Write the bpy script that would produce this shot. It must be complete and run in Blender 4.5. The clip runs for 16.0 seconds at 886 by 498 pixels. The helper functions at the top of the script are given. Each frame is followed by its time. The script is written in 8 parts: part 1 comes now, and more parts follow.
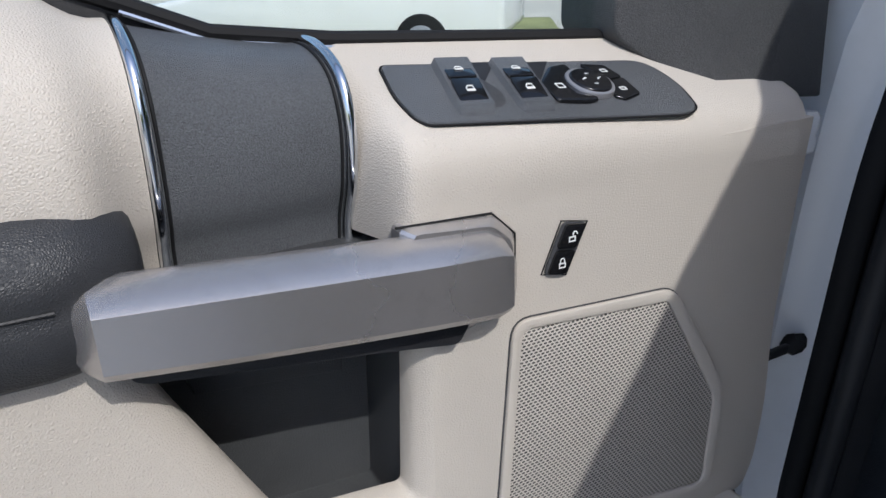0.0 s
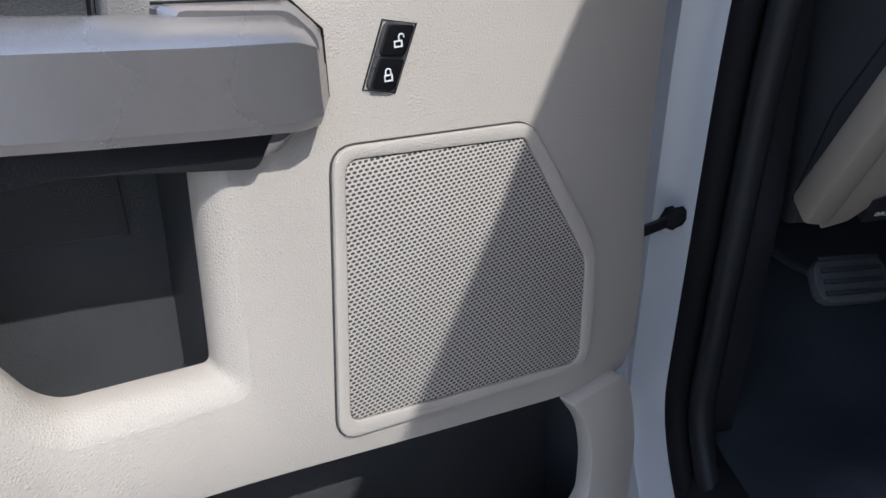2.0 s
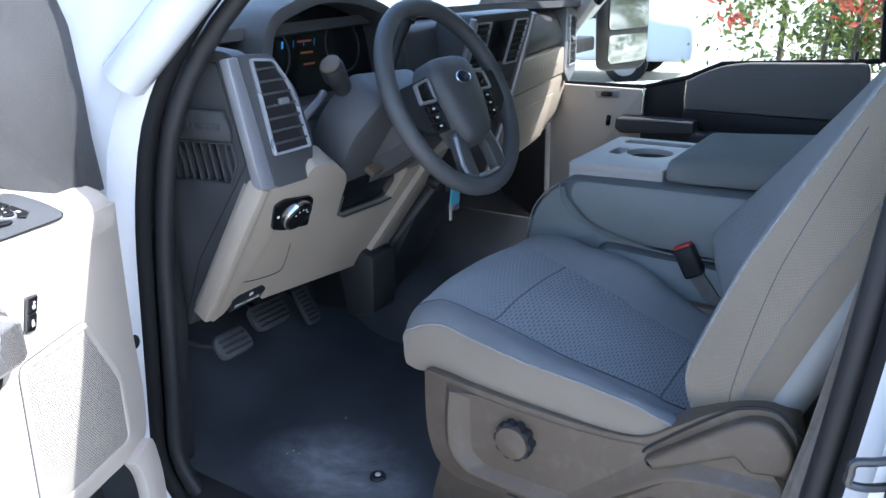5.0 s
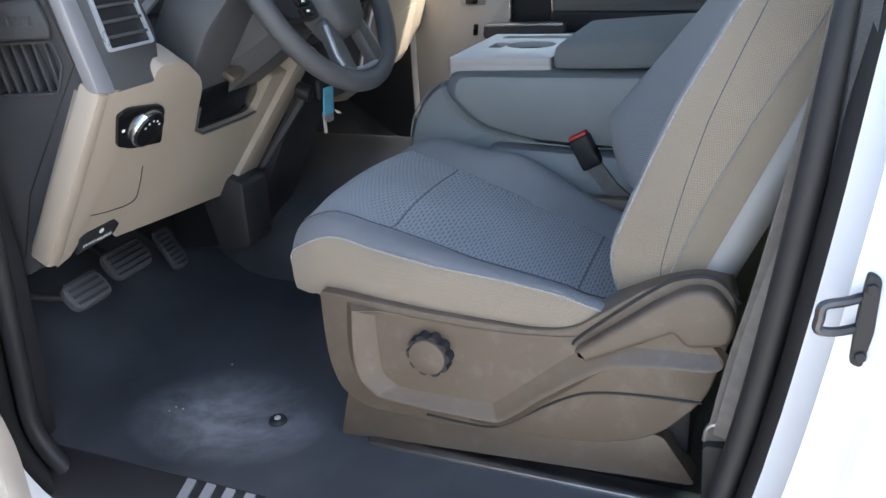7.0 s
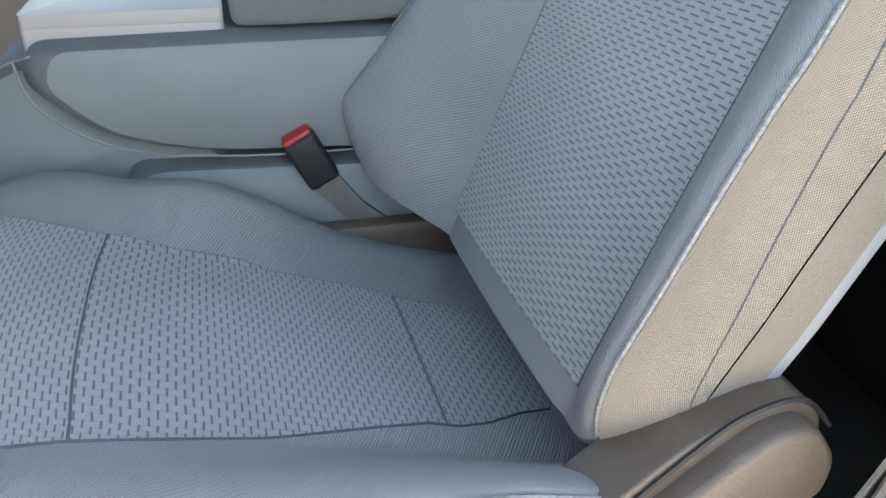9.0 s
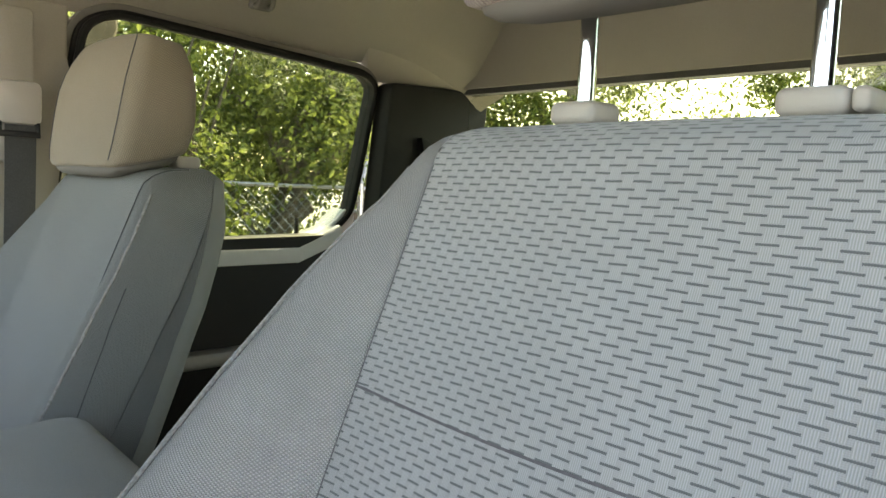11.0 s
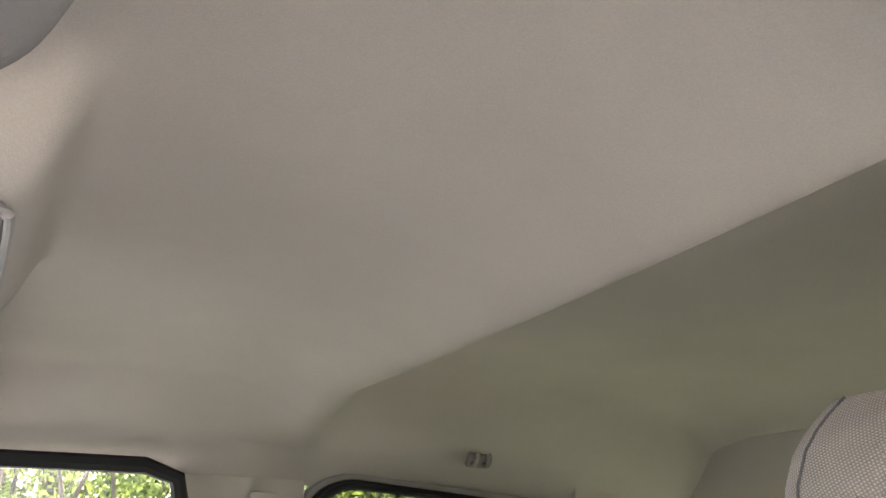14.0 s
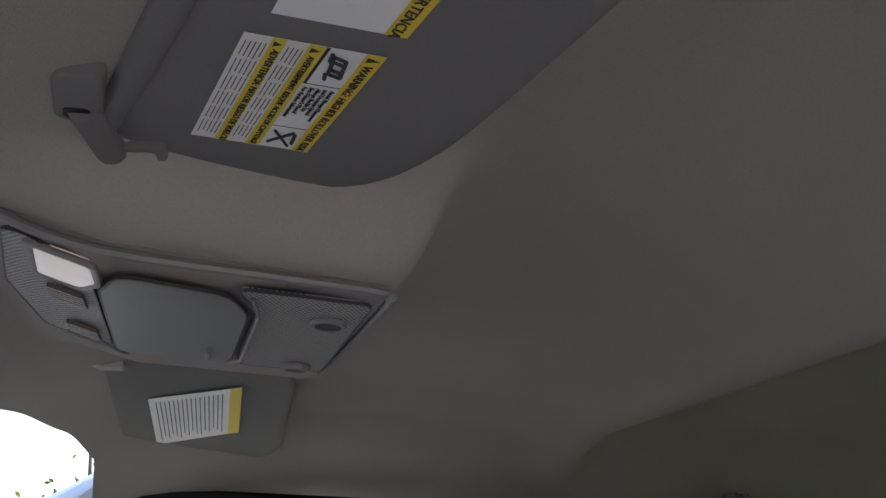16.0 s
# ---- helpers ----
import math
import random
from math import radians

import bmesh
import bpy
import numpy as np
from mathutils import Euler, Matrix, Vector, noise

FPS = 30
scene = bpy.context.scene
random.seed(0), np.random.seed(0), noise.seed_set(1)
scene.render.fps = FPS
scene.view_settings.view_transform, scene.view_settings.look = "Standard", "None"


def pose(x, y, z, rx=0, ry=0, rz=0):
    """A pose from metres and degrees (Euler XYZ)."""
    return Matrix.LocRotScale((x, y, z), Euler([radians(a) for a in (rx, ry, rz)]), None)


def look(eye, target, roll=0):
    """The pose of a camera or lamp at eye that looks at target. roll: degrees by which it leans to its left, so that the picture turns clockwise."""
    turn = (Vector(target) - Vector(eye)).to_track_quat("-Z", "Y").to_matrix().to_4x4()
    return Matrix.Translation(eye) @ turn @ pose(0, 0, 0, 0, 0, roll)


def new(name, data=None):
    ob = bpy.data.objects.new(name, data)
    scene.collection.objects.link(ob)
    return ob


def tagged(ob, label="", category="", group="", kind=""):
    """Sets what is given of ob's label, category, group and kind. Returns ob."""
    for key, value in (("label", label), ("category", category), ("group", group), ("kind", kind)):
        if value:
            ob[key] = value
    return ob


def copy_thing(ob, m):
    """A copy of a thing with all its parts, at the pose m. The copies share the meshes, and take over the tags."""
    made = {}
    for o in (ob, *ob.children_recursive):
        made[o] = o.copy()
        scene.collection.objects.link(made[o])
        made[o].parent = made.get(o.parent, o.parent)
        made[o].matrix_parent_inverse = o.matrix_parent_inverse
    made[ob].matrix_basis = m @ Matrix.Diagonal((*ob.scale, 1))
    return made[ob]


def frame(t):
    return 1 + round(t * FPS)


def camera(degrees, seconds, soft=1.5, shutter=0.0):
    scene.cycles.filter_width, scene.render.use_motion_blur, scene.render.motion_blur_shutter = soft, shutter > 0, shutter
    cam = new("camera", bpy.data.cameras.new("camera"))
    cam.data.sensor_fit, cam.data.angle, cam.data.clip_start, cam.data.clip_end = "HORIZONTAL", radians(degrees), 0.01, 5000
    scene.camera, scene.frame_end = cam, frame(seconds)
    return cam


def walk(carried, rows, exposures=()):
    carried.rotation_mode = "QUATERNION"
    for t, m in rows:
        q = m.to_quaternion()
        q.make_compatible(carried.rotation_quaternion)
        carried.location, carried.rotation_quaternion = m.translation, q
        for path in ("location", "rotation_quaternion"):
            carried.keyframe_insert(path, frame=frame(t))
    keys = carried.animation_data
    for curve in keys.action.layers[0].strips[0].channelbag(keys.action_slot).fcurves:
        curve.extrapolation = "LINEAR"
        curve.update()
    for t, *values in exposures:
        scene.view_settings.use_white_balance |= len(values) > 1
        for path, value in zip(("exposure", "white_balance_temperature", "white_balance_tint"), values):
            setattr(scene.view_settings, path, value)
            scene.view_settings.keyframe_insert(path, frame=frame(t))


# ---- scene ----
# World: x towards the tail of the truck, y towards its passenger side, z up.
cam = camera(60.0, 16.0, soft=1.5)
PATH = [
    (0, (0.153, -1.287, 1.387), (-1.696, -1.411, 0.635), -2.1),
    (0.5, (0.139, -1.271, 1.357), (-1.704, -1.342, 0.583), -2.3),
    (1, (0.118, -1.247, 1.293), (-1.719, -1.243, 0.503), -2.4),
    (1.5, (0.104, -1.239, 1.263), (-1.728, -1.17, 0.462), -2.4),
    (2, (0.096, -1.237, 1.253), (-1.728, -1.116, 0.442), -2.4),
    (2.5, (0.095, -1.243, 1.253), (-1.702, -0.972, 0.419), -2.1),
    (3, (0.114, -1.266, 1.256), (-1.611, -0.704, 0.414), -1.3),
    (3.5, (0.266, -1.304, 1.315), (-1.308, -0.366, 0.512), -0.2),
    (4, (0.426, -1.402, 1.45), (-0.944, -0.138, 0.724), -0.1),
    (4.2, (0.456, -1.467, 1.484), (-0.827, -0.098, 0.79), -0.4),
    (6.3, (0.498, -1.751, 1.548), (-0.356, -0.078, 0.862), -1.6),
    (6.5, (0.479, -1.728, 1.515), (-0.343, -0.048, 0.806), -2.0),
    (7, (0.393, -1.588, 1.41), (-0.316, 0.105, 0.616), -3.5),
    (7.5, (0.297, -1.426, 1.359), (-0.233, 0.282, 0.462), -4.6),
    (8, (0.153, -1.275, 1.324), (-0.122, 0.433, 0.321), -4.3),
    (8.2, (0.09, -1.221, 1.317), (-0.056, 0.483, 0.281), -3.3),
    (10.3, (-0.007, -0.776, 1.407), (1.25, 0.699, 0.91), 2.9),
    (10.5, (0.037, -0.743, 1.426), (1.315, 0.741, 1.019), 2.4),
    (11, (0.103, -0.699, 1.464), (1.446, 0.775, 1.301), 2.7),
    (11.5, (0.133, -0.684, 1.499), (1.499, 0.776, 1.571), 2.6),
    (12, (0.156, -0.673, 1.531), (1.484, 0.796, 1.806), 2.0),
    (12.5, (0.145, -0.67, 1.558), (1.404, 0.814, 2.016), 1.6),
    (13.2, (0.061, -0.704, 1.607), (1.2, 0.823, 2.216), 0.4),
    (14, (-0.025, -0.647, 1.672), (0.927, 0.973, 2.355), 2.1),
    (14.5, (-0.079, -0.617, 1.679), (0.754, 1.055, 2.394), 2.7),
    (15, (-0.104, -0.616, 1.68), (0.6, 1.108, 2.409), 2.7),
    (15.5, (-0.12, -0.615, 1.683), (0.479, 1.144, 2.422), 3.0),
    (16, (-0.13, -0.615, 1.686), (0.399, 1.169, 2.419), 2.9),
]
EXPOSURE = [(0, 0.36, 6000, 10), (1.5, 0.56, 5950, 10), (3, 0.66, 5750, 11), (3.6, 1.52, 5600, 9), (4.2, 2.32, 5500, 8), (6.5, 2.15, 6600, 11), (7, 2.62, 6750, 10), (7.5, 3.05, 6800, 10), (8.2, 3.2, 6900, 10),
            (10.3, 3.4, 8500, 10), (11.1, 3.28, 9000, 12), (11.6, 2.9, 9500, 15), (12, 2.95, 9100, 16), (12.5, 3.42, 8200, 17), (13, 3.8, 7800, 17), (13.5, 3.72, 7400, 16), (14.5, 3.58, 6900, 17), (15.2, 3.42, 6600, 16), (15.5, 3.1, 6550, 16), (16, 1.6, 6350, 17)]
walk(cam, [(t, look(eye, target, roll)) for t, eye, target, roll in PATH], EXPOSURE)

# ---- world and sun ----
SUN = Vector((0.75, 0.43, 0.95)).normalized()
world = bpy.data.worlds.new("sky")
scene.world = world
world.use_nodes = True
wn = world.node_tree.nodes
sky = wn.new("ShaderNodeTexSky")
sky.sky_type = "NISHITA"
sky.sun_disc = False
sky.dust_density, sky.ozone_density = 2.0, 0.6
sky.sun_elevation = math.asin(SUN.z)
sky.sun_rotation = math.atan2(SUN.x, SUN.y)
world.node_tree.links.new(sky.outputs[0], wn["Background"].inputs[0])
wn["Background"].inputs[1].default_value = 0.15
sun_data = bpy.data.lights.new("sun", "SUN")
sun_data.energy, sun_data.angle, sun_data.color = 2.45, radians(0.5), (1.0, 0.95, 0.87)
sun = new("sun", sun_data)
sun.matrix_world = look((0, 0, 30), Vector((0, 0, 30)) - SUN)


# ---- materials ----
def _nodes(m):
    return m.node_tree.nodes, m.node_tree.links


def material(name, color, rough=0.6, metal=0.0, var=0.12, scale=6.0, bump=0.0, bump_scale=400.0, grain="NOISE", coat=0.0, fine=0.0, dirt=None, spec=0.5):
    """A surface with broad tonal drift, fine grain and relief, in metres of the object's own space."""
    m = bpy.data.materials.new(name)
    m.use_nodes = True
    n, l = _nodes(m)
    b = n["Principled BSDF"]
    b.inputs["Roughness"].default_value, b.inputs["Metallic"].default_value = rough, metal
    b.inputs["Coat Weight"].default_value = coat
    b.inputs["Coat Roughness"].default_value = 0.08
    b.inputs["Specular IOR Level"].default_value = spec
    tc = n.new("ShaderNodeTexCoord")
    broad = n.new("ShaderNodeTexNoise")
    broad.inputs["Scale"].default_value, broad.inputs["Detail"].default_value = scale, 6
    l.new(tc.outputs["Object"], broad.inputs["Vector"])
    ramp = n.new("ShaderNodeValToRGB")
    lo, hi = 1 - var, 1 + var
    ramp.color_ramp.elements[0].position, ramp.color_ramp.elements[1].position = 0.3, 0.7
    ramp.color_ramp.elements[0].color = (*(min(c * lo, 1) for c in color), 1)
    ramp.color_ramp.elements[1].color = (*(min(c * hi, 1) for c in color), 1)
    l.new(broad.outputs["Fac"], ramp.inputs["Fac"])
    out = ramp.outputs["Color"]
    if fine:
        fn = n.new("ShaderNodeTexNoise")
        fn.inputs["Scale"].default_value, fn.inputs["Detail"].default_value = bump_scale * 0.7, 3
        l.new(tc.outputs["Object"], fn.inputs["Vector"])
        mix = n.new("ShaderNodeMix")
        mix.data_type, mix.blend_type = "RGBA", "OVERLAY"
        mix.inputs["Factor"].default_value = fine
        l.new(out, mix.inputs[6])
        bw = n.new("ShaderNodeRGBToBW")
        l.new(fn.outputs["Color"], bw.inputs[0])
        l.new(bw.outputs[0], mix.inputs[7])
        out = mix.outputs[2]
    if dirt:
        col, amount, dscale = dirt
        dn = n.new("ShaderNodeTexNoise")
        dn.inputs["Scale"].default_value, dn.inputs["Detail"].default_value, dn.inputs["Roughness"].default_value = dscale, 8, 0.7
        l.new(tc.outputs["Object"], dn.inputs["Vector"])
        dr = n.new("ShaderNodeValToRGB")
        dr.color_ramp.elements[0].position, dr.color_ramp.elements[1].position = 0.52, 0.75
        dr.color_ramp.elements[1].color = (amount, amount, amount, 1)
        l.new(dn.outputs["Fac"], dr.inputs["Fac"])
        dm = n.new("ShaderNodeMix")
        dm.data_type = "RGBA"
        l.new(dr.outputs["Color"], dm.inputs["Factor"])
        l.new(out, dm.inputs[6])
        dm.inputs[7].default_value = (*col, 1)
        out = dm.outputs[2]
    l.new(out, b.inputs["Base Color"])
    rr = n.new("ShaderNodeMapRange")
    rr.inputs["To Min"].default_value, rr.inputs["To Max"].default_value = max(rough - 0.06, 0.02), min(rough + 0.06, 1)
    l.new(broad.outputs["Fac"], rr.inputs["Value"])
    l.new(rr.outputs["Result"], b.inputs["Roughness"])
    if bump:
        if grain == "VORONOI":
            t = n.new("ShaderNodeTexVoronoi")
            t.feature = "DISTANCE_TO_EDGE"
            t.inputs["Scale"].default_value = bump_scale
            sig = t.outputs["Distance"]
        else:
            t = n.new("ShaderNodeTexNoise")
            t.inputs["Scale"].default_value, t.inputs["Detail"].default_value = bump_scale, 4
            sig = t.outputs["Fac"]
        l.new(tc.outputs["Object"], t.inputs["Vector"])
        bp = n.new("ShaderNodeBump")
        bp.inputs["Strength"].default_value, bp.inputs["Distance"].default_value = bump, 0.002
        l.new(sig, bp.inputs["Height"])
        l.new(bp.outputs["Normal"], b.inputs["Normal"])
    return m


def _math(n, l, op, a, b=None, c=None):
    m = n.new("ShaderNodeMath")
    m.operation = op
    for k, v in enumerate((a, b, c)):
        if v is None:
            continue
        if isinstance(v, (int, float)):
            m.inputs[k].default_value = v
        else:
            l.new(v, m.inputs[k])
    return m.outputs[0]


def woven(name, base, dark, row=0.0045, pitch=0.0166, dash=0.62, thick=0.27, thread=0.0011):
    """Seat cloth with staggered dark dashes across the seat and fine vertical ribs; UV in metres."""
    m = material(name, base, 0.9, var=0.06, scale=9, spec=0.25)
    n, l = _nodes(m)
    b = n["Principled BSDF"]
    uv = n.new("ShaderNodeUVMap")
    sep = n.new("ShaderNodeSeparateXYZ")
    wob = n.new("ShaderNodeTexNoise")
    wob.inputs["Scale"].default_value = 30
    l.new(uv.outputs[0], wob.inputs["Vector"])
    add = n.new("ShaderNodeVectorMath")
    add.operation = "MULTIPLY_ADD"
    add.inputs[1].default_value = (0.002, 0.002, 0)
    l.new(wob.outputs["Color"], add.inputs[0])
    l.new(uv.outputs[0], add.inputs[2])
    l.new(add.outputs[0], sep.inputs[0])
    u, v = sep.outputs[0], sep.outputs[1]
    rv = _math(n, l, "DIVIDE", v, row)
    rid = _math(n, l, "FLOOR", rv)
    rf = _math(n, l, "SUBTRACT", rv, rid)
    half = _math(n, l, "MULTIPLY", _math(n, l, "MODULO", rid, 2.0), 0.5)
    uu = _math(n, l, "ADD", _math(n, l, "DIVIDE", u, pitch), half)
    uf = _math(n, l, "FRACT", uu)
    rib = _math(n, l, "SINE", _math(n, l, "MULTIPLY", u, 2 * math.pi / thread))
    rib2 = _math(n, l, "SINE", _math(n, l, "MULTIPLY", v, 2 * math.pi / (thread * 0.8)))
    off_u = _math(n, l, "ABSOLUTE", _math(n, l, "SUBTRACT", uf, 0.5))
    off_v = _math(n, l, "ABSOLUTE", _math(n, l, "SUBTRACT", rf, 0.5))
    in_u = _math(n, l, "LESS_THAN", off_u, dash / 2)
    in_v = _math(n, l, "LESS_THAN", off_v, _math(n, l, "MULTIPLY_ADD", rib, thick * 0.11, thick / 2))
    mask = _math(n, l, "MULTIPLY", in_u, in_v)
    # ribbed pads stand up in the gaps between the dashes and reach into the rows above and below
    own = _math(n, l, "GREATER_THAN", off_u, dash / 2 + 0.02)
    near = _math(n, l, "MULTIPLY", _math(n, l, "LESS_THAN", off_u, 0.48 - dash / 2), _math(n, l, "GREATER_THAN", off_v, 0.27))
    pad = _math(n, l, "MAXIMUM", own, near)
    tone = _math(n, l, "MULTIPLY_ADD", rib, _math(n, l, "MULTIPLY_ADD", pad, 0.12, 0.06), 0.96)
    tone = _math(n, l, "MULTIPLY", tone, _math(n, l, "MULTIPLY_ADD", rib2, _math(n, l, "MULTIPLY_ADD", pad, -0.05, 0.07), 1.0))
    tone = _math(n, l, "MULTIPLY", tone, _math(n, l, "MULTIPLY_ADD", pad, 0.08, 0.97))
    # lint and dark specks
    vor = n.new("ShaderNodeTexVoronoi")
    vor.inputs["Scale"].default_value = 26
    l.new(uv.outputs[0], vor.inputs["Vector"])
    speck = _math(n, l, "LESS_THAN", vor.outputs["Distance"], 0.028)
    tone = _math(n, l, "MULTIPLY", tone, _math(n, l, "MULTIPLY_ADD", speck, -0.55, 1.0))
    src = b.inputs["Base Color"].links[0].from_socket
    ml = n.new("ShaderNodeMix")
    ml.data_type, ml.blend_type = "RGBA", "MULTIPLY"
    ml.inputs["Factor"].default_value = 1
    l.new(src, ml.inputs[6])
    l.new(tone, ml.inputs[7])
    mx = n.new("ShaderNodeMix")
    mx.data_type = "RGBA"
    l.new(_math(n, l, "MULTIPLY", mask, 0.9), mx.inputs["Factor"])
    l.new(ml.outputs[2], mx.inputs[6])
    mx.inputs[7].default_value = (*dark, 1)
    l.new(mx.outputs[2], b.inputs["Base Color"])
    hgt = _math(n, l, "SUBTRACT", _math(n, l, "MULTIPLY_ADD", rib, 0.14, _math(n, l, "MULTIPLY", pad, 0.45)), mask)
    bp = n.new("ShaderNodeBump")
    bp.inputs["Strength"].default_value, bp.inputs["Distance"].default_value = 0.7, 0.0009
    l.new(hgt, bp.inputs["Height"])
    l.new(bp.outputs["Normal"], b.inputs["Normal"])
    b.inputs["Sheen Weight"].default_value = 0.25
    return m


def cloth(name, base, thread=0.0022, strength=0.6, contrast=0.2, sheen=0.2):
    """Plain diagonal weave; UV in metres."""
    m = material(name, base, 0.92, var=0.07, scale=7, spec=0.2)
    n, l = _nodes(m)
    b = n["Principled BSDF"]
    uv = n.new("ShaderNodeUVMap")
    sep = n.new("ShaderNodeSeparateXYZ")
    l.new(uv.outputs[0], sep.inputs[0])
    k = 2 * math.pi / thread
    a = _math(n, l, "SINE", _math(n, l, "MULTIPLY", _math(n, l, "ADD", sep.outputs[0], _math(n, l, "MULTIPLY", sep.outputs[1], 0.55)), k))
    c = _math(n, l, "SINE", _math(n, l, "MULTIPLY", _math(n, l, "SUBTRACT", sep.outputs[1], _math(n, l, "MULTIPLY", sep.outputs[0], 0.55)), k))
    w = _math(n, l, "MULTIPLY", _math(n, l, "ADD", a, 1.0), _math(n, l, "ADD", c, 1.0))
    tone = _math(n, l, "MULTIPLY_ADD", w, contrast / 2, 1.0 - contrast)
    src = b.inputs["Base Color"].links[0].from_socket
    ml = n.new("ShaderNodeMix")
    ml.data_type, ml.blend_type = "RGBA", "MULTIPLY"
    ml.inputs["Factor"].default_value = 1
    l.new(src, ml.inputs[6])
    l.new(tone, ml.inputs[7])
    l.new(ml.outputs[2], b.inputs["Base Color"])
    bp = n.new("ShaderNodeBump")
    bp.inputs["Strength"].default_value, bp.inputs["Distance"].default_value = strength, 0.0006
    l.new(w, bp.inputs["Height"])
    l.new(bp.outputs["Normal"], b.inputs["Normal"])
    b.inputs["Sheen Weight"].default_value = sheen
    return m


def glassy(name, tint=(1, 1, 1)):
    """A thin pane: it lets the view through and adds a little gloss."""
    m = bpy.data.materials.new(name)
    m.use_nodes = True
    n, l = _nodes(m)
    tr = n.new("ShaderNodeBsdfTransparent")
    tr.inputs[0].default_value = (*tint, 1)
    gl = n.new("ShaderNodeBsdfGlossy")
    gl.inputs["Roughness"].default_value = 0.02
    lw = n.new("ShaderNodeLayerWeight")
    gloss = _math(n, l, "MULTIPLY_ADD", _math(n, l, "POWER", lw.outputs["Facing"], 5.0), 0.5, 0.03)
    mx = n.new("ShaderNodeMixShader")
    l.new(gloss, mx.inputs[0])
    l.new(tr.outputs[0], mx.inputs[1])
    l.new(gl.outputs[0], mx.inputs[2])
    l.new(mx.outputs[0], n["Material Output"].inputs[0])
    return m


def perforated(name, base, hole, pitch=0.0052, second=2, flat=0.8, hole_r=0.30):
    """Speaker mesh: staggered small holes in the plane of local x and z."""
    m = material(name, base, 0.55, var=0.04, scale=5)
    n, l = _nodes(m)
    b = n["Principled BSDF"]
    tc = n.new("ShaderNodeTexCoord")
    sep = n.new("ShaderNodeSeparateXYZ")
    l.new(tc.outputs["Object"], sep.inputs[0])
    rv = _math(n, l, "DIVIDE", sep.outputs[second], pitch * flat)
    rid = _math(n, l, "FLOOR", rv)
    rf = _math(n, l, "SUBTRACT", rv, rid)
    uu = _math(n, l, "ADD", _math(n, l, "DIVIDE", sep.outputs[0], pitch), _math(n, l, "MULTIPLY", _math(n, l, "MODULO", rid, 2.0), 0.5))
    uf = _math(n, l, "FRACT", uu)
    du = _math(n, l, "MULTIPLY", _math(n, l, "SUBTRACT", uf, 0.5), 0.9)
    dv = _math(n, l, "SUBTRACT", rf, 0.5)
    r = _math(n, l, "SQRT", _math(n, l, "ADD", _math(n, l, "MULTIPLY", du, du), _math(n, l, "MULTIPLY", dv, dv)))
    mask = _math(n, l, "LESS_THAN", r, hole_r)
    mx = n.new("ShaderNodeMix")
    mx.data_type = "RGBA"
    l.new(mask, mx.inputs["Factor"])
    l.new(b.inputs["Base Color"].links[0].from_socket, mx.inputs[6])
    mx.inputs[7].default_value = (*hole, 1)
    l.new(mx.outputs[2], b.inputs["Base Color"])
    bp = n.new("ShaderNodeBump")
    bp.inputs["Strength"].default_value, bp.inputs["Distance"].default_value = 0.8, 0.0015
    l.new(_math(n, l, "SMOOTH_MIN", r, 0.34, 0.1), bp.inputs["Height"])
    l.new(bp.outputs["Normal"], b.inputs["Normal"])
    return m


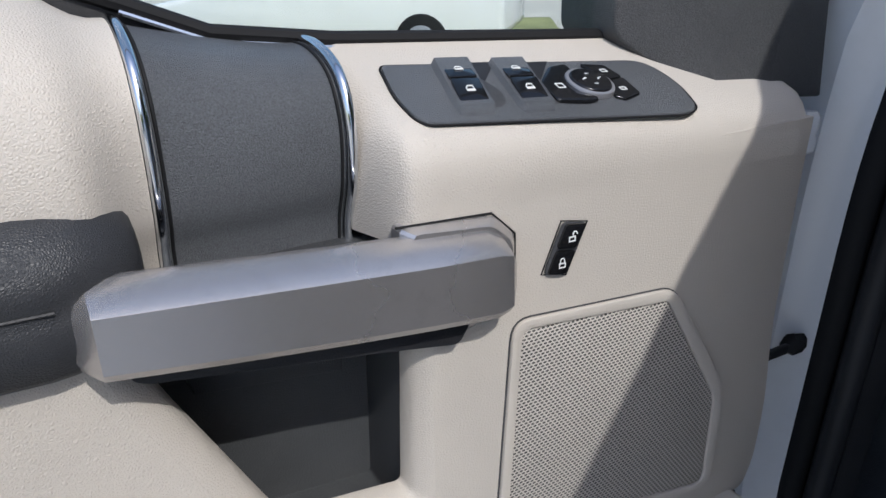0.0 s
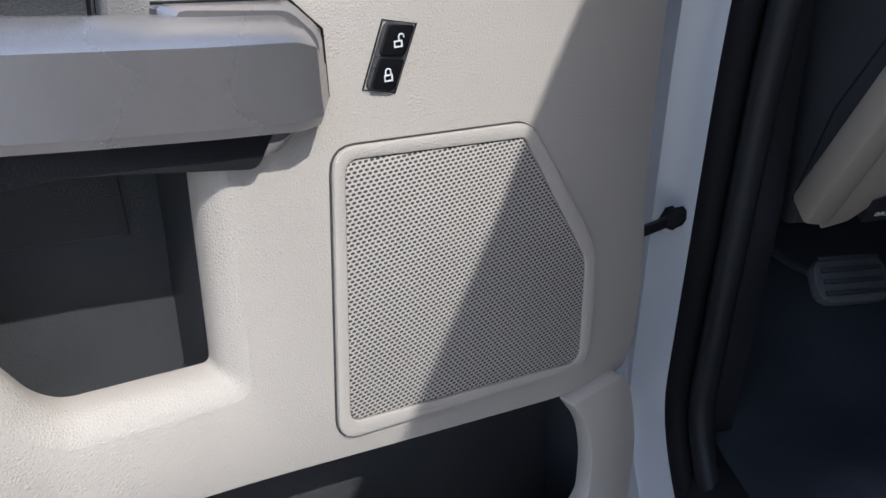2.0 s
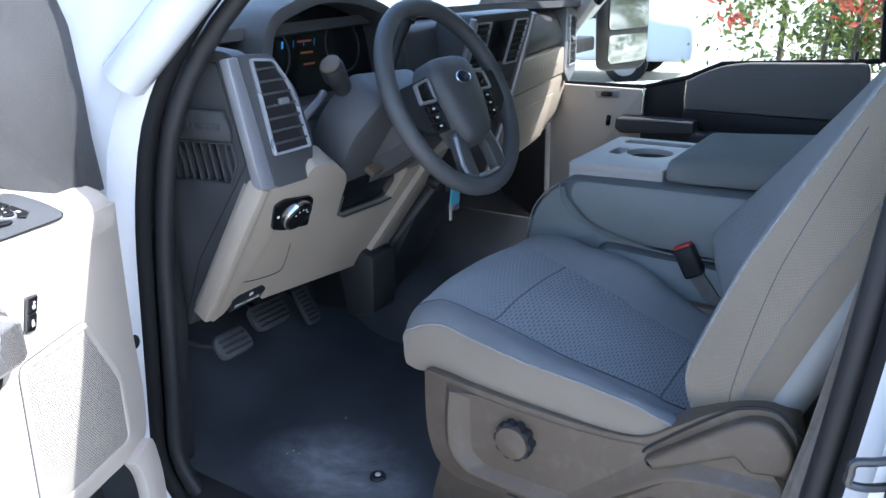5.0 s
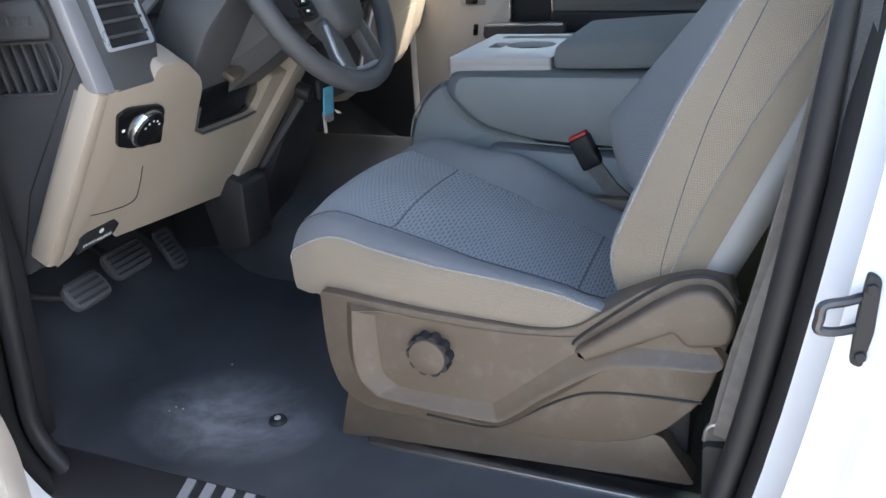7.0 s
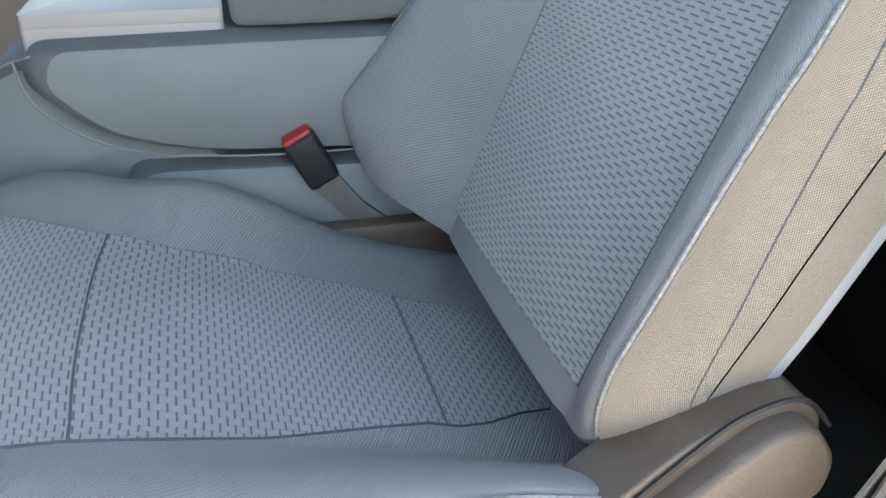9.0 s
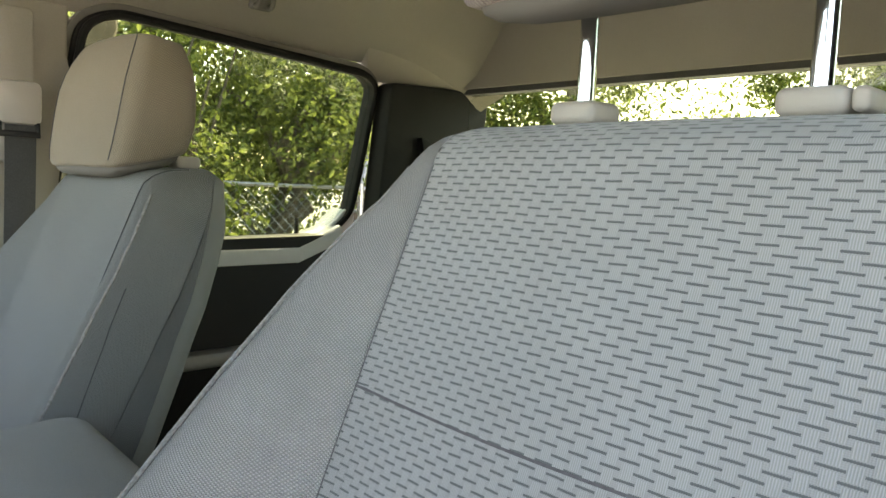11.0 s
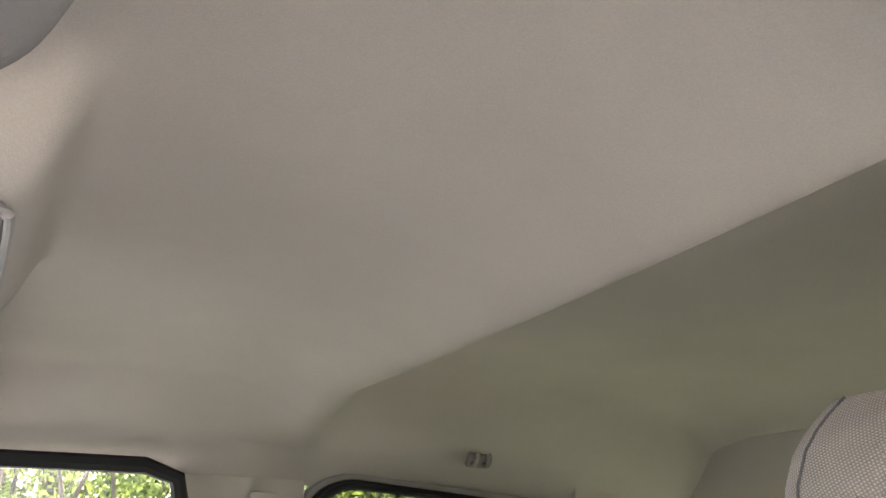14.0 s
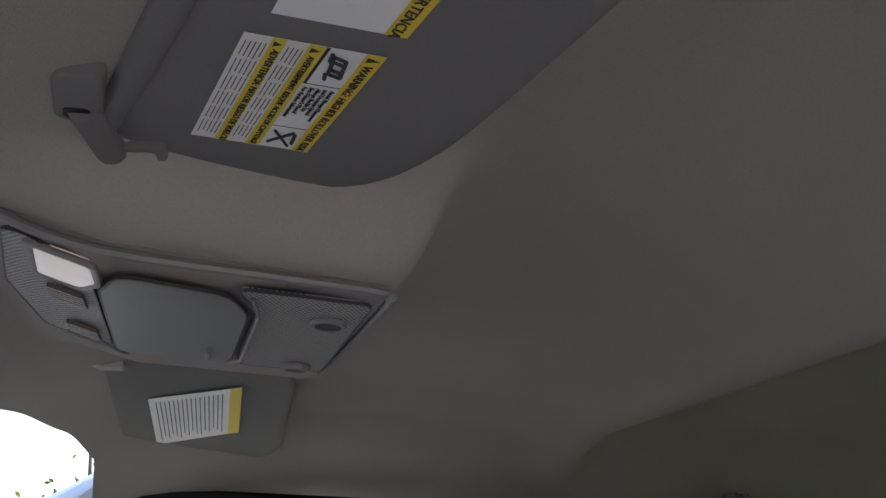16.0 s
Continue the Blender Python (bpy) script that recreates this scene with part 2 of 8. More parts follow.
M = {
    "grille": perforated("speaker_mesh", (0.50, 0.46, 0.41), (0.055, 0.050, 0.046), 0.0043, flat=0.64, hole_r=0.33),
    "console_mesh_h": perforated("overhead_mesh", (0.32, 0.30, 0.285), (0.03, 0.028, 0.027), 0.0036, 1),
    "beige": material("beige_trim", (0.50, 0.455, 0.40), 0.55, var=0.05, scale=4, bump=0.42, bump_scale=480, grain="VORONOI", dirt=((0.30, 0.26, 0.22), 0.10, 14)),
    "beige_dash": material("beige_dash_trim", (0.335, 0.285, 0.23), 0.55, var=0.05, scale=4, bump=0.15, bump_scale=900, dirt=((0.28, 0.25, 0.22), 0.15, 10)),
    "dark": material("charcoal_plastic", (0.052, 0.053, 0.056), 0.42, var=0.2, scale=8, bump=0.85, bump_scale=980, fine=1.0, dirt=((0.10, 0.10, 0.10), 0.2, 20)),
    "dash_dark": material("charcoal_dash_plastic", (0.062, 0.063, 0.066), 0.42, var=0.15, scale=8, bump=0.5, bump_scale=980, fine=0.6),
    "dark_soft": material("charcoal_soft_vinyl", (0.030, 0.031, 0.034), 0.44, var=0.15, scale=8, spec=0.35, bump=0.35, bump_scale=620, grain="VORONOI"),
    "accent": material("charcoal_leather_grain", (0.095, 0.10, 0.108), 0.34, var=0.2, scale=8, bump=0.9, bump_scale=1150, fine=1.0),
    "pocket": material("black_pocket_plastic", (0.050, 0.052, 0.055), 0.45, var=0.2, scale=9, bump=0.4, bump_scale=900, dirt=((0.09, 0.09, 0.09), 0.25, 30)),
    "black": material("black_plastic", (0.020, 0.020, 0.022), 0.5, var=0.2, bump=0.2, bump_scale=700, spec=0.35),
    "gloss": material("gloss_black", (0.008, 0.008, 0.009), 0.12, var=0.1),
    "rubber": material("black_rubber_seal", (0.012, 0.012, 0.013), 0.7, var=0.2, bump=0.1, bump_scale=300, spec=0.2),
    "floor": material("black_vinyl_floor", (0.050, 0.054, 0.062), 0.40, var=0.3, scale=5, bump=0.35, bump_scale=500, dirt=((0.10, 0.11, 0.12), 0.35, 9)),
    "mat_dust": material("dusty_vinyl", (0.03, 0.033, 0.04), 0.75, var=0.4, scale=6, bump=0.3, bump_scale=300, dirt=((0.20, 0.21, 0.23), 0.8, 7)),
    "handle": material("grey_metallic_paint", (0.50, 0.48, 0.475), 0.27, metal=0.80, var=0.06, scale=5, bump=0.05, bump_scale=2500, fine=0.2, dirt=((0.30, 0.29, 0.28), 0.25, 60)),
    "silver": material("silver_trim_paint", (0.33, 0.33, 0.35), 0.35, metal=0.5, var=0.05),
    "chrome": material("chrome", (0.75, 0.77, 0.8), 0.08, metal=1.0, var=0.04),
    "dark_steel": material("dark_steel", (0.10, 0.10, 0.105), 0.4, metal=1.0, var=0.2, scale=40),
    "bright_trim": material("bright_trim", (0.62, 0.64, 0.68), 0.28, metal=0.6, var=0.04),
    "steel": material("zinc_steel", (0.30, 0.30, 0.31), 0.35, metal=1.0, var=0.15, scale=30),
    "white": material("white_car_paint", (0.72, 0.73, 0.75), 0.22, var=0.03, scale=3, coat=0.6, dirt=((0.5, 0.48, 0.45), 0.2, 8)),
    "grey_plastic": material("grey_beige_seat_plastic", (0.100, 0.076, 0.056), 0.34, var=0.08, scale=7, bump=0.3, bump_scale=900, fine=0.25, dirt=((0.28, 0.26, 0.24), 0.2, 25)),
    "seat_cloth": cloth("grey_seat_cloth", (0.385, 0.393, 0.40), thread=0.0021, strength=0.9, contrast=0.32),
    "seat_side": cloth("grey_seat_side_cloth", (0.325, 0.272, 0.212), thread=0.0023, contrast=0.34),
    "seat_insert": woven("woven_seat_insert", (0.295, 0.305, 0.315), (0.075, 0.089, 0.095)),
    "rest_cloth": cloth("headrest_cloth", (0.44, 0.385, 0.37), thread=0.0031, contrast=0.35, strength=0.8),
    "console_cloth": cloth("console_vinyl_cloth", (0.27, 0.285, 0.285), thread=0.0020, contrast=0.24, strength=0.9),
    "seam": material("seam_thread", (0.10, 0.10, 0.11), 0.9, var=0.2, scale=200),
    "seam_light": material("piping_thread", (0.28, 0.272, 0.262), 0.9, var=0.3, scale=300, bump=1.0, bump_scale=600),
    "headliner": material("headliner_fabric", (0.335, 0.31, 0.28), 0.95, var=0.06, scale=3, bump=0.35, bump_scale=900, fine=0.15, spec=0.1),
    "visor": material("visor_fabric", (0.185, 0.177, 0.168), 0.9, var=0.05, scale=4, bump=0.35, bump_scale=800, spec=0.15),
    "roof_plastic": material("overhead_plastic", (0.42, 0.39, 0.365), 0.5, var=0.05, scale=8, bump=0.15, bump_scale=900),
    "console_plastic": material("console_plastic", (0.20, 0.19, 0.185), 0.48, var=0.05, scale=8, bump=0.2, bump_scale=900),
    "belt": material("belt_webbing", (0.165, 0.150, 0.136), 0.8, var=0.15, scale=60, bump=0.5, bump_scale=700),
    "red": material("red_button", (0.45, 0.03, 0.02), 0.4, var=0.1),
    "white_mark": material("white_print", (0.75, 0.75, 0.73), 0.6, var=0.05),
    "yellow": material("yellow_print", (0.75, 0.55, 0.05), 0.6, var=0.05),
    "ink": material("black_print", (0.03, 0.03, 0.03), 0.7, var=0.05),
    "paper": material("label_paper", (0.82, 0.81, 0.79), 0.55, var=0.04, scale=20),
    "blue_tag": material("blue_key_tag", (0.10, 0.36, 0.50), 0.4, var=0.15, scale=40),
    "crumb": material("pale_crumb", (0.42, 0.41, 0.40), 0.8, var=0.1, scale=60),
    "lens": material("lamp_lens", (0.75, 0.72, 0.66), 0.3, var=0.06, scale=40),
    "glass": glassy("window_glass", (0.93, 0.96, 0.93)),
    "glass_tint": glassy("privacy_glass", (0.62, 0.66, 0.57)),
    "mirror": material("mirror_glass", (0.85, 0.87, 0.88), 0.02, metal=1.0, var=0.02),
    "lit_blue": material("lit_blue_scale", (0.10, 0.36, 0.60), 0.4, var=0.1),
    "lit_red": material("lit_red_display", (0.4, 0.10, 0.06), 0.4, var=0.1),
    "screen": material("screen_glass", (0.006, 0.007, 0.009), 0.15, var=0.1),
}

# instrument scale and display, lit
for lit, tone in (("lit_blue", (0.08, 0.40, 1.0, 1)), ("lit_red", (0.02, 0.007, 0.005, 1))):
    M[lit].node_tree.nodes["Principled BSDF"].inputs["Emission Color"].default_value = tone
    M[lit].node_tree.nodes["Principled BSDF"].inputs["Emission Strength"].default_value = 0.09
# courtesy lamps, lit while the door is open
M["lens"].node_tree.nodes["Principled BSDF"].inputs["Emission Color"].default_value = (1.0, 0.94, 0.86, 1)
M["lens"].node_tree.nodes["Principled BSDF"].inputs["Emission Strength"].default_value = 0.07


# ---- mesh helpers ----
def done(name, bm, mat, parent=None, label="", angle=38, m=None):
    """Links a bmesh as one mesh object, smooth but for its sharp edges."""
    bmesh.ops.remove_doubles(bm, verts=bm.verts[:], dist=1e-6)
    bmesh.ops.recalc_face_normals(bm, faces=bm.faces[:])
    lim = radians(angle)
    for f in bm.faces:
        f.smooth = True
    for e in bm.edges:
        if len(e.link_faces) == 2 and e.calc_face_angle(0) > lim:
            e.smooth = False
    me = bpy.data.meshes.new(name)
    bm.to_mesh(me)
    bm.free()
    me.materials.append(M[mat] if isinstance(mat, str) else mat)
    ob = new(name, me)
    if m is not None:
        ob.matrix_world = m
    if parent is not None:
        ob.parent = parent
    if label:
        tagged(ob, label)
    return ob


def part(name, bm, mat, parent, label="", angle=38):
    return done(name, bm, mat, parent, label, angle)


def thing(name, label, category, m=None, group="", kind=""):
    ob = new(name)
    ob.empty_display_size = 0.05
    if m is not None:
        ob.matrix_world = m
    return tagged(ob, label, category, group, kind)


def bevel(bm, w, seg=2, lim=30):
    if w <= 0:
        return bm
    es = [e for e in bm.edges if len(e.link_faces) == 2 and e.calc_face_angle(0) > radians(lim)]
    bmesh.ops.bevel(bm, geom=es, offset=w, segments=seg, profile=0.5, affect="EDGES", clamp_overlap=True)
    return bm


def box(x0, x1, y0, y1, z0, z1, bev=0.003, seg=2):
    bm = bmesh.new()
    bmesh.ops.create_cube(bm, size=1)
    for v in bm.verts:
        v.co = Vector(((x0 + x1) / 2 + v.co.x * (x1 - x0), (y0 + y1) / 2 + v.co.y * (y1 - y0), (z0 + z1) / 2 + v.co.z * (z1 - z0)))
    return bevel(bm, bev, seg)


def join(*bms):
    out = bms[0]
    for b in bms[1:]:
        me = bpy.data.meshes.new("tmp")
        b.to_mesh(me)
        out.from_mesh(me)
        b.free()
        bpy.data.meshes.remove(me)
    return out


def moved(bm, m):
    bm.transform(m)
    return bm


def prism(poly, h0, h1, to, bev=0.0, seg=2):
    """A solid over a polygon of (a, b); to(a, b, h) gives the place."""
    bm = bmesh.new()
    lo = [bm.verts.new(to(a, b, h0)) for a, b in poly]
    hi = [bm.verts.new(to(a, b, h1)) for a, b in poly]
    bm.faces.new(lo[::-1])
    bm.faces.new(hi)
    n = len(poly)
    for i in range(n):
        bm.faces.new((lo[i], lo[(i + 1) % n], hi[(i + 1) % n], hi[i]))
    bmesh.ops.recalc_face_normals(bm, faces=bm.faces[:])
    return bevel(bm, bev, seg)


def rounded(poly, r, seg=4):
    """Rounds the corners of a 2D polygon; r: one radius or one a corner."""
    out, n = [], len(poly)
    for i in range(n):
        p, a, b = Vector(poly[i]), Vector(poly[i - 1]), Vector(poly[(i + 1) % n])
        ri = r[i] if isinstance(r, (list, tuple)) else r
        da, db = (a - p), (b - p)
        k = min(ri, da.length * 0.45, db.length * 0.45)
        s, e = p + da.normalized() * k, p + db.normalized() * k
        if k < 1e-5:
            out.append(tuple(p))
            continue
        for j in range(seg + 1):
            t = j / seg
            out.append(tuple(s * (1 - t) ** 2 + p * 2 * t * (1 - t) + e * t * t))
    return out


def ring_prism(outer, inner, h0, h1, to, bev=0.0):
    """A frame between two polygons of equal count."""
    bm = bmesh.new()
    n = len(outer)
    rows = [[bm.verts.new(to(a, b, h)) for a, b in poly] for poly, h in ((outer, h0), (outer, h1), (inner, h1), (inner, h0))]
    for k in range(4):
        r, s = rows[k], rows[(k + 1) % 4]
        for i in range(n):
            bm.faces.new((r[i], r[(i + 1) % n], s[(i + 1) % n], s[i]))
    bmesh.ops.recalc_face_normals(bm, faces=bm.faces[:])
    return bevel(bm, bev, 2, 50)


def loft(rings, closed=True, caps=True, uv=None):
    bm = bmesh.new()
    rows = [[bm.verts.new(p) for p in ring] for ring in rings]
    lay = bm.loops.layers.uv.new("UVMap") if uv else None
    n = len(rings[0])
    for i in range(len(rows) - 1):
        for j in range(n if closed else n - 1):
            k = (j + 1) % n
            f = bm.faces.new((rows[i][j], rows[i][k], rows[i + 1][k], rows[i + 1][j]))
            if uv:
                for lp, (a, b) in zip(f.loops, ((i, j), (i, j + 1), (i + 1, j + 1), (i + 1, j))):
                    lp[lay].uv = uv(a, b)
    if caps and closed:
        for r in (rows[0][::-1], rows[-1]):
            bm.faces.new(r)
    return bm


def grid(fn, nu, nv, uv=None, thick=0.0):
    """An open sheet fn(s, t), s and t from 0 to 1."""
    bm = bmesh.new()
    rows = [[bm.verts.new(fn(i / nu, j / nv)) for j in range(nv + 1)] for i in range(nu + 1)]
    lay = bm.loops.layers.uv.new("UVMap") if uv else None
    for i in range(nu):
        for j in range(nv):
            f = bm.faces.new((rows[i][j], rows[i + 1][j], rows[i + 1][j + 1], rows[i][j + 1]))
            if uv:
                for lp, (a, b) in zip(f.loops, ((i, j), (i + 1, j), (i + 1, j + 1), (i, j + 1))):
                    lp[lay].uv = uv(a / nu, b / nv)
    if thick:
        bmesh.ops.recalc_face_normals(bm, faces=bm.faces[:])
        bmesh.ops.solidify(bm, geom=bm.faces[:], thickness=thick)
    return bm


def spline(pts, n):
    """n + 1 points on a Catmull-Rom curve through pts."""
    P = [Vector(p) for p in pts]
    out = []
    for i in range(n + 1):
        t = i / n * (len(P) - 1)
        k = min(int(t), len(P) - 2)
        f = t - k
        a, b, c, d = P[max(k - 1, 0)], P[k], P[k + 1], P[min(k + 2, len(P) - 1)]
        out.append(0.5 * (2 * b + (c - a) * f + (2 * a - 5 * b + 4 * c - d) * f * f + (3 * b - a - 3 * c + d) * f ** 3))
    return out


def tube(pts, r, n=8, closed=False, flat=1.0):
    """A round rod along points; flat squeezes it in its second direction."""
    P = [Vector(p) for p in pts]
    rings, up = [], None
    for i, p in enumerate(P):
        a = P[i - 1] if (i or closed) else p
        b = P[(i + 1) % len(P)] if (i < len(P) - 1 or closed) else p
        d = (b - a).normalized()
        if up is None:
            up = Vector((0, 0, 1)) if abs(d.z) < 0.9 else Vector((1, 0, 0))
        side = d.cross(up).normalized()
        up = side.cross(d).normalized()
        rr = r[i] if isinstance(r, (list, tuple)) else r
        rings.append([p + side * math.cos(q) * rr + up * math.sin(q) * rr * flat for q in (2 * math.pi * k / n for k in range(n))])
    if closed:
        rings.append(rings[0])
    return loft(rings, True, not closed)


def strap(pts, width, thick, side):
    """A flat band along points; side: the direction of its width."""
    s = Vector(side).normalized() * width / 2
    P = [Vector(p) for p in pts]
    rings = []
    for i, p in enumerate(P):
        d = (P[min(i + 1, len(P) - 1)] - P[max(i - 1, 0)]).normalized()
        t = d.cross(s).normalized() * thick / 2
        rings.append([p - s - t, p + s - t, p + s + t, p - s + t])
    return loft(rings)


def disc(c, axis, r0, r1, h, n=28, bev=0.001):
    bm = bmesh.new()
    bmesh.ops.create_cone(bm, cap_ends=True, segments=n, radius1=r0, radius2=r1, depth=h)
    bevel(bm, bev, 2, 40)
    q = Vector((0, 0, 1)).rotation_difference(Vector(axis))
    bm.transform(Matrix.Translation(c) @ q.to_matrix().to_4x4())
    return bm


def XZ(y0=0.0, s=1):
    return lambda a, b, h: Vector((a, y0 + s * h, b))


def words(text, size, m, mat, parent, name="lettering", label=""):
    """Printed words as a thin mesh."""
    cu = bpy.data.curves.new(name, "FONT")
    cu.body, cu.size, cu.extrude, cu.resolution_u = text, size, 0.0002, 2
    cu.align_x = "LEFT"
    tmp = bpy.data.objects.new("tmp", cu)
    scene.collection.objects.link(tmp)
    me = bpy.data.meshes.new_from_object(tmp.evaluated_get(bpy.context.evaluated_depsgraph_get()))
    bpy.data.objects.remove(tmp)
    bpy.data.curves.remove(cu)
    me.materials.clear()
    me.materials.append(M[mat])
    ob = new(name, me)
    ob.parent = parent
    ob.matrix_local = m
    if label:
        tagged(ob, label)
    return ob


# ---- ground ----
def ground_material():
    m = material("pale_concrete_yard", (0.46, 0.44, 0.40), 0.9, var=0.15, scale=0.6, bump=0.5, bump_scale=40, dirt=((0.16, 0.17, 0.09), 0.5, 0.35))
    return m


GZ = -0.10
gm = bmesh.new()
bmesh.ops.create_grid(gm, x_segments=40, y_segments=40, size=1500)
for v in gm.verts:
    v.co.z = GZ
tagged(done("ground", gm, ground_material()), "pale dusty concrete yard around the truck", "ground", kind="structure")

# ---- cab of the truck ----
cab = thing("truck_cab", "white pickup truck crew cab with open driver door", "truck")
YB = 0.80


def body_poly(pts, y0, y1, mat, name, label="", bev=0.006):
    return part(name, prism(pts, y0, y1, XZ(), bev), mat, cab, label)


# inner edge of the driver door opening, in (x, z), from the front bottom corner round
OPEN = rounded([(-0.60, 0.545), (-0.692, 0.66), (-0.655, 0.93), (-0.622, 1.18), (-0.535, 1.45), (-0.22, 1.76), (0.10, 1.82), (0.575, 1.82), (0.527, 1.51), (0.490, 1.06), (0.465, 0.84), (0.405, 0.535)], [0.1, 0.1, 0.2, 0.2, 0.3, 0.2, 0.2, 0.1, 0.3, 0.3, 0.2, 0.1], 5)


def lean(x, z):
    """How far the cab's side leans in above the belt line, and runs in towards the rear."""
    return 0.09 * max(0.0, (x + 0.60) / 1.05) * (1 if x < 0.45 else 0.45 / x) + 0.15 * max(0.0, (z - 1.30) / 0.55) ** 1.2


def side_y(x, z, y):
    return y + lean(x, z)


def grown(poly, d):
    c = Vector((sum(p[0] for p in poly) / len(poly), sum(p[1] for p in poly) / len(poly)))
    out = []
    n = len(poly)
    for i in range(n):
        a, b = Vector(poly[i - 1]), Vector(poly[(i + 1) % n])
        t = (b - a).normalized()
        q = Vector((t.y, -t.x))
        if q.dot(Vector(poly[i]) - c) < 0:
            q = -q
        out.append(tuple(Vector(poly[i]) + q * d))
    return out


def under_roof(x, y, z):
    """Keeps the frame of the opening below the roofline, which rises towards the rear."""
    top = 1.826 + 0.14 * (x + 0.02)
    if z > 1.74 and y < -0.80:
        y = -0.80 + 0.03 * (y + 0.80)
    return Vector((x, y, z if z < top else top + 0.03 * (z - top)))


# white painted frame of the opening: stepped flanges from the seal out to the body side
def frame_band():
    steps = [(-0.010, -0.915), (0.004, -0.930), (0.010, -0.952), (0.045, -0.962), (0.060, -0.985), (0.105, -1.0), (0.125, -1.03)]
    bm = bmesh.new()
    rows = []
    for d, y in steps:
        rows.append([bm.verts.new(under_roof(x, side_y(x, z, y), z)) for x, z in grown(OPEN, d)])
    n = len(OPEN)
    for s, t in zip(rows, rows[1:]):
        for i in range(n):
            bm.faces.new((s[i], s[(i + 1) % n], t[(i + 1) % n], t[i]))
    bmesh.ops.recalc_face_normals(bm, faces=bm.faces[:])
    bmesh.ops.solidify(bm, geom=bm.faces[:], thickness=0.008)
    return part("door_frame", bm, "white", cab, "white painted door jamb", 50)


frame_band()
part("hinge_pillar", box(-0.715, -0.695, -1.03, -0.918, 0.42, 1.26, 0.006), "white", cab, "white painted hinge pillar")
part("weatherstrip", tube([(x, side_y(x, z, -0.905), z) for x, z in grown(OPEN, -0.014)], 0.016, 10, True), "rubber", cab, "black rubber door seal")
part("seal_lip", tube([(x, side_y(x, z, -0.885), z) for x, z in grown(OPEN, -0.042)], 0.015, 10, True), "black", cab, "black seal retainer")
# outer body side round the opening
outer = grown(OPEN, 0.118)
big = []
for x, z in outer:
    c = Vector((-0.02, 1.2))
    d = (Vector((x, z)) - c)
    d = d / max(abs(d.x) / 0.93, d.y / 0.745 if d.y > 0 else -d.y / 0.85)
    big.append((c.x + d.x, c.y + d.y))
part("side_panel", ring_prism(big, outer, -1.045, -1.025, lambda a, b, h: under_roof(a, side_y(a, b, h), b)), "white", cab, "white body side panel")
part("rear_side_panel", prism([(0.88, 0.40), (1.70, 0.40), (1.70, 1.36), (0.88, 1.33)], -0.99, -0.87, XZ(), 0.01), "white", cab, "white closed rear door")
part("rear_window_frame", ring_prism([(0.55, 1.33), (1.66, 1.36), (1.66, 1.86), (0.55, 1.86)], [(0.62, 1.38), (1.22, 1.40), (1.18, 1.72), (0.60, 1.74)], -0.86, -0.78, lambda a, b, h: Vector((a, h + 0.09 * max(0, b - 1.35) / 0.5, b))), "dark", cab)
rsg = part("rear_side_glass", prism([(0.61, 1.37), (1.23, 1.39), (1.19, 1.73), (0.59, 1.75)], -0.825, -0.821, XZ()), "glass_tint", cab)
# pillars, roof skin and the ends of the cab
part("b_pillar_trim", prism(rounded([(0.455, 0.66), (0.62, 0.66), (0.60, 1.80), (0.52, 1.80), (0.475, 1.35)], 0.02), -0.835, -0.745, lambda a, b, h: Vector((a, h + 0.11 * max(0, (b - 1.3) / 0.55), b)), 0.015), "dark", cab, "charcoal plastic pillar trim")
part("roof", grid(lambda s, t: Vector((-0.27 + 1.93 * s, -0.765 + 1.53 * t, 1.990 + 0.03 * math.sin(math.pi * t) - 0.10 * max(0, (0.14 - s) / 0.14) ** 1.5 - 0.13 * (abs(t - 0.5) * 2) ** 8)), 20, 24, thick=0.015), "white", cab, "white painted roof")
part("roof_rail", tube([(-0.60, 0.90, 1.42), (-0.36, 0.84, 1.68), (-0.18, 0.80, 1.80), (0.3, 0.80, 1.85), (1.62, 0.80, 1.84)], 0.045, 10), "white", cab)
part("roof_rail", tube([(-0.56, -0.93, 1.40), (-0.34, -0.84, 1.63), (-0.18, -0.79, 1.738), (0.05, -0.768, 1.818), (0.4, -0.765, 1.865), (1.62, -0.765, 1.85)], 0.035, 10), "white", cab)
part("windscreen", grid(lambda s, t: Vector((-1.05 + 0.68 * s - 0.10 * math.sin(math.pi * t), -0.80 + 1.60 * t, 1.34 + 0.48 * s)), 6, 14), "glass", cab).visible_shadow = False
part("firewall", prism([(-1.40, 0.45), (-1.10, 0.60), (-1.0, 1.25), (-1.06, 1.33), (-1.40, 1.28)], -0.97, 0.97, XZ(), 0.02), "black", cab, "black bulkhead behind the pedals")
part("hood", grid(lambda s, t: Vector((-2.3 + 1.22 * s, -0.95 + 1.9 * t, 1.20 + 0.12 * s + 0.05 * math.sin(math.pi * t))), 8, 10, thick=0.02), "white", cab, "white engine hood")
part("fender", box(-2.3, -0.80, -1.04, -0.95, 0.45, 1.22, 0.03), "white", cab, "white front fender")
part("fender", box(-2.3, -0.72, 0.95, 1.04, 0.45, 1.22, 0.03), "white", cab, "white front fender")
part("back_wall", box(1.56, 1.60, -0.88, 0.88, 0.45, 1.34, 0.01), "dark", cab)
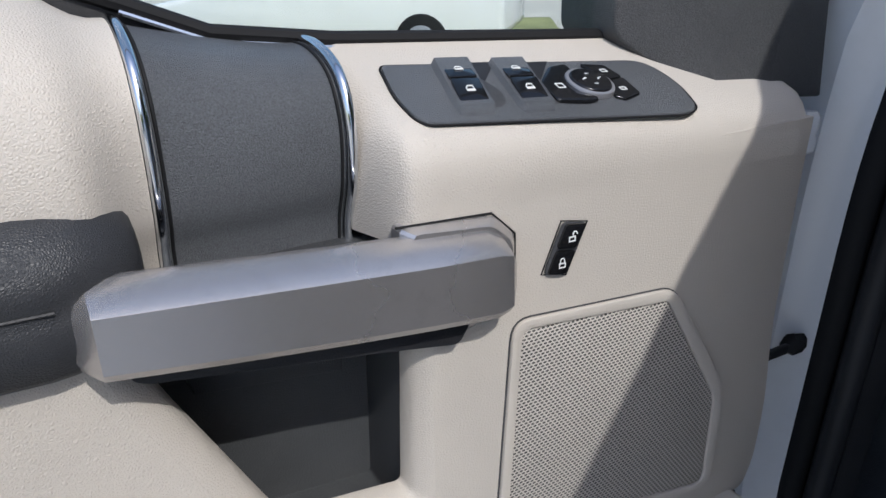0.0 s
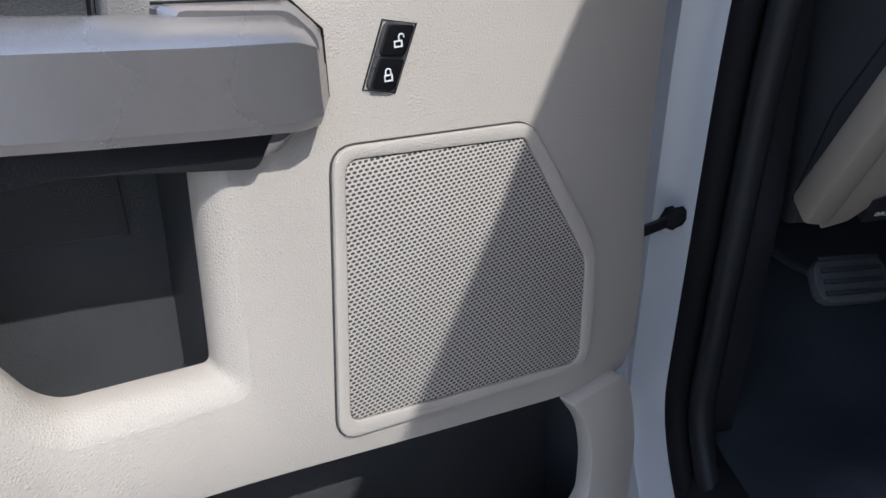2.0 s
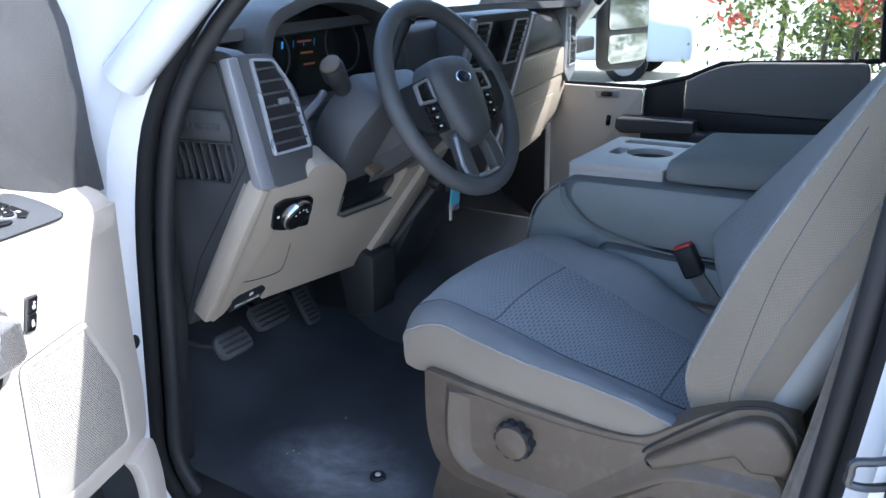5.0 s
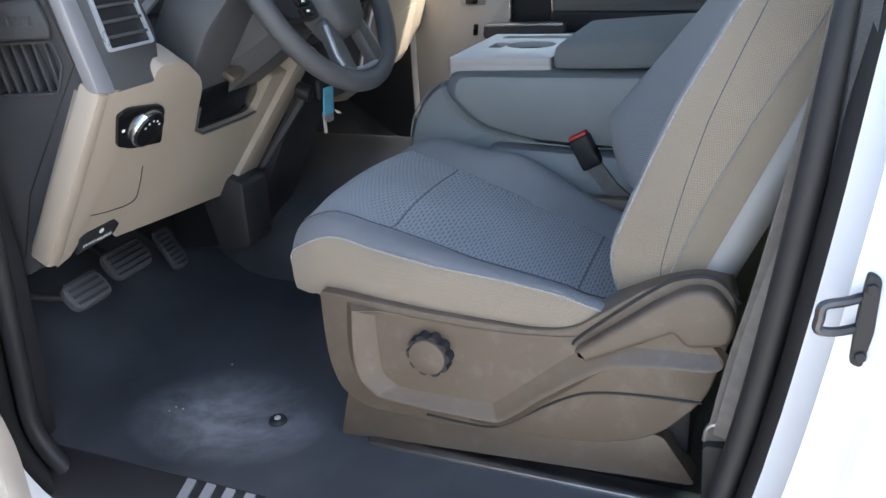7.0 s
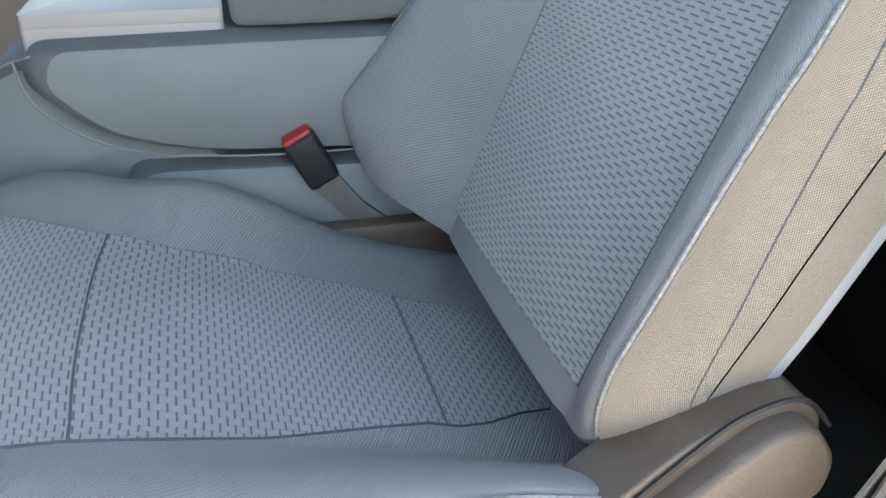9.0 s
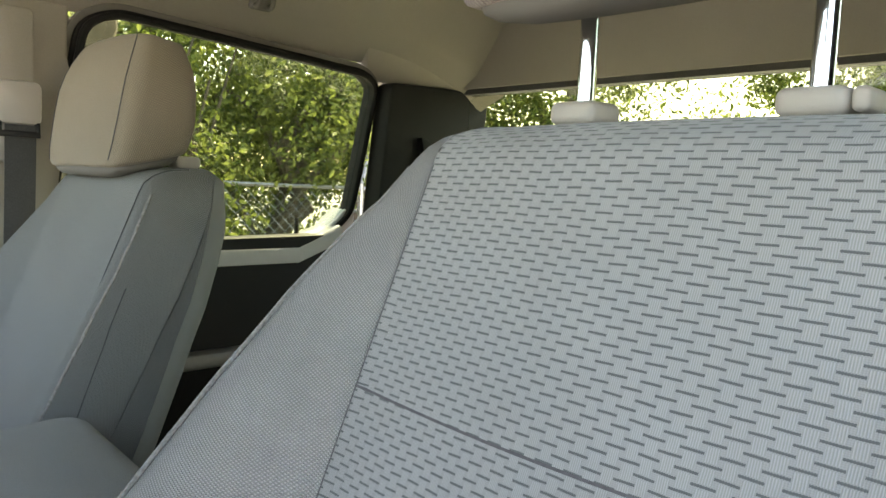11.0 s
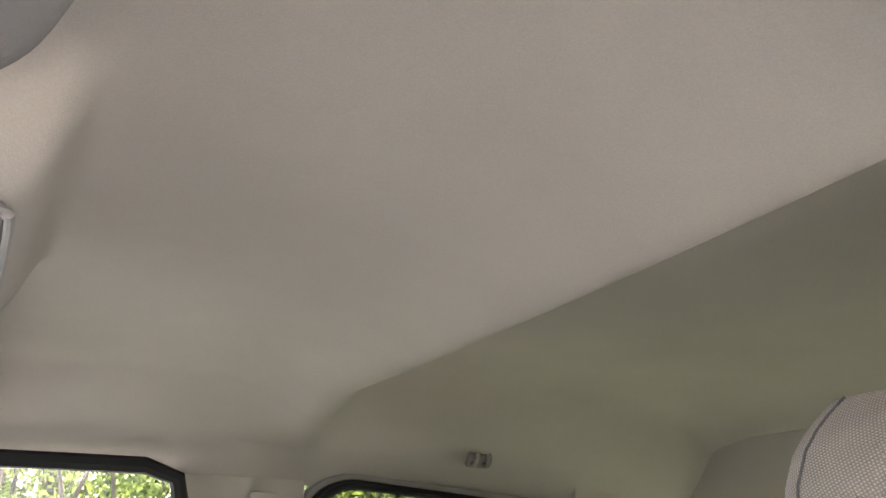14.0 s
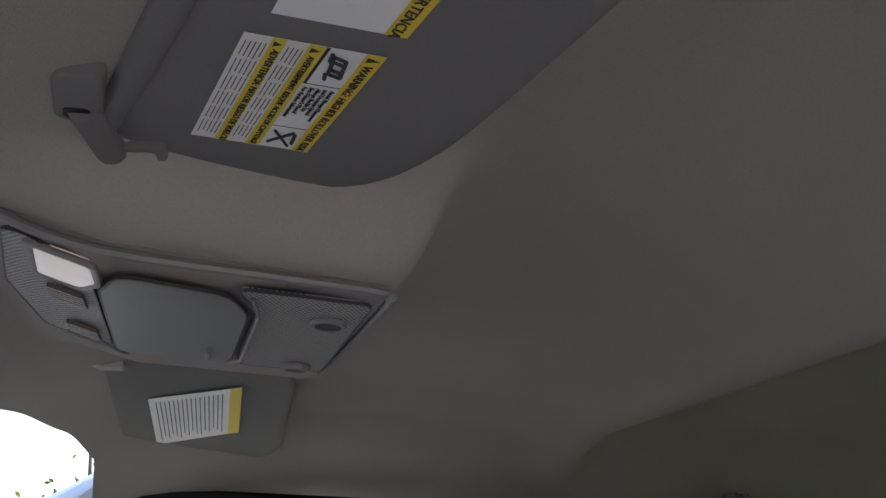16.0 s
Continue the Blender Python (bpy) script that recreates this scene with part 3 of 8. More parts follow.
part("rear_window_trim", ring_prism(rounded([(-0.87, 1.30), (0.87, 1.30), (0.82, 1.92), (-0.82, 1.92)], 0.03, 3), rounded([(-0.80, 1.37), (0.80, 1.37), (0.79, 1.70), (-0.79, 1.70)], 0.03, 3), 0.0, 0.04, lambda a, b, h: Vector((1.52 + h - 0.12 * (b - 1.35), a, b))), "dark", cab, "charcoal trim round the rear window")
part("rear_glass", prism([(-0.83, 1.35), (0.83, 1.35), (0.81, 1.72), (-0.81, 1.72)], 0.0, 0.004, lambda a, b, h: Vector((1.545 + h - 0.12 * (b - 1.35), a, b))), "glass_tint", cab)
part("sill", prism([(-1.0, 0.52), (-0.95, 0.53), (-0.93, 0.555), (-0.88, 0.60), (-0.78, 0.60), (-0.78, 0.38), (-1.02, 0.38)], -0.80, 0.40, lambda a, b, h: Vector((h, a, b)), 0.006), "white", cab, "white painted door sill")
part("scuff_plate", prism([(-0.922, 0.545), (-0.920, 0.585), (-0.900, 0.612), (-0.862, 0.634), (-0.842, 0.632), (-0.838, 0.58)], -0.66, 0.42, lambda a, b, h: Vector((h, a, b)), 0.004), "black", cab, "black plastic sill cover")
for k in range(20):
    x0 = -0.36 + 0.036 * k
    part("scuff_rib", prism([(-0.908, 0.610), (-0.864, 0.6325), (-0.864, 0.6365), (-0.908, 0.614)], x0, x0 + 0.016, lambda a, b, h: Vector((h + 0.06 * (a + 0.85), a, b)), 0.0), "silver", cab)
# striker on the rear jamb
st_loop = [(0.512, -0.872, 1.073), (0.490, -0.890, 1.072), (0.472, -0.899, 1.070), (0.470, -0.900, 1.058), (0.470, -0.900, 1.046), (0.486, -0.893, 1.042), (0.512, -0.872, 1.041)]
part("striker_plate", prism(rounded([(0.502, 1.005), (0.513, 1.002), (0.518, 1.04), (0.517, 1.095), (0.505, 1.100), (0.502, 1.055)], 0.006), -0.885, -0.862, XZ(), 0.002), "black", cab, "black door striker plate")
part("striker_loop", tube(spline(st_loop, 24), 0.0048, 8), "dark_steel", cab, "steel striker loop")
for dz in (-0.035, 0.035):
    part("bolt", disc((0.510, -0.886, 1.05 + dz), (0, -1, 0), 0.006, 0.0055, 0.005, 6), "black", cab)
# worn yellow-edged label on the jamb, and a faint stamped notice
part("label_edge", tube(spline([(0.540, -0.915, 1.13), (0.545, -0.913, 1.20), (0.552, -0.908, 1.27)], 8), 0.0006, 5), "yellow", cab)
for k in range(6):
    part("notice_line", tube([(0.505 + 0.006 * k, -0.90 - 0.001 * k, 0.86 + 0.008 * k), (0.512 + 0.006 * k, -0.902 - 0.001 * k, 0.94 + 0.008 * k)], 0.0004, 4), "paper", cab)

# upper and lower trim along the front of the opening
part("kick_trim", prism(rounded([(-0.705, 0.60), (-0.665, 0.60), (-0.620, 0.95), (-0.615, 1.40), (-0.69, 1.40), (-0.715, 0.75)], 0.02), -0.878, -0.83, XZ(), 0.01), "black", cab, "black kick panel trim")
part("pillar_trim", tube([(-0.585, -0.86, 1.40), (-0.40, -0.80, 1.63), (-0.22, -0.75, 1.78)], 0.03, 8), "roof_plastic", cab, "grey-beige windscreen pillar trim")
part("pillar_trim", tube([(-0.62, 0.84, 1.36), (-0.42, 0.79, 1.60), (-0.22, 0.75, 1.77)], 0.03, 8), "roof_plastic", cab, "grey-beige windscreen pillar trim")

# cowl sides that close the footwells ahead of the doors
for sg in (-1, 1):
    y0, y1 = sorted((sg * 0.875, sg * 0.96))
    part("cowl_side", box(-1.30, -0.712, y0, y1, 0.40, 1.34, 0.01), "black", cab, "black footwell side panel")

# floor
floor_bm = grid(lambda s, t: Vector((-1.02 + 2.62 * s, -0.86 + 1.72 * t, 0.615 + 0.22 * max(0, (0.14 - s) / 0.14) ** 1.3 + 0.035 * math.exp(-((t - 0.5) / 0.14) ** 4))), 40, 30, thick=-0.02)
fm = M["floor"]
fn_, fl_ = _nodes(fm)
fb = fn_["Principled BSDF"]
ftc = fn_.new("ShaderNodeTexCoord")
fmap = fn_.new("ShaderNodeMapping")
fmap.inputs["Location"].default_value = (2.10, 5.05, 0)
fmap.inputs["Scale"].default_value = (5.2, 7.2, 0)
fl_.new(ftc.outputs["Object"], fmap.inputs["Vector"])
fgr = fn_.new("ShaderNodeTexGradient")
fgr.gradient_type = "SPHERICAL"
fl_.new(fmap.outputs[0], fgr.inputs[0])
fno = fn_.new("ShaderNodeTexNoise")
fno.inputs["Scale"].default_value, fno.inputs["Detail"].default_value, fno.inputs["Roughness"].default_value = 6, 8, 0.72
fno.inputs["Distortion"].default_value = 0.4
fl_.new(ftc.outputs["Object"], fno.inputs["Vector"])
dust = _math(fn_, fl_, "MULTIPLY", _math(fn_, fl_, "POWER", fgr.outputs["Fac"], 0.6), _math(fn_, fl_, "MULTIPLY_ADD", fno.outputs["Fac"], 4.4, -1.7))
dust = _math(fn_, fl_, "MINIMUM", _math(fn_, fl_, "MAXIMUM", dust, 0.0), 0.85)
fmx = fn_.new("ShaderNodeMix")
fmx.data_type = "RGBA"
fl_.new(dust, fmx.inputs["Factor"])
fl_.new(fb.inputs["Base Color"].links[0].from_socket, fmx.inputs[6])
fmx.inputs[7].default_value = (0.26, 0.27, 0.285, 1)
fl_.new(fmx.outputs[2], fb.inputs["Base Color"])
part("tunnel_cover", prism(rounded([(-0.24, 0.60), (-0.20, 0.79), (-0.12, 0.83), (0.40, 0.83), (0.47, 0.79), (0.51, 0.60)], [0.0, 0.04, 0.03, 0.03, 0.04, 0.0], 4), -0.98, -0.40, lambda a, b, h: Vector((h, a, b)), 0.01), "floor", cab, "black vinyl hump between the footwells")
tagged(done("floor", floor_bm, "floor"), "worn black vinyl cab floor", "floor", kind="structure")


# ---- ceiling ----
def liner(x, y):
    """Height of the headliner."""
    front = 1.905 - 0.115 * max(0.0, (0.10 - x) / 0.55) ** 1.6
    a = abs(y)
    xr = 0.50 + 0.12 * y - 0.11 * y * y
    fade = max(0.0, min(1.0, (0.70 - a) / 0.10))
    step = (0.052 / (1 + math.exp(-max(-1.2, min(1.2, x - xr)) / 0.024)) - 0.044 * math.exp(-((x - xr + 0.055) / 0.09) ** 2) * (1 if x < xr - 0.055 else math.exp(-((x - xr + 0.055) / 0.06) ** 2))) * fade
    side = 0.17 * max(0.0, (a - 0.47) / 0.31) ** 1.7
    bow = 0.012 * math.cos(min(a / 0.6, 1) * math.pi / 2)
    side += 0.007 * math.exp(-((a - 0.665) / 0.05) ** 2) - 0.007 * math.exp(-((a - 0.585) / 0.030) ** 2)
    rear = 0.14 * max(0.0, (x - 1.15) / 0.40) ** 2
    ex = 1 / (1 + math.exp((x + 0.012) / 0.006)) * (1 if x < 0.05 else 0)
    ey = 1 / (1 + math.exp((abs(y + 0.035) - 0.195) / 0.010))
    pod = max(0.0, front + bow - 1.832 - 0.25 * max(0.0, -0.195 - x)) * ex * ey
    return front + step - side + bow - rear * (1 - 0.5 * min(1.0, side / 0.165)) - pod


def lining(s, t):
    y = -0.775 + 1.55 * t
    x0 = -0.42 + min(0.15, 0.13 * (abs(y) / 0.6) ** 3)
    x = x0 + (1.56 - x0) * s
    return Vector((x, y, liner(x, y)))


tagged(done("ceiling", grid(lining, 300, 220, thick=0.0), "headliner", angle=60), "grey-beige woven fabric headliner", "ceiling", kind="structure")


# ---- seats ----
def lerp_tab(tab, x):
    for (a, u), (b, v) in zip(tab, tab[1:]):
        if x <= b:
            f = max(0.0, (x - a) / (b - a))
            return u + (v - u) * f
    return tab[-1][1]


NOSE = spline([(-0.205, 0, 0.865), (-0.248, 0, 0.902), (-0.275, 0, 0.945), (-0.256, 0, 0.982), (-0.20, 0, 0.997), (-0.12, 0, 0.970), (0.0, 0, 0.932), (0.10, 0, 0.900), (0.20, 0, 0.865), (0.31, 0, 0.835)], 90)
ACROSS = spline([(-0.236, -0.110, 0), (-0.249, -0.068, 0), (-0.248, -0.022, 0), (-0.232, -0.004, 0), (-0.20, 0.004, 0), (-0.145, -0.002, 0), (-0.07, 0.002, 0), (0, 0.003, 0), (0.07, 0.002, 0), (0.152, 0.0, 0), (0.215, 0.010, 0), (0.256, 0.0, 0), (0.276, -0.03, 0), (0.278, -0.07, 0), (0.262, -0.105, 0)], 140)


def cushion_at(s, r, lift=0.0):
    n = NOSE[min(int(r * 90), 89)].lerp(NOSE[min(int(r * 90) + 1, 90)], r * 90 - int(r * 90))
    k = min(int(s * 140), 139)
    a = ACROSS[k].lerp(ACROSS[k + 1], s * 140 - k)
    y, dz = a.x, a.y
    w = min(1.0, max(0.0, (r - 0.05) / 0.38))
    w = w * w * (3 - 2 * w)
    nose = max(0.0, min(1.0, (0.0 - n.x) / 0.17))
    x = n.x + 0.05 * (abs(y) / 0.27) ** 3 * nose
    y *= 0.93 + 0.07 * w
    sag = 0.004 * math.sin(9 * x + 3) * math.cos(7 * y)
    # the bolsters stand up beside the insert, the outer one more and more towards the rear
    outer_rise = max(0.0, min(1.0, (-0.13 - y) / 0.115)) * 0.22 * max(0.0, min(x + 0.21, 0.39))
    inner_rise = max(0.0, min(1.0, (y - 0.125) / 0.09)) * 0.036 * math.exp(-((x / 0.09) ** 2))
    return Vector((x, y, n.z + dz * (0.12 + 0.88 * w) + lift + sag + outer_rise + inner_rise))


def y_to_s(y):
    lo, hi = 0.0, 1.0
    for _ in range(40):
        mid = (lo + hi) / 2
        if ACROSS[min(int(mid * 140), 139)].x < y:
            lo = mid
        else:
            hi = mid
    return lo


INS0, INS1 = 0.335, 0.97
INS_X = [NOSE[min(int(90 * (INS0 + (INS1 - INS0) * k / 20)), 90)].x for k in range(21)]
SO = [y_to_s(-0.160 + 0.235 * (x + 0.105)) for x in INS_X]
SI = [y_to_s(0.139 - 0.07 * (x + 0.117)) for x in INS_X]


def insert_at(f, r, lift):
    """On the cushion's insert, which narrows to the rear; f from 0, the outer edge, to 1."""
    q = min(max((r - INS0) / (INS1 - INS0), 0), 1) * 20
    k = min(int(q), 19)
    a, b = SO[k] + (SO[k + 1] - SO[k]) * (q - k), SI[k] + (SI[k + 1] - SI[k]) * (q - k)
    return cushion_at(a + (b - a) * f, r, lift)


TILT = math.atan(0.40)
BS, BC = math.sin(TILT), math.cos(TILT)
WIDE = [(0, 0.25), (0.06, 0.270), (0.15, 0.280), (0.30, 0.288), (0.40, 0.282), (0.48, 0.264), (0.54, 0.238), (0.59, 0.207), (0.625, 0.18), (0.66, 0.162)]
CREST = [(0, 0.035), (0.08, 0.052), (0.2, 0.042), (0.35, 0.028), (0.5, 0.012), (0.6, 0.0), (0.7, 0.0)]
HTOP = 0.650


def back_place(y, d, h):
    """A place on the backrest: across, ahead of the insert's plane, and up along it."""
    return Vector((0.242 + BS * h - BC * d, y, 0.93 + BC * h + BS * d))


def back_front(f, h, lift=0.0):
    """f from -1 to 1 across the front, h up the back."""
    w, c = lerp_tab(WIDE, h), lerp_tab(CREST, h)
    if f > 0:
        # the bolster beside the centre seat stands wider and prouder
        k = max(0.0, 1 - h / 0.56)
        w, c = w + 0.062 * k ** 0.7 - 0.018 * min(1.0, h / 0.45), c * (1 + 1.7 * k ** 0.6)
    elif f < 0:
        w -= 0.040 * max(0.0, min(1.0, (0.62 - h) / 0.2))
        c *= 0.45 + 0.55 * min(1.0, h / 0.28)
    top = max(0.0, (h - 0.595) / (HTOP - 0.595))
    a = abs(f)
    ins = min(0.151 if f > 0 else 0.169, w - 0.012)
    if a < 0.55:
        y, d = ins * a / 0.55, 0.004 * (1 - (a / 0.55) ** 2) - 0.002
    else:
        q = (a - 0.55) / 0.45
        y = ins + (w - ins) * math.sin(q * math.pi / 2)
        d = c * math.sin(min(q * 1.9, 1) * math.pi / 2) - 0.085 * max(0, (q - 0.45) / 0.55) ** 2.2
    d -= 0.045 * max(0.0, 1 - h / 0.07) ** 2 * max(0.0, (a - 0.5) / 0.5)
    d = max(d - 0.055 * top ** 2.2, -0.0865)
    d += lift
    return back_place(math.copysign(y, f), d, h - 0.004 * top)


def back_rear(f, h):
    w = lerp_tab(WIDE, h) - (0.040 * max(0.0, min(1.0, (0.62 - h) / 0.2)) if f < 0 else 0.0)
    top = max(0.0, (h - 0.595) / (HTOP - 0.595))
    a = abs(f)
    y = w * math.sin((1 - (1 - a) ** 1.0) * math.pi / 2)
    d = -0.087 - 0.055 * (1 - a ** 3) * (1 - 0.35 * top)
    return back_place(math.copysign(y, f), d, h)


def seat(name, label, yc, side, rest_low, rest_mat):
    """A front seat; side: -1 where its outer side is towards -y. Its outer shield is added for the driver alone."""
    st = thing(name, label, "car seat", pose(0 if side < 0 else 0.015, yc, 0 if side < 0 else -0.04), "front seats")
    ins = "seat_insert" if side < 0 else "console_cloth"
    side_mat, body = ("seat_side", "seat_cloth") if side < 0 else ("console_cloth", "console_cloth")
    thread = "seam"
    part("cushion", grid(lambda t, s: cushion_at(s, t), 60, 70, uv=lambda t, s: (s * 0.75, t * 0.65)), body, st, "smooth grey cloth cushion bolsters")
    part("cushion_insert", grid(lambda t, s: insert_at(s, INS0 + (INS1 - INS0) * t, 0.0022), 60, 30, uv=lambda t, s: (insert_at(s, INS0 + (INS1 - INS0) * t, 0).y, t * 0.52)), ins, st, "woven grey cushion insert with dark dashes")
    # side cloth with its own weave, below a piped seam
    for sg in (-1, 1):
        q = (0.0, 0.155) if sg < 0 else (0.845, 1.0)
        part("cushion_side", grid(lambda t, s: cushion_at(q[0] + (q[1] - q[0]) * s, 0.06 + 0.90 * t) + Vector((0, sg * 0.002, 0)), 50, 10, uv=lambda t, s: (t * 0.55, s * 0.12)), side_mat, st, "beige-grey side cloth")
        e = 0.155 if sg < 0 else 0.845
        part("piping", tube([cushion_at(e, 0.10 + 0.86 * i / 40) + Vector((0, sg * 0.002, 0.001)) for i in range(41)], 0.0022, 6), "seam_light", st)
        part("seam", tube([insert_at(0 if sg < 0 else 1, INS0 + (INS1 - INS0) * i / 40, 0.0008) for i in range(41)], 0.0014, 6), "seam", st)
    for r0 in (INS0, 0.565, 0.861):
        part("seam", tube([insert_at(i / 24, r0, 0.0012) for i in range(25)], 0.0016, 6), "seam", st)
    # backrest
    part("backrest", grid(lambda t, s: back_front(2 * s - 1, HTOP * t), 60, 60, uv=lambda t, s: (s * 0.75, t * HTOP)), body, st, "smooth grey cloth backrest bolsters")
    part("backrest_insert", grid(lambda t, s: back_front(0.55 * (2 * s - 1), 0.03 + (HTOP - 0.03) * t, 0.002), 60, 30, uv=lambda t, s: (s * 0.304, ((HTOP - 0.03) * t - 0.06) * 0.964 + 0.09)), ins, st, "woven grey backrest insert with dark dashes")
    part("backrest_rear", grid(lambda t, s: back_rear(2 * s - 1, HTOP * t), 30, 30), body, st, "grey cloth seat back")
    part("backrest_top", grid(lambda t, s: back_front(2 * s - 1, HTOP).lerp(back_rear(2 * s - 1, HTOP), t) + Vector((0, 0, 0.012 * math.sin(math.pi * t) * (1 - abs(2 * s - 1) ** 4))), 8, 40, uv=lambda t, s: (s * 0.5, t * 0.1)), body, st)
    for sg in (-1, 1):
        part("backrest_side", grid(lambda t, s: back_front(sg * (0.84 + 0.16 * s), 0.01 + 0.55 * t, 0.002) + Vector((0, sg * 0.0015, 0)), 40, 8, uv=lambda t, s: (s * 0.12, t * 0.55)), side_mat, st, "beige-grey side cloth")
        part("backrest_gusset", grid(lambda t, s: back_front(sg, HTOP * t).lerp(back_rear(sg, HTOP * t), s) + Vector((0, sg * 0.0015, 0)), 40, 6, uv=lambda t, s: (s * 0.12, t * 0.6)), side_mat, st)
        part("piping", tube([back_front(sg * 0.835, 0.02 + 0.57 * i / 40, 0.002) for i in range(41)], 0.0022, 6), "seam_light", st)
        part("seam", tube([back_front(sg * 0.55, 0.03 + (HTOP - 0.03) * i / 40, 0.0012) for i in range(41)], 0.0011 if side < 0 else 0.0008, 6), thread, st)
        part("seam", tube([back_front(sg * (0.99 - 0.10 * (i / 30)), 0.05 + 0.42 * i / 30, 0.0022) + Vector((0, sg * 0.0015, 0)) for i in range(31)], 0.0008, 6), thread, st)
    part("seam", tube([back_front(0.55 * (i / 12 - 1), 0.43 - 0.004 * math.sin(i / 24 * math.pi), 0.0012) for i in range(25)], 0.0013 if side < 0 else 0.0008, 6), thread, st)
    # head restraint on two posts
    rz, ry = (1.498, 0.018) if rest_low else (1.584, 0.030)
    py_ = 0.0 if rest_low else 0.014
    pdx = -0.053 if rest_low else 0.0
    rest = Matrix.Translation((0.545 if not rest_low else 0.492, ry, rz)) @ Matrix.Rotation(radians(9), 4, "Y")

    def rest_ring(z):
        f = z / 0.198
        w = 0.157 + 0.012 * math.sin(math.pi * f) - 0.036 * max(0, (f - 0.62) / 0.38) ** 2.2 - 0.012 * max(0, (0.15 - f) / 0.15) ** 2
        d0 = -0.055 + 0.022 * max(0, (f - 0.5) / 0.5) ** 2 + 0.004 * max(0, (0.1 - f) / 0.1) ** 2
        d1 = 0.050 - 0.030 * max(0, (f - 0.4) / 0.6) ** 1.6
        ring = []
        for k in range(40):
            q = 2 * math.pi * k / 40
            cx, cy = math.cos(q), math.sin(q)
            ex = 0.32
            px = math.copysign(abs(cx) ** ex, cx)
            py = math.copysign(abs(cy) ** ex, cy)
            ring.append(rest @ Vector(((d0 + d1) / 2 + px * (d1 - d0) / 2 - 0.012 * (1 - py * py) * (1 if px < 0 else 0), py * w, z + 0.042 * (px + 1) / 2 * max(0, 1 - z / 0.09))))
        return ring

    zs = [0, 0.004, 0.010, 0.03, 0.06, 0.09, 0.12, 0.145, 0.163, 0.176, 0.184, 0.188, 0.190]
    rings = [rest_ring(z) for z in zs]
    c = sum(rings[-1], Vector()) / 40
    rings[-1] = [c.lerp(p, 0.80) for p in rings[-1]]
    c0 = sum(rings[0], Vector()) / 40
    rings[0] = [c0.lerp(p, 0.96) for p in rings[0]]
    run = [0.0]
    for k in range(40):
        run.append(run[-1] + (rings[5][(k + 1) % 40] - rings[5][k]).length)
    part("headrest", loft(rings, uv=lambda a, b: (run[b], zs[a])), rest_mat, st, "grey-beige woven cloth headrest", angle=70)
    for sg in (-1, 1):
        part("seam", tube([rest_ring(z)[20 + sg * 4] + (rest_ring(z)[20 + sg * 4] - rest @ Vector((0, 0, z))) * 0.008 for z in zs[2:-1]], 0.0012 if side < 0 else 0.0007, 6), "seam", st)
        part("headrest_post", tube([(0.553 + pdx, py_ + sg * 0.083, 1.47), (0.556 + pdx, py_ + sg * 0.083, 1.535), (0.556 + pdx, py_ + sg * 0.083, rz + 0.04)], 0.0068, 14), "chrome", st, "chrome headrest post")
        g = thing_part("post_guide", st)
        part("collar", box(0.538, 0.574, py_ + sg * 0.083 - 0.020, py_ + sg * 0.083 + 0.020, 1.512, 1.529, 0.006, 3), "roof_plastic", g, "light grey post guide")
        if sg * side > 0:
            part("release_button", box(0.541, 0.571, min(py_ + sg * 0.104, py_ + sg * 0.114), max(py_ + sg * 0.104, py_ + sg * 0.114), 1.514, 1.528, 0.004, 3), "roof_plastic", g)
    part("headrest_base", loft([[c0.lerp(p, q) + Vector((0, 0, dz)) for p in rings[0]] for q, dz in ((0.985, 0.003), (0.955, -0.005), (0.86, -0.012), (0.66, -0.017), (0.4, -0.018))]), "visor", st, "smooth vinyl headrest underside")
    return st


def thing_part(name, parent):
    e = new(name)
    e.empty_display_size = 0.02
    e.parent = parent
    return e


driver_seat = seat("front_seat", "grey cloth driver seat with woven dash-patterned insert", -0.445, -1, False, "rest_cloth")
passenger_seat = seat("front_seat", "grey cloth passenger seat beside the centre armrest", 0.46, 1, True, "seat_side")


# ---- driver door, standing open: x along the door from its hinge, y out of its trim, z up ----
HX, HY = -0.6047, -0.8605
door = thing("driver_door", "open driver door with beige trim panel and grey pull handle", "car door", pose(HX, HY, 0, 0, 0, -58.17))


def UV(v0=0.0):
    return lambda a, b, h: Vector((a, v0 + h, b))


def holed(outer_poly, holes, h0, h1, to, bev=0.0):
    """A plate with openings through it."""
    bm = bmesh.new()
    edges = []
    for poly in (outer_poly, *holes):
        vs = [bm.verts.new(to(a, b, h1)) for a, b in poly]
        edges += [bm.edges.new((vs[i], vs[(i + 1) % len(vs)])) for i in range(len(vs))]
    bmesh.ops.triangle_fill(bm, use_beauty=True, use_dissolve=False, edges=edges)
    bmesh.ops.recalc_face_normals(bm, faces=bm.faces[:])
    top = bm.faces[:]
    d = to(0, 0, h0) - to(0, 0, h1)
    ret = bmesh.ops.extrude_face_region(bm, geom=top)
    for v in (g for g in ret["geom"] if isinstance(g, bmesh.types.BMVert)):
        v.co += d
    bmesh.ops.recalc_face_normals(bm, faces=bm.faces[:])
    if bev:
        es = [e for e in bm.edges if len(e.link_faces) == 2 and e.calc_face_angle(0) > radians(50)]
        bmesh.ops.bevel(bm, geom=es, offset=bev, segments=2, profile=0.5, affect="EDGES", clamp_overlap=True)
    return bm


def shelf_z(u, v):
    return 1.2502 + 0.07 * (u - 0.28) - 0.40 * v


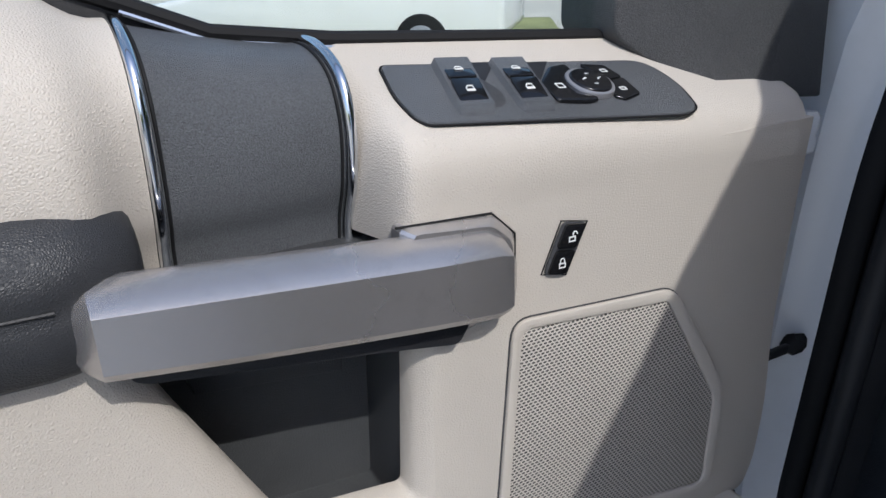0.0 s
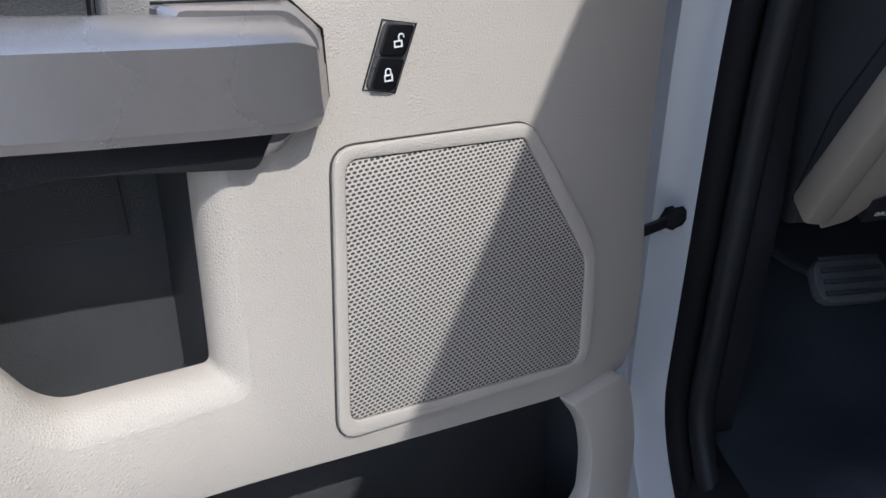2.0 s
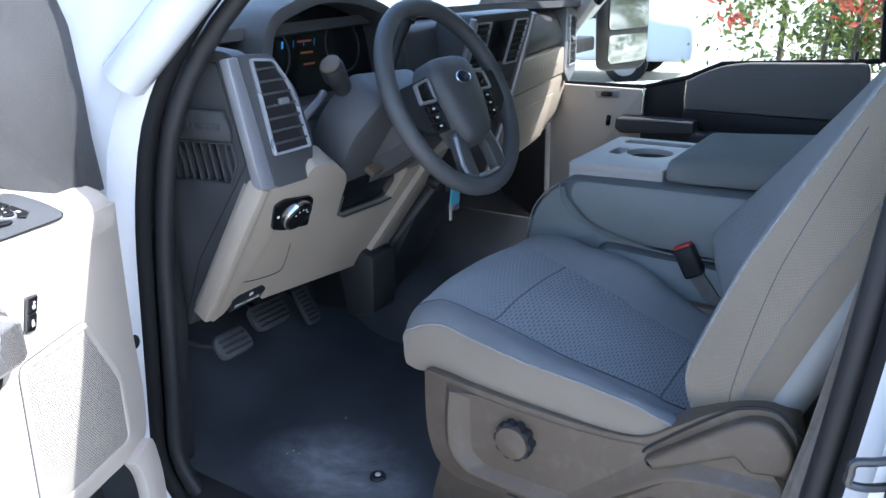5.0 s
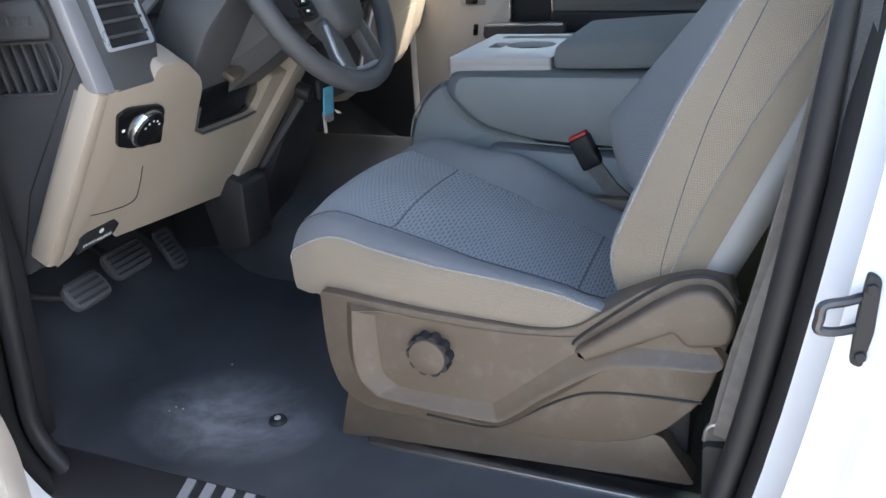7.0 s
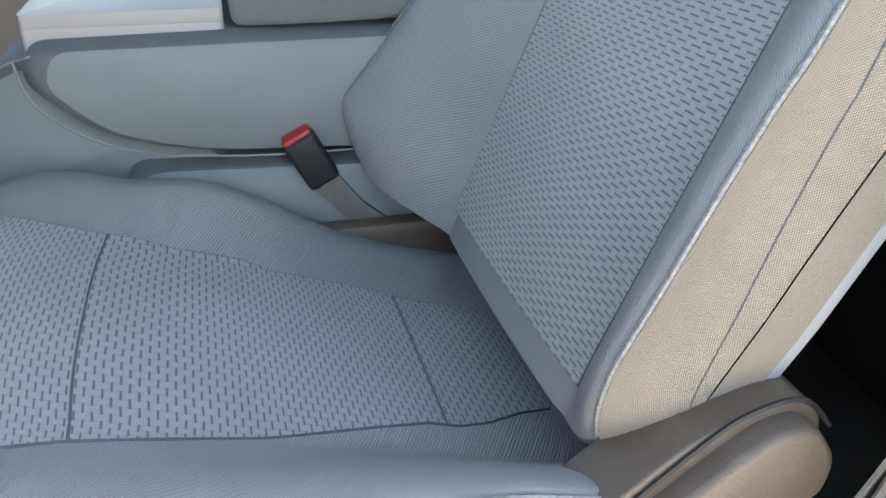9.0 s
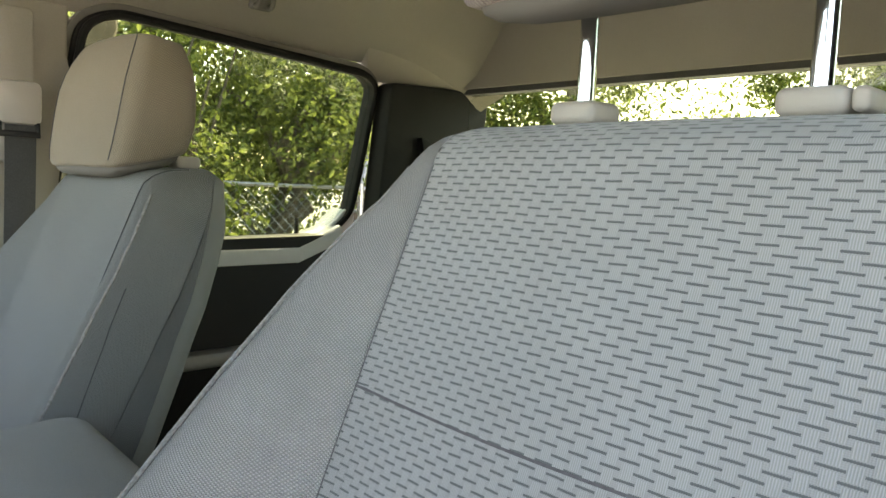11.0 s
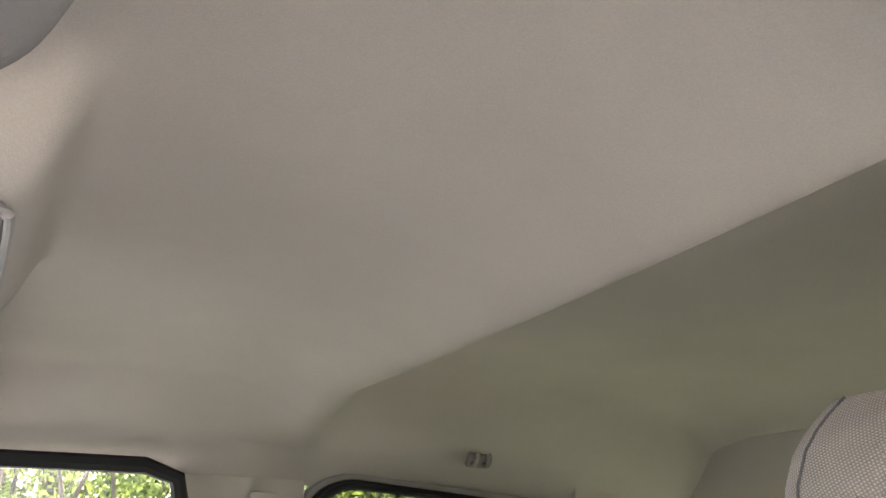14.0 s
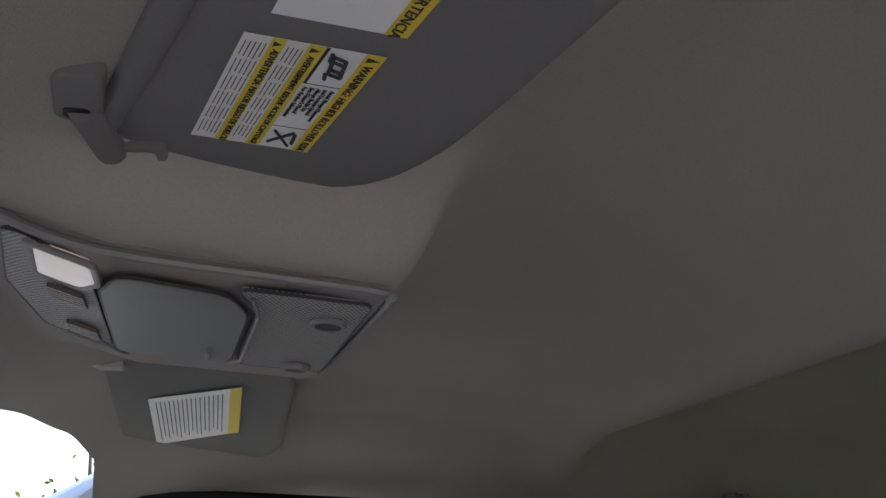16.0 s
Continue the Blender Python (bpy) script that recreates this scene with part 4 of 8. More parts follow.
# the pocket's mouth, and the wider outline at which the panel begins to slope into it
MOUTH = rounded([(0.561, 1.21), (0.561, 1.135), (0.5685, 0.997), (0.6545, 1.007), (0.6680, 1.018), (0.7335, 1.148), (0.745, 1.21)], [0.0, 0.0, 0.006, 0.015, 0.02, 0.03, 0.0], 4)
RIM = rounded([(0.549, 1.21), (0.5485, 1.135), (0.5540, 0.979), (0.660, 0.990), (0.683, 1.009), (0.752, 1.145), (0.764, 1.21)], [0.0, 0.0, 0.016, 0.03, 0.03, 0.04, 0.0], 4)
EDGE = rounded([(0.176, 1.235), (0.1815, 1.182), (0.1855, 1.126), (0.1920, 1.040), (0.1865, 0.95), (0.193, 0.885), (0.205, 0.858), (0.2255, 0.856), (0.28, 0.859), (0.455, 0.8946), (0.60, 0.925), (1.0, 0.97), (1.06, 1.02), (1.06, 1.2175), (0.766, 1.2175)], [0.0, 0.05, 0.05, 0.06, 0.06, 0.03, 0.012, 0.01, 0.1, 0.1, 0.1, 0.06, 0.05, 0.0, 0.0], 4)
PANEL = EDGE + RIM[::-1] + [(0.549, 1.235)]
part("trim_panel", holed(PANEL, [], -0.03, 0.0, UV(), 0.003), "beige", door, "beige grained plastic door panel")
part("pocket_slope", loft([[Vector((a + (c - a) * k, -0.014 * k ** 1.6 + 0.0002, b + (d - b) * k)) for (a, b), (c, d) in zip(RIM, MOUTH)] for k in (0, 0.25, 0.5, 0.75, 1.0)] + [[Vector((a, -0.03, b)) for a, b in MOUTH]], False, False), "beige", door, "beige panel sloping into the pocket", 60)


# upper block with the switch shelf, rolling over into the panel's face
def shelf_ring(u):
    a = max(0.0, min(1.0, (u - 0.166) / 0.008))
    b = max(0.0, min(1.0, (0.581 - u) / 0.024))
    pull = -0.006 * (1 - math.sin(a * math.pi / 2)) - 0.055 * (1 - math.sin(b * math.pi / 2))
    drop = -0.006 * (1 - b)
    skew = 0.45 * max(0.0, min(1.0, (0.26 - u) / 0.08))
    pts = [(-0.122, 0.0), (-0.060, 0.0), (-0.022, 0.0), (-0.011, -0.002), (-0.004, -0.0075), (0.0006, -0.018), (0.0004, -0.034)]
    ring = [Vector((u + skew * (v + 0.026) * (1 if v > -0.03 else 0), v + pull * max(0, (v + 0.122) / 0.122), shelf_z(u, v) + dz + drop)) for v, dz in pts]
    ring.append(Vector((u + skew * 0.026, -0.0004 + pull, 1.200)))
    ring += [Vector((u + skew * 0.026, -0.02 + pull, 1.199)), Vector((u, -0.122, 1.19))]
    return ring


us = [0.166, 0.1675, 0.170, 0.174, 0.185, 0.20, 0.23, 0.26, 0.30, 0.36, 0.42, 0.48, 0.54, 0.557, 0.561, 0.565, 0.570, 0.574, 0.578, 0.581]
part("switch_shelf", loft([shelf_ring(u) for u in us]), "beige", door, "beige soft-edged switch shelf", 50)


# charcoal panel between two chrome strips, under the window
def roll(u, off=0.0):
    t = (u - 0.59) / 0.12
    up = 0.024 * max(0, t) ** 1.4
    prof = [(-0.122, 1.322 + up), (-0.095, 1.321 + up), (-0.066, 1.313 + up * 0.9), (-0.049, 1.298 + up * 0.8), (-0.042, 1.272 + up * 0.6), (-0.048, 1.235), (-0.062, 1.20), (-0.070, 1.12)]
    return [Vector((u, p.x + off, p.y + off * 0.5)) for p in spline([(a, b, 0) for a, b in prof], 24)]


def roll_strip(u0, u1, off, n, mat, name, label=""):
    fn = lambda s, t: roll(u0 + (u1 - u0) * s, off)[int(round(t * 24))]
    return part(name, grid(fn, n, 24, thick=0.004), mat, door, label, 60)


roll_strip(0.582, 0.704, 0.0, 12, "accent", "accent_panel", "charcoal grained accent panel")
for u, tag in ((0.5825, "chrome trim strip"), (0.7065, "chrome trim strip with a chipped spot")):
    part("chrome_strip", tube(roll(u, 0.0032), 0.0038, 10), "chrome", door, tag)
for u in (0.5885, 0.7005):
    part("strip_seam", tube(roll(u, 0.0005), 0.0012, 6), "rubber", door)


def pad(s, t):
    u = 0.7105 + 0.35 * s
    k = min(1.0, s / 0.12)
    k = k * k * (3 - 2 * k)
    r0 = roll(0.7105, 0.004)
    up = 0.024 + 0.05 * min(1.0, s / 0.35) ** 0.8
    prof = spline([(-0.122, 1.322 + up, 0), (-0.080, 1.318 + up, 0), (-0.038, 1.302 + up * 0.9, 0), (-0.014, 1.278 + up * 0.7, 0), (-0.006, 1.25 + up * 0.3, 0), (-0.010, 1.20, 0)], 20)
    p = prof[int(round(t * 20))]
    q = r0[int(round(t * 21))]
    return Vector((u, q.y + (p.x - q.y) * k, q.z + (p.y - q.z) * k))


part("upper_pad", grid(pad, 40, 20, thick=0.004), "beige", door, "beige leather-grained upper door pad", 60)


# armrest with a stitched fold
def arm_ring(u):
    e = max(0.0, 1 - (u - 0.723) / 0.035)
    s = 0.30 + 0.70 * math.sqrt(max(0.0, 1 - e * e))
    g = min(1.0, (u - 0.723) / 0.06)
    back = 0.016 * (1 - g * g * (3 - 2 * g))
    c = Vector((u, -0.03, 1.222))
    pts = [(-0.07, 1.270), (-0.04, 1.271), (-0.014, 1.266), (0.006, 1.255), (0.019, 1.239), (0.0225, 1.224), (0.0195, 1.2185), (0.0225, 1.212), (0.022, 1.196), (0.016, 1.180), (0.0, 1.170), (-0.07, 1.166)]
    return [c + (Vector((u, v - back, z + 0.02 * (u - 0.75))) - c) * s for v, z in pts]


part("armrest", loft([arm_ring(u) for u in (0.723, 0.725, 0.728, 0.733, 0.739, 0.746, 0.756, 0.768, 0.781, 0.80, 0.82, 0.86, 0.92, 1.04)]), "dark_soft", door, "black padded vinyl armrest", 60)
part("armrest_stitch", tube([(u, 0.0205, 1.2186 + 0.02 * (u - 0.75)) for u in (0.772, 0.80, 0.85, 0.92, 1.03)], 0.0012, 6), "black", door)


# pull handle: a chamfered bar bridging the pocket, its end turning down onto the panel
def bar_ring(u, z0, z1, v1, cut=0.0):
    return [Vector((u, v1 - 0.040, z1 - 0.016)), Vector((u, v1 - 0.034, z1 - 0.0115)), Vector((u, v1 - 0.028, z1 - 0.0088)), Vector((u, v1 - 0.022 + cut, z1 - 0.0092)), Vector((u, v1 - 0.004, z1 - 0.0185)), Vector((u, v1, z1 - 0.022)), Vector((u, v1, z0 + 0.006)), Vector((u, v1 - 0.005, z0)), Vector((u, v1 - 0.012, z0 - 0.001)), Vector((u, v1 - 0.040, z0 + 0.002))]


bars = [(0.4835, 1.156, 1.192, 0.002), (0.487, 1.152, 1.198, 0.010), (0.4995, 1.1465, 1.211, 0.026), (0.512, 1.146, 1.2155, 0.030), (0.56, 1.151, 1.219, 0.031), (0.62, 1.158, 1.2245, 0.031), (0.69, 1.167, 1.231, 0.031), (0.757, 1.1765, 1.2372, 0.031), (0.770, 1.181, 1.233, 0.013), (0.7715, 1.184, 1.229, 0.006)]
hb = loft([bar_ring(*b) for b in bars])
bevel(hb, 0.0022, 2, 22)
part("pull_handle", hb, "handle", door, "scuffed grey metallic pull handle", 30)
part("handle_foot", loft([[Vector((a, v, b)) for a, b in rounded(poly, 0.006, 3)] for v, poly in ((-0.01, [(0.4835, 1.157), (0.5188, 1.130), (0.560, 1.135), (0.5725, 1.216), (0.5015, 1.2115), (0.4835, 1.194)]), (0.002, [(0.4835, 1.157), (0.5188, 1.130), (0.560, 1.135), (0.5725, 1.216), (0.5015, 1.2115), (0.4835, 1.194)]), (0.010, [(0.490, 1.157), (0.5188, 1.138), (0.556, 1.143), (0.566, 1.213), (0.5055, 1.207), (0.490, 1.192)]))]), "handle", door, "grey metallic handle foot", 30)
# black thread drawn as the shadow line round the handle foot
part("foot_shadow_line", tube([Vector((a, 0.0006, b)) for a, b in ((0.5735, 1.2165), (0.5015, 1.2125), (0.4825, 1.194), (0.4825, 1.156))], 0.0009, 5), "rubber", door)
part("handle_back", prism(rounded([(0.54, 1.186), (0.758, 1.203), (0.762, 1.180), (0.55, 1.150)], 0.008), -0.030, -0.008, UV(), 0.006), "black", door)
part("handle_underside", prism(rounded([(0.52, 1.150), (0.74, 1.178), (0.745, 1.165), (0.735, 1.160), (0.60, 1.138), (0.535, 1.126)], 0.006), -0.012, 0.012, UV(), 0.005), "black", door, "black handle underside")
# storage pocket behind the handle
LINED = [(a + (0.030 if a > 0.64 else 0.0), min(b, 1.19) - (0.035 if b < 1.06 else 0.0)) for a, b in MOUTH]
part("pocket_wall", ring_prism(grown(LINED, 0.003), LINED, -0.098, -0.028, UV()), "pocket", door, "black pocket lining")
part("pocket_back", prism(grown(LINED, 0.002), -0.100, -0.094, UV()), "pocket", door, "dull charcoal pocket back")
# slab outlines the handle's shadow above the sun patch on the back
part("pocket_shade_slab", prism([(0.586, 1.21), (0.735, 1.21), (0.70, 1.085), (0.586, 1.070)], -0.096, -0.089, UV(), 0.002), "pocket", door, "slab shaped as the shaded part of the pocket back")
part("pocket_roof", prism([(0.55, 1.19), (0.76, 1.19), (0.76, 1.26), (0.55, 1.26)], -0.100, -0.075, UV()), "black", door)
# window switches
to_shelf = lambda a, b, h: Vector((a, b, shelf_z(a, b) + h))
BEZ = rounded([(0.5385, -0.087), (0.300, -0.080), (0.2925, -0.045), (0.304, -0.011), (0.322, -0.0046), (0.5375, -0.016), (0.5435, -0.023), (0.5460, -0.047)], [0.006, 0.03, 0.03, 0.008, 0.006, 0.005, 0.006, 0.02], 4)
sw = thing_part("switch_panel", door)
part("bezel", prism(BEZ, -0.002, 0.0022, to_shelf, 0.001), "accent", sw, "charcoal grained switch bezel")
for (ub, vb), (uf, vf), w in (((0.4855, -0.0690), (0.4915, -0.0405), 0.0130), ((0.4376, -0.0670), (0.4425, -0.0390), 0.0130)):
    at = lambda k, s: (ub + (uf - ub) * k + s, vb + (vf - vb) * k)
    # dark well beside the rocker, and the sloped guard in front of the next one
    well = [at(-0.55, -w), at(-0.55, -w - 0.025), at(0.35, -w - 0.006), at(0.30, -w)]
    part("recess", prism(well, 0.0021, 0.0027, to_shelf), "black", sw)
    hump = loft([[to_shelf(*at(k, -ww), 0.001), to_shelf(*at(k, -ww), h), to_shelf(*at(k, ww), h), to_shelf(*at(k, ww + 0.004), 0.001)] for k, ww, h in ((-0.62, 0.0125, 0.002), (-0.52, 0.0140, 0.0075), (0.0, 0.0140, 0.0070), (0.55, 0.0140, 0.0060), (1.25, 0.0140, 0.0055), (1.52, 0.0135, 0.0065), (1.68, 0.0120, 0.0045), (1.74, 0.0105, 0.002))])
    bevel(hump, 0.0015, 2, 25)
    part("rocker_guard", hump, "accent", sw, "charcoal grained switch guard")
    guard = loft([[to_shelf(*at(k, -w - 0.001), 0.0015), to_shelf(*at(k, -w - 0.0015), h), to_shelf(*at(k, -w - q), 0.0015)] for k, h, q in ((0.15, 0.003, 0.002), (0.45, 0.0055, 0.010), (0.9, 0.0055, 0.017), (1.3, 0.004, 0.016), (1.5, 0.002, 0.010))])
    part("guard_slope", guard, "dark", sw, "", 50)
    for k0, k1, tip in ((-0.42, 0.46, 0.004), (0.54, 1.34, -0.002)):
        rk = prism(rounded([at(k0, -0.0115), at(k0, 0.0115), at(k1, 0.0115), at(k1, -0.0115)], 0.002), 0.004, 0.0088, lambda a, b, h: Vector((a, b, shelf_z(a, b) + h - 0.0022 * ((b - (vb + vf) / 2) / 0.02) ** 2)), 0.001)
        r = part("rocker", rk, "gloss", sw, "gloss black window switch")
        um, vm = at((k0 + k1) / 2, 0)
        ic = lambda a, b, h: Vector((um + a, vm + b, shelf_z(um + a, vm + b) + h - 0.0022 * ((vm + b - (vb + vf) / 2) / 0.02) ** 2))
        part("icon", ring_prism([(-0.0034, 0.0026), (0.0034, 0.0026), (0.0034, 0.000), (0.001, -0.0026), (-0.0034, -0.0026)], [(-0.0028, 0.002), (0.0028, 0.002), (0.0028, 0.0003), (0.0007, -0.002), (-0.0028, -0.002)], 0.0086, 0.0092, ic), "white_mark", r)
        part("icon_bar", prism([(-0.0034, 0.001), (0.0034, 0.001), (0.0034, 0.0016), (-0.0034, 0.0016)], 0.0086, 0.0091, ic), "white_mark", r)
# mirror control: window lock, round knob, two buttons
part("lock_rocker", prism(rounded([(0.405, -0.0700), (0.386, -0.0735), (0.388, -0.058), (0.402, -0.050), (0.4015, -0.036), (0.388, -0.026), (0.400, -0.0225), (0.428, -0.0265), (0.4265, -0.050)], 0.005), 0.002, 0.0055, to_shelf, 0.0015), "gloss", sw, "gloss black window lock switch")
part("lock_mark", ring_prism([(0.4095, -0.046), (0.4165, -0.046), (0.4165, -0.040), (0.4095, -0.040)], [(0.4103, -0.0453), (0.4157, -0.0453), (0.4157, -0.0407), (0.4103, -0.0407)], 0.0054, 0.0060, to_shelf), "white_mark", sw)
kc = Vector((0.3835, -0.0475, shelf_z(0.3835, -0.0475)))
kn = Vector((-0.07, 0.40, 1)).normalized()
part("mirror_ring", disc(kc + kn * 0.0035, kn, 0.0205, 0.0198, 0.006, 32), "silver", sw, "satin ring of the mirror knob")
part("mirror_knob", disc(kc + kn * 0.0058, kn, 0.0180, 0.0168, 0.0045, 32, 0.0015), "gloss", sw, "gloss black round mirror knob")
for q in range(4):
    dv = Vector((math.cos(q * math.pi / 2), math.sin(q * math.pi / 2), 0)) * 0.0070
    dv.z = -(dv.x * kn.x + dv.y * kn.y) / kn.z
    part("arrow", prism([(-0.0017, -0.0013), (0.0017, -0.0013), (0, 0.0019)], 0, 0.0006, lambda a, b, h: kc + kn * (0.0081 + h) + dv + Matrix.Rotation(q * math.pi / 2 - math.pi / 2, 3, "Z") @ Vector((a, b, -0.4 * b * math.cos(q * math.pi / 2)))), "white_mark", sw)
for poly in ([(0.372, -0.0735), (0.350, -0.0705), (0.345, -0.0535), (0.360, -0.051)], [(0.3605, -0.049), (0.345, -0.0515), (0.346, -0.030), (0.366, -0.0235), (0.373, -0.028)]):
    b = part("mirror_button", prism(rounded(poly, 0.002), 0.002, 0.0046, to_shelf, 0.001), "gloss", sw)
    cx, cy = sum(p[0] for p in poly) / len(poly), sum(p[1] for p in poly) / len(poly)
    part("icon", ring_prism([(cx - 0.003, cy - 0.002), (cx + 0.003, cy - 0.002), (cx + 0.003, cy + 0.002), (cx - 0.003, cy + 0.002)], [(cx - 0.0022, cy - 0.0012), (cx + 0.0022, cy - 0.0012), (cx + 0.0022, cy + 0.0012), (cx - 0.0022, cy + 0.0012)], 0.0045, 0.0050, to_shelf), "white_mark", b)
# door lock switch
lk = thing_part("lock_switch", door)
LOCK = [(0.4400, 1.1925), (0.4215, 1.1900), (0.4390, 1.1532), (0.4560, 1.1563)]
part("lock_bezel", prism(rounded(grown(LOCK, 0.0022), 0.005), 0.0, 0.0026, UV(), 0.001), "dark", lk)
mid_a, mid_b = ((LOCK[0][0] + LOCK[3][0]) / 2, (LOCK[0][1] + LOCK[3][1]) / 2), ((LOCK[1][0] + LOCK[2][0]) / 2, (LOCK[1][1] + LOCK[2][1]) / 2)
for poly, name, mark in (([LOCK[0], LOCK[1], (mid_b[0], mid_b[1] + 0.0008), (mid_a[0], mid_a[1] + 0.0008)], "unlock_key", 1), ([(mid_a[0], mid_a[1] - 0.0008), (mid_b[0], mid_b[1] - 0.0008), LOCK[2], LOCK[3]], "lock_key", 0)):
    r = part(name, prism(rounded(poly, 0.003), 0.001, 0.0045, UV(), 0.0012), "gloss", lk, "gloss black lock rocker")
    cx, cz = sum(p[0] for p in poly) / 4, sum(p[1] for p in poly) / 4 - 0.0008
    part("padlock_body", ring_prism([(cx - 0.0030, cz - 0.0034), (cx + 0.0030, cz - 0.0034), (cx + 0.0030, cz + 0.0008), (cx - 0.0030, cz + 0.0008)], [(cx - 0.0021, cz - 0.0025), (cx + 0.0021, cz - 0.0025), (cx + 0.0021, cz - 0.0001), (cx - 0.0021, cz - 0.0001)], 0.0043, 0.0049, UV()), "white_mark", r)
    sh = 0.0 if not mark else -0.0024
    part("padlock_bow", tube([(cx + 0.0018 + sh, 0.0047, cz + 0.0006), (cx + 0.0018 + sh, 0.0047, cz + 0.0030), (cx + 0.0009 + sh, 0.0047, cz + 0.0042), (cx - 0.0009 + sh, 0.0047, cz + 0.0042), (cx - 0.0018 + sh, 0.0047, cz + 0.0030), (cx - 0.0018 + sh, 0.0047, cz + (0.0006 if not mark else 0.002))], 0.0005, 5), "white_mark", r)
# speaker grille with its raised bead
SPK = rounded([(0.3255, 1.1125), (0.4845, 1.1255), (0.5015, 0.9215), (0.2550, 0.8805), (0.2498, 0.9905)], [0.014, 0.016, 0.016, 0.022, 0.022], 5)
MESH = rounded([(0.3320, 1.1025), (0.4770, 1.1170), (0.4915, 0.9320), (0.2668, 0.8900), (0.2638, 0.9870)], [0.004, 0.010, 0.010, 0.014, 0.010], 5)
part("speaker_rim", ring_prism(SPK, MESH, -0.001, 0.0042, UV(), 0.0014), "beige", door, "beige raised speaker rim")
part("speaker_groove", ring_prism(grown(MESH, 0.0004), grown(MESH, -0.0016), -0.001, 0.0012, UV()), "dark", door)
part("speaker_mesh", prism(grown(MESH, -0.0006), 0.0, 0.0026, UV(), 0.001), "grille", door, "perforated beige speaker mesh")
# lower map pocket
part("map_pocket", prism(rounded([(0.218, 0.862), (0.2085, 0.842), (0.1955, 0.78), (0.203, 0.69), (0.22, 0.50), (1.0, 0.46), (1.03, 0.68), (0.60, 0.70), (0.374, 0.7536), (0.31, 0.735), (0.275, 0.728), (0.2595, 0.742), (0.2560, 0.787), (0.2643, 0.8276), (0.285, 0.858)], [0.01, 0.03, 0.05, 0.05, 0.05, 0.05, 0.02, 0.05, 0.04, 0.02, 0.02, 0.03, 0.03, 0.04, 0.004], 4), -0.004, 0.014, UV(), 0.008), "beige", door, "beige lower map pocket shell")
part("pocket_lining", box(0.20, 1.04, -0.085, -0.078, 0.48, 0.94, 0.003), "dark", door)
part("pocket_floor", box(0.20, 1.04, -0.08, 0.01, 0.60, 0.66, 0.003), "dark", door)
part("pocket_divider", prism([(0.40, 0.66), (0.43, 0.66), (0.50, 0.80), (0.47, 0.80)], -0.08, -0.006, UV(), 0.004), "dark", door)
part("pocket_end", box(0.205, 0.225, -0.08, -0.004, 0.60, 0.85, 0.003), "dark", door)
# shell, glass, frame
part("door_shell", prism(rounded([(0.10, 0.40), (1.14, 0.40), (1.14, 1.30), (0.60, 1.30), (0.40, 1.265), (0.10, 1.240)], 0.03), -0.19, -0.128, UV(), 0.012), "white", door, "white painted door shell")
part("inner_sheet", prism(rounded([(0.135, 0.42), (1.10, 0.42), (1.10, 1.20), (0.150, 1.20)], 0.05), -0.130, -0.104, UV(), 0.010), "white", door, "white painted inner door sheet")
GLASS = [(0.30, 1.298), (0.557, 1.317), (0.645, 1.329), (0.70, 1.352), (0.85, 1.40), (1.08, 1.41), (1.08, 1.80), (0.50, 1.80), (0.29, 1.58)]
part("window_frame", ring_prism(grown(GLASS, 0.045), grown(GLASS, -0.004), -0.145, -0.126, UV(), 0.003), "black", door, "black window surround")
part("window_seal", tube([(a, -0.126, b + 0.004) for a, b in ((0.30, 1.298), (0.45, 1.309), (0.557, 1.317), (0.645, 1.329), (0.70, 1.352), (0.78, 1.385), (0.85, 1.405), (1.06, 1.415))], 0.006, 8), "rubber", door, "black window seal")
part("seal_bright", tube([(a, -0.1205, b - 0.0015) for a, b in ((0.557, 1.317), (0.645, 1.329), (0.70, 1.352))], 0.0018, 6), "chrome", door)
part("window_pane", prism(GLASS, -0.135, -0.131, UV()), "glass", door, "clear side window pane").visible_shadow = False
part("sail_panel", prism(rounded([(0.300, 1.60), (0.306, 1.40), (0.312, 1.302), (0.280, 1.277), (0.246, 1.259), (0.19, 1.246), (0.115, 1.238), (0.110, 1.32), (0.093, 1.40), (0.07, 1.60)], [0.01, 0.0, 0.012, 0.03, 0.03, 0.02, 0.004, 0.0, 0.0, 0.01], 4), -0.118, -0.040, lambda a, b, h: Vector((a, h - 0.04 * max(0, b - 1.25) / 0.35 - 0.055 * max(0, (a - 0.24) / 0.07), b)), 0.006), "dark", door, "charcoal mirror sail panel")
part("sail_edge", tube([(0.108, -0.07, 1.240), (0.104, -0.078, 1.32), (0.088, -0.086, 1.40), (0.066, -0.10, 1.60)], 0.005, 8), "rubber", door)
# hinge and check strap
part("hinge_leaf", loft([[Vector((0.094 + r * math.cos(q), -0.064 + r * math.sin(q), z)) for q in (k * math.pi / 8 for k in range(16))] for z, r in ((1.176, 0.006), (1.179, 0.009), (1.190, 0.010), (1.196, 0.0085), (1.202, 0.010), (1.213, 0.010), (1.218, 0.007))]), "white", door, "white painted door hinge")
part("hinge_arm", box(0.098, 0.150, -0.075, -0.060, 1.180, 1.213, 0.005, 2), "white", door)
part("check_strap", box(0.062, 0.20, -0.068, -0.062, 0.941, 0.953, 0.002), "black", door, "black door check strap")
ck = bmesh.new()
bmesh.ops.create_icosphere(ck, subdivisions=2, radius=1)
for v in ck.verts:
    v.co = Vector((0.060 + v.co.x * 0.016, -0.067 + v.co.y * 0.013, 0.948 + v.co.z * 0.011)) * 1.0 + Vector((0.003 * math.sin(v.co.z * 9), 0, 0.003 * math.cos(v.co.x * 7)))
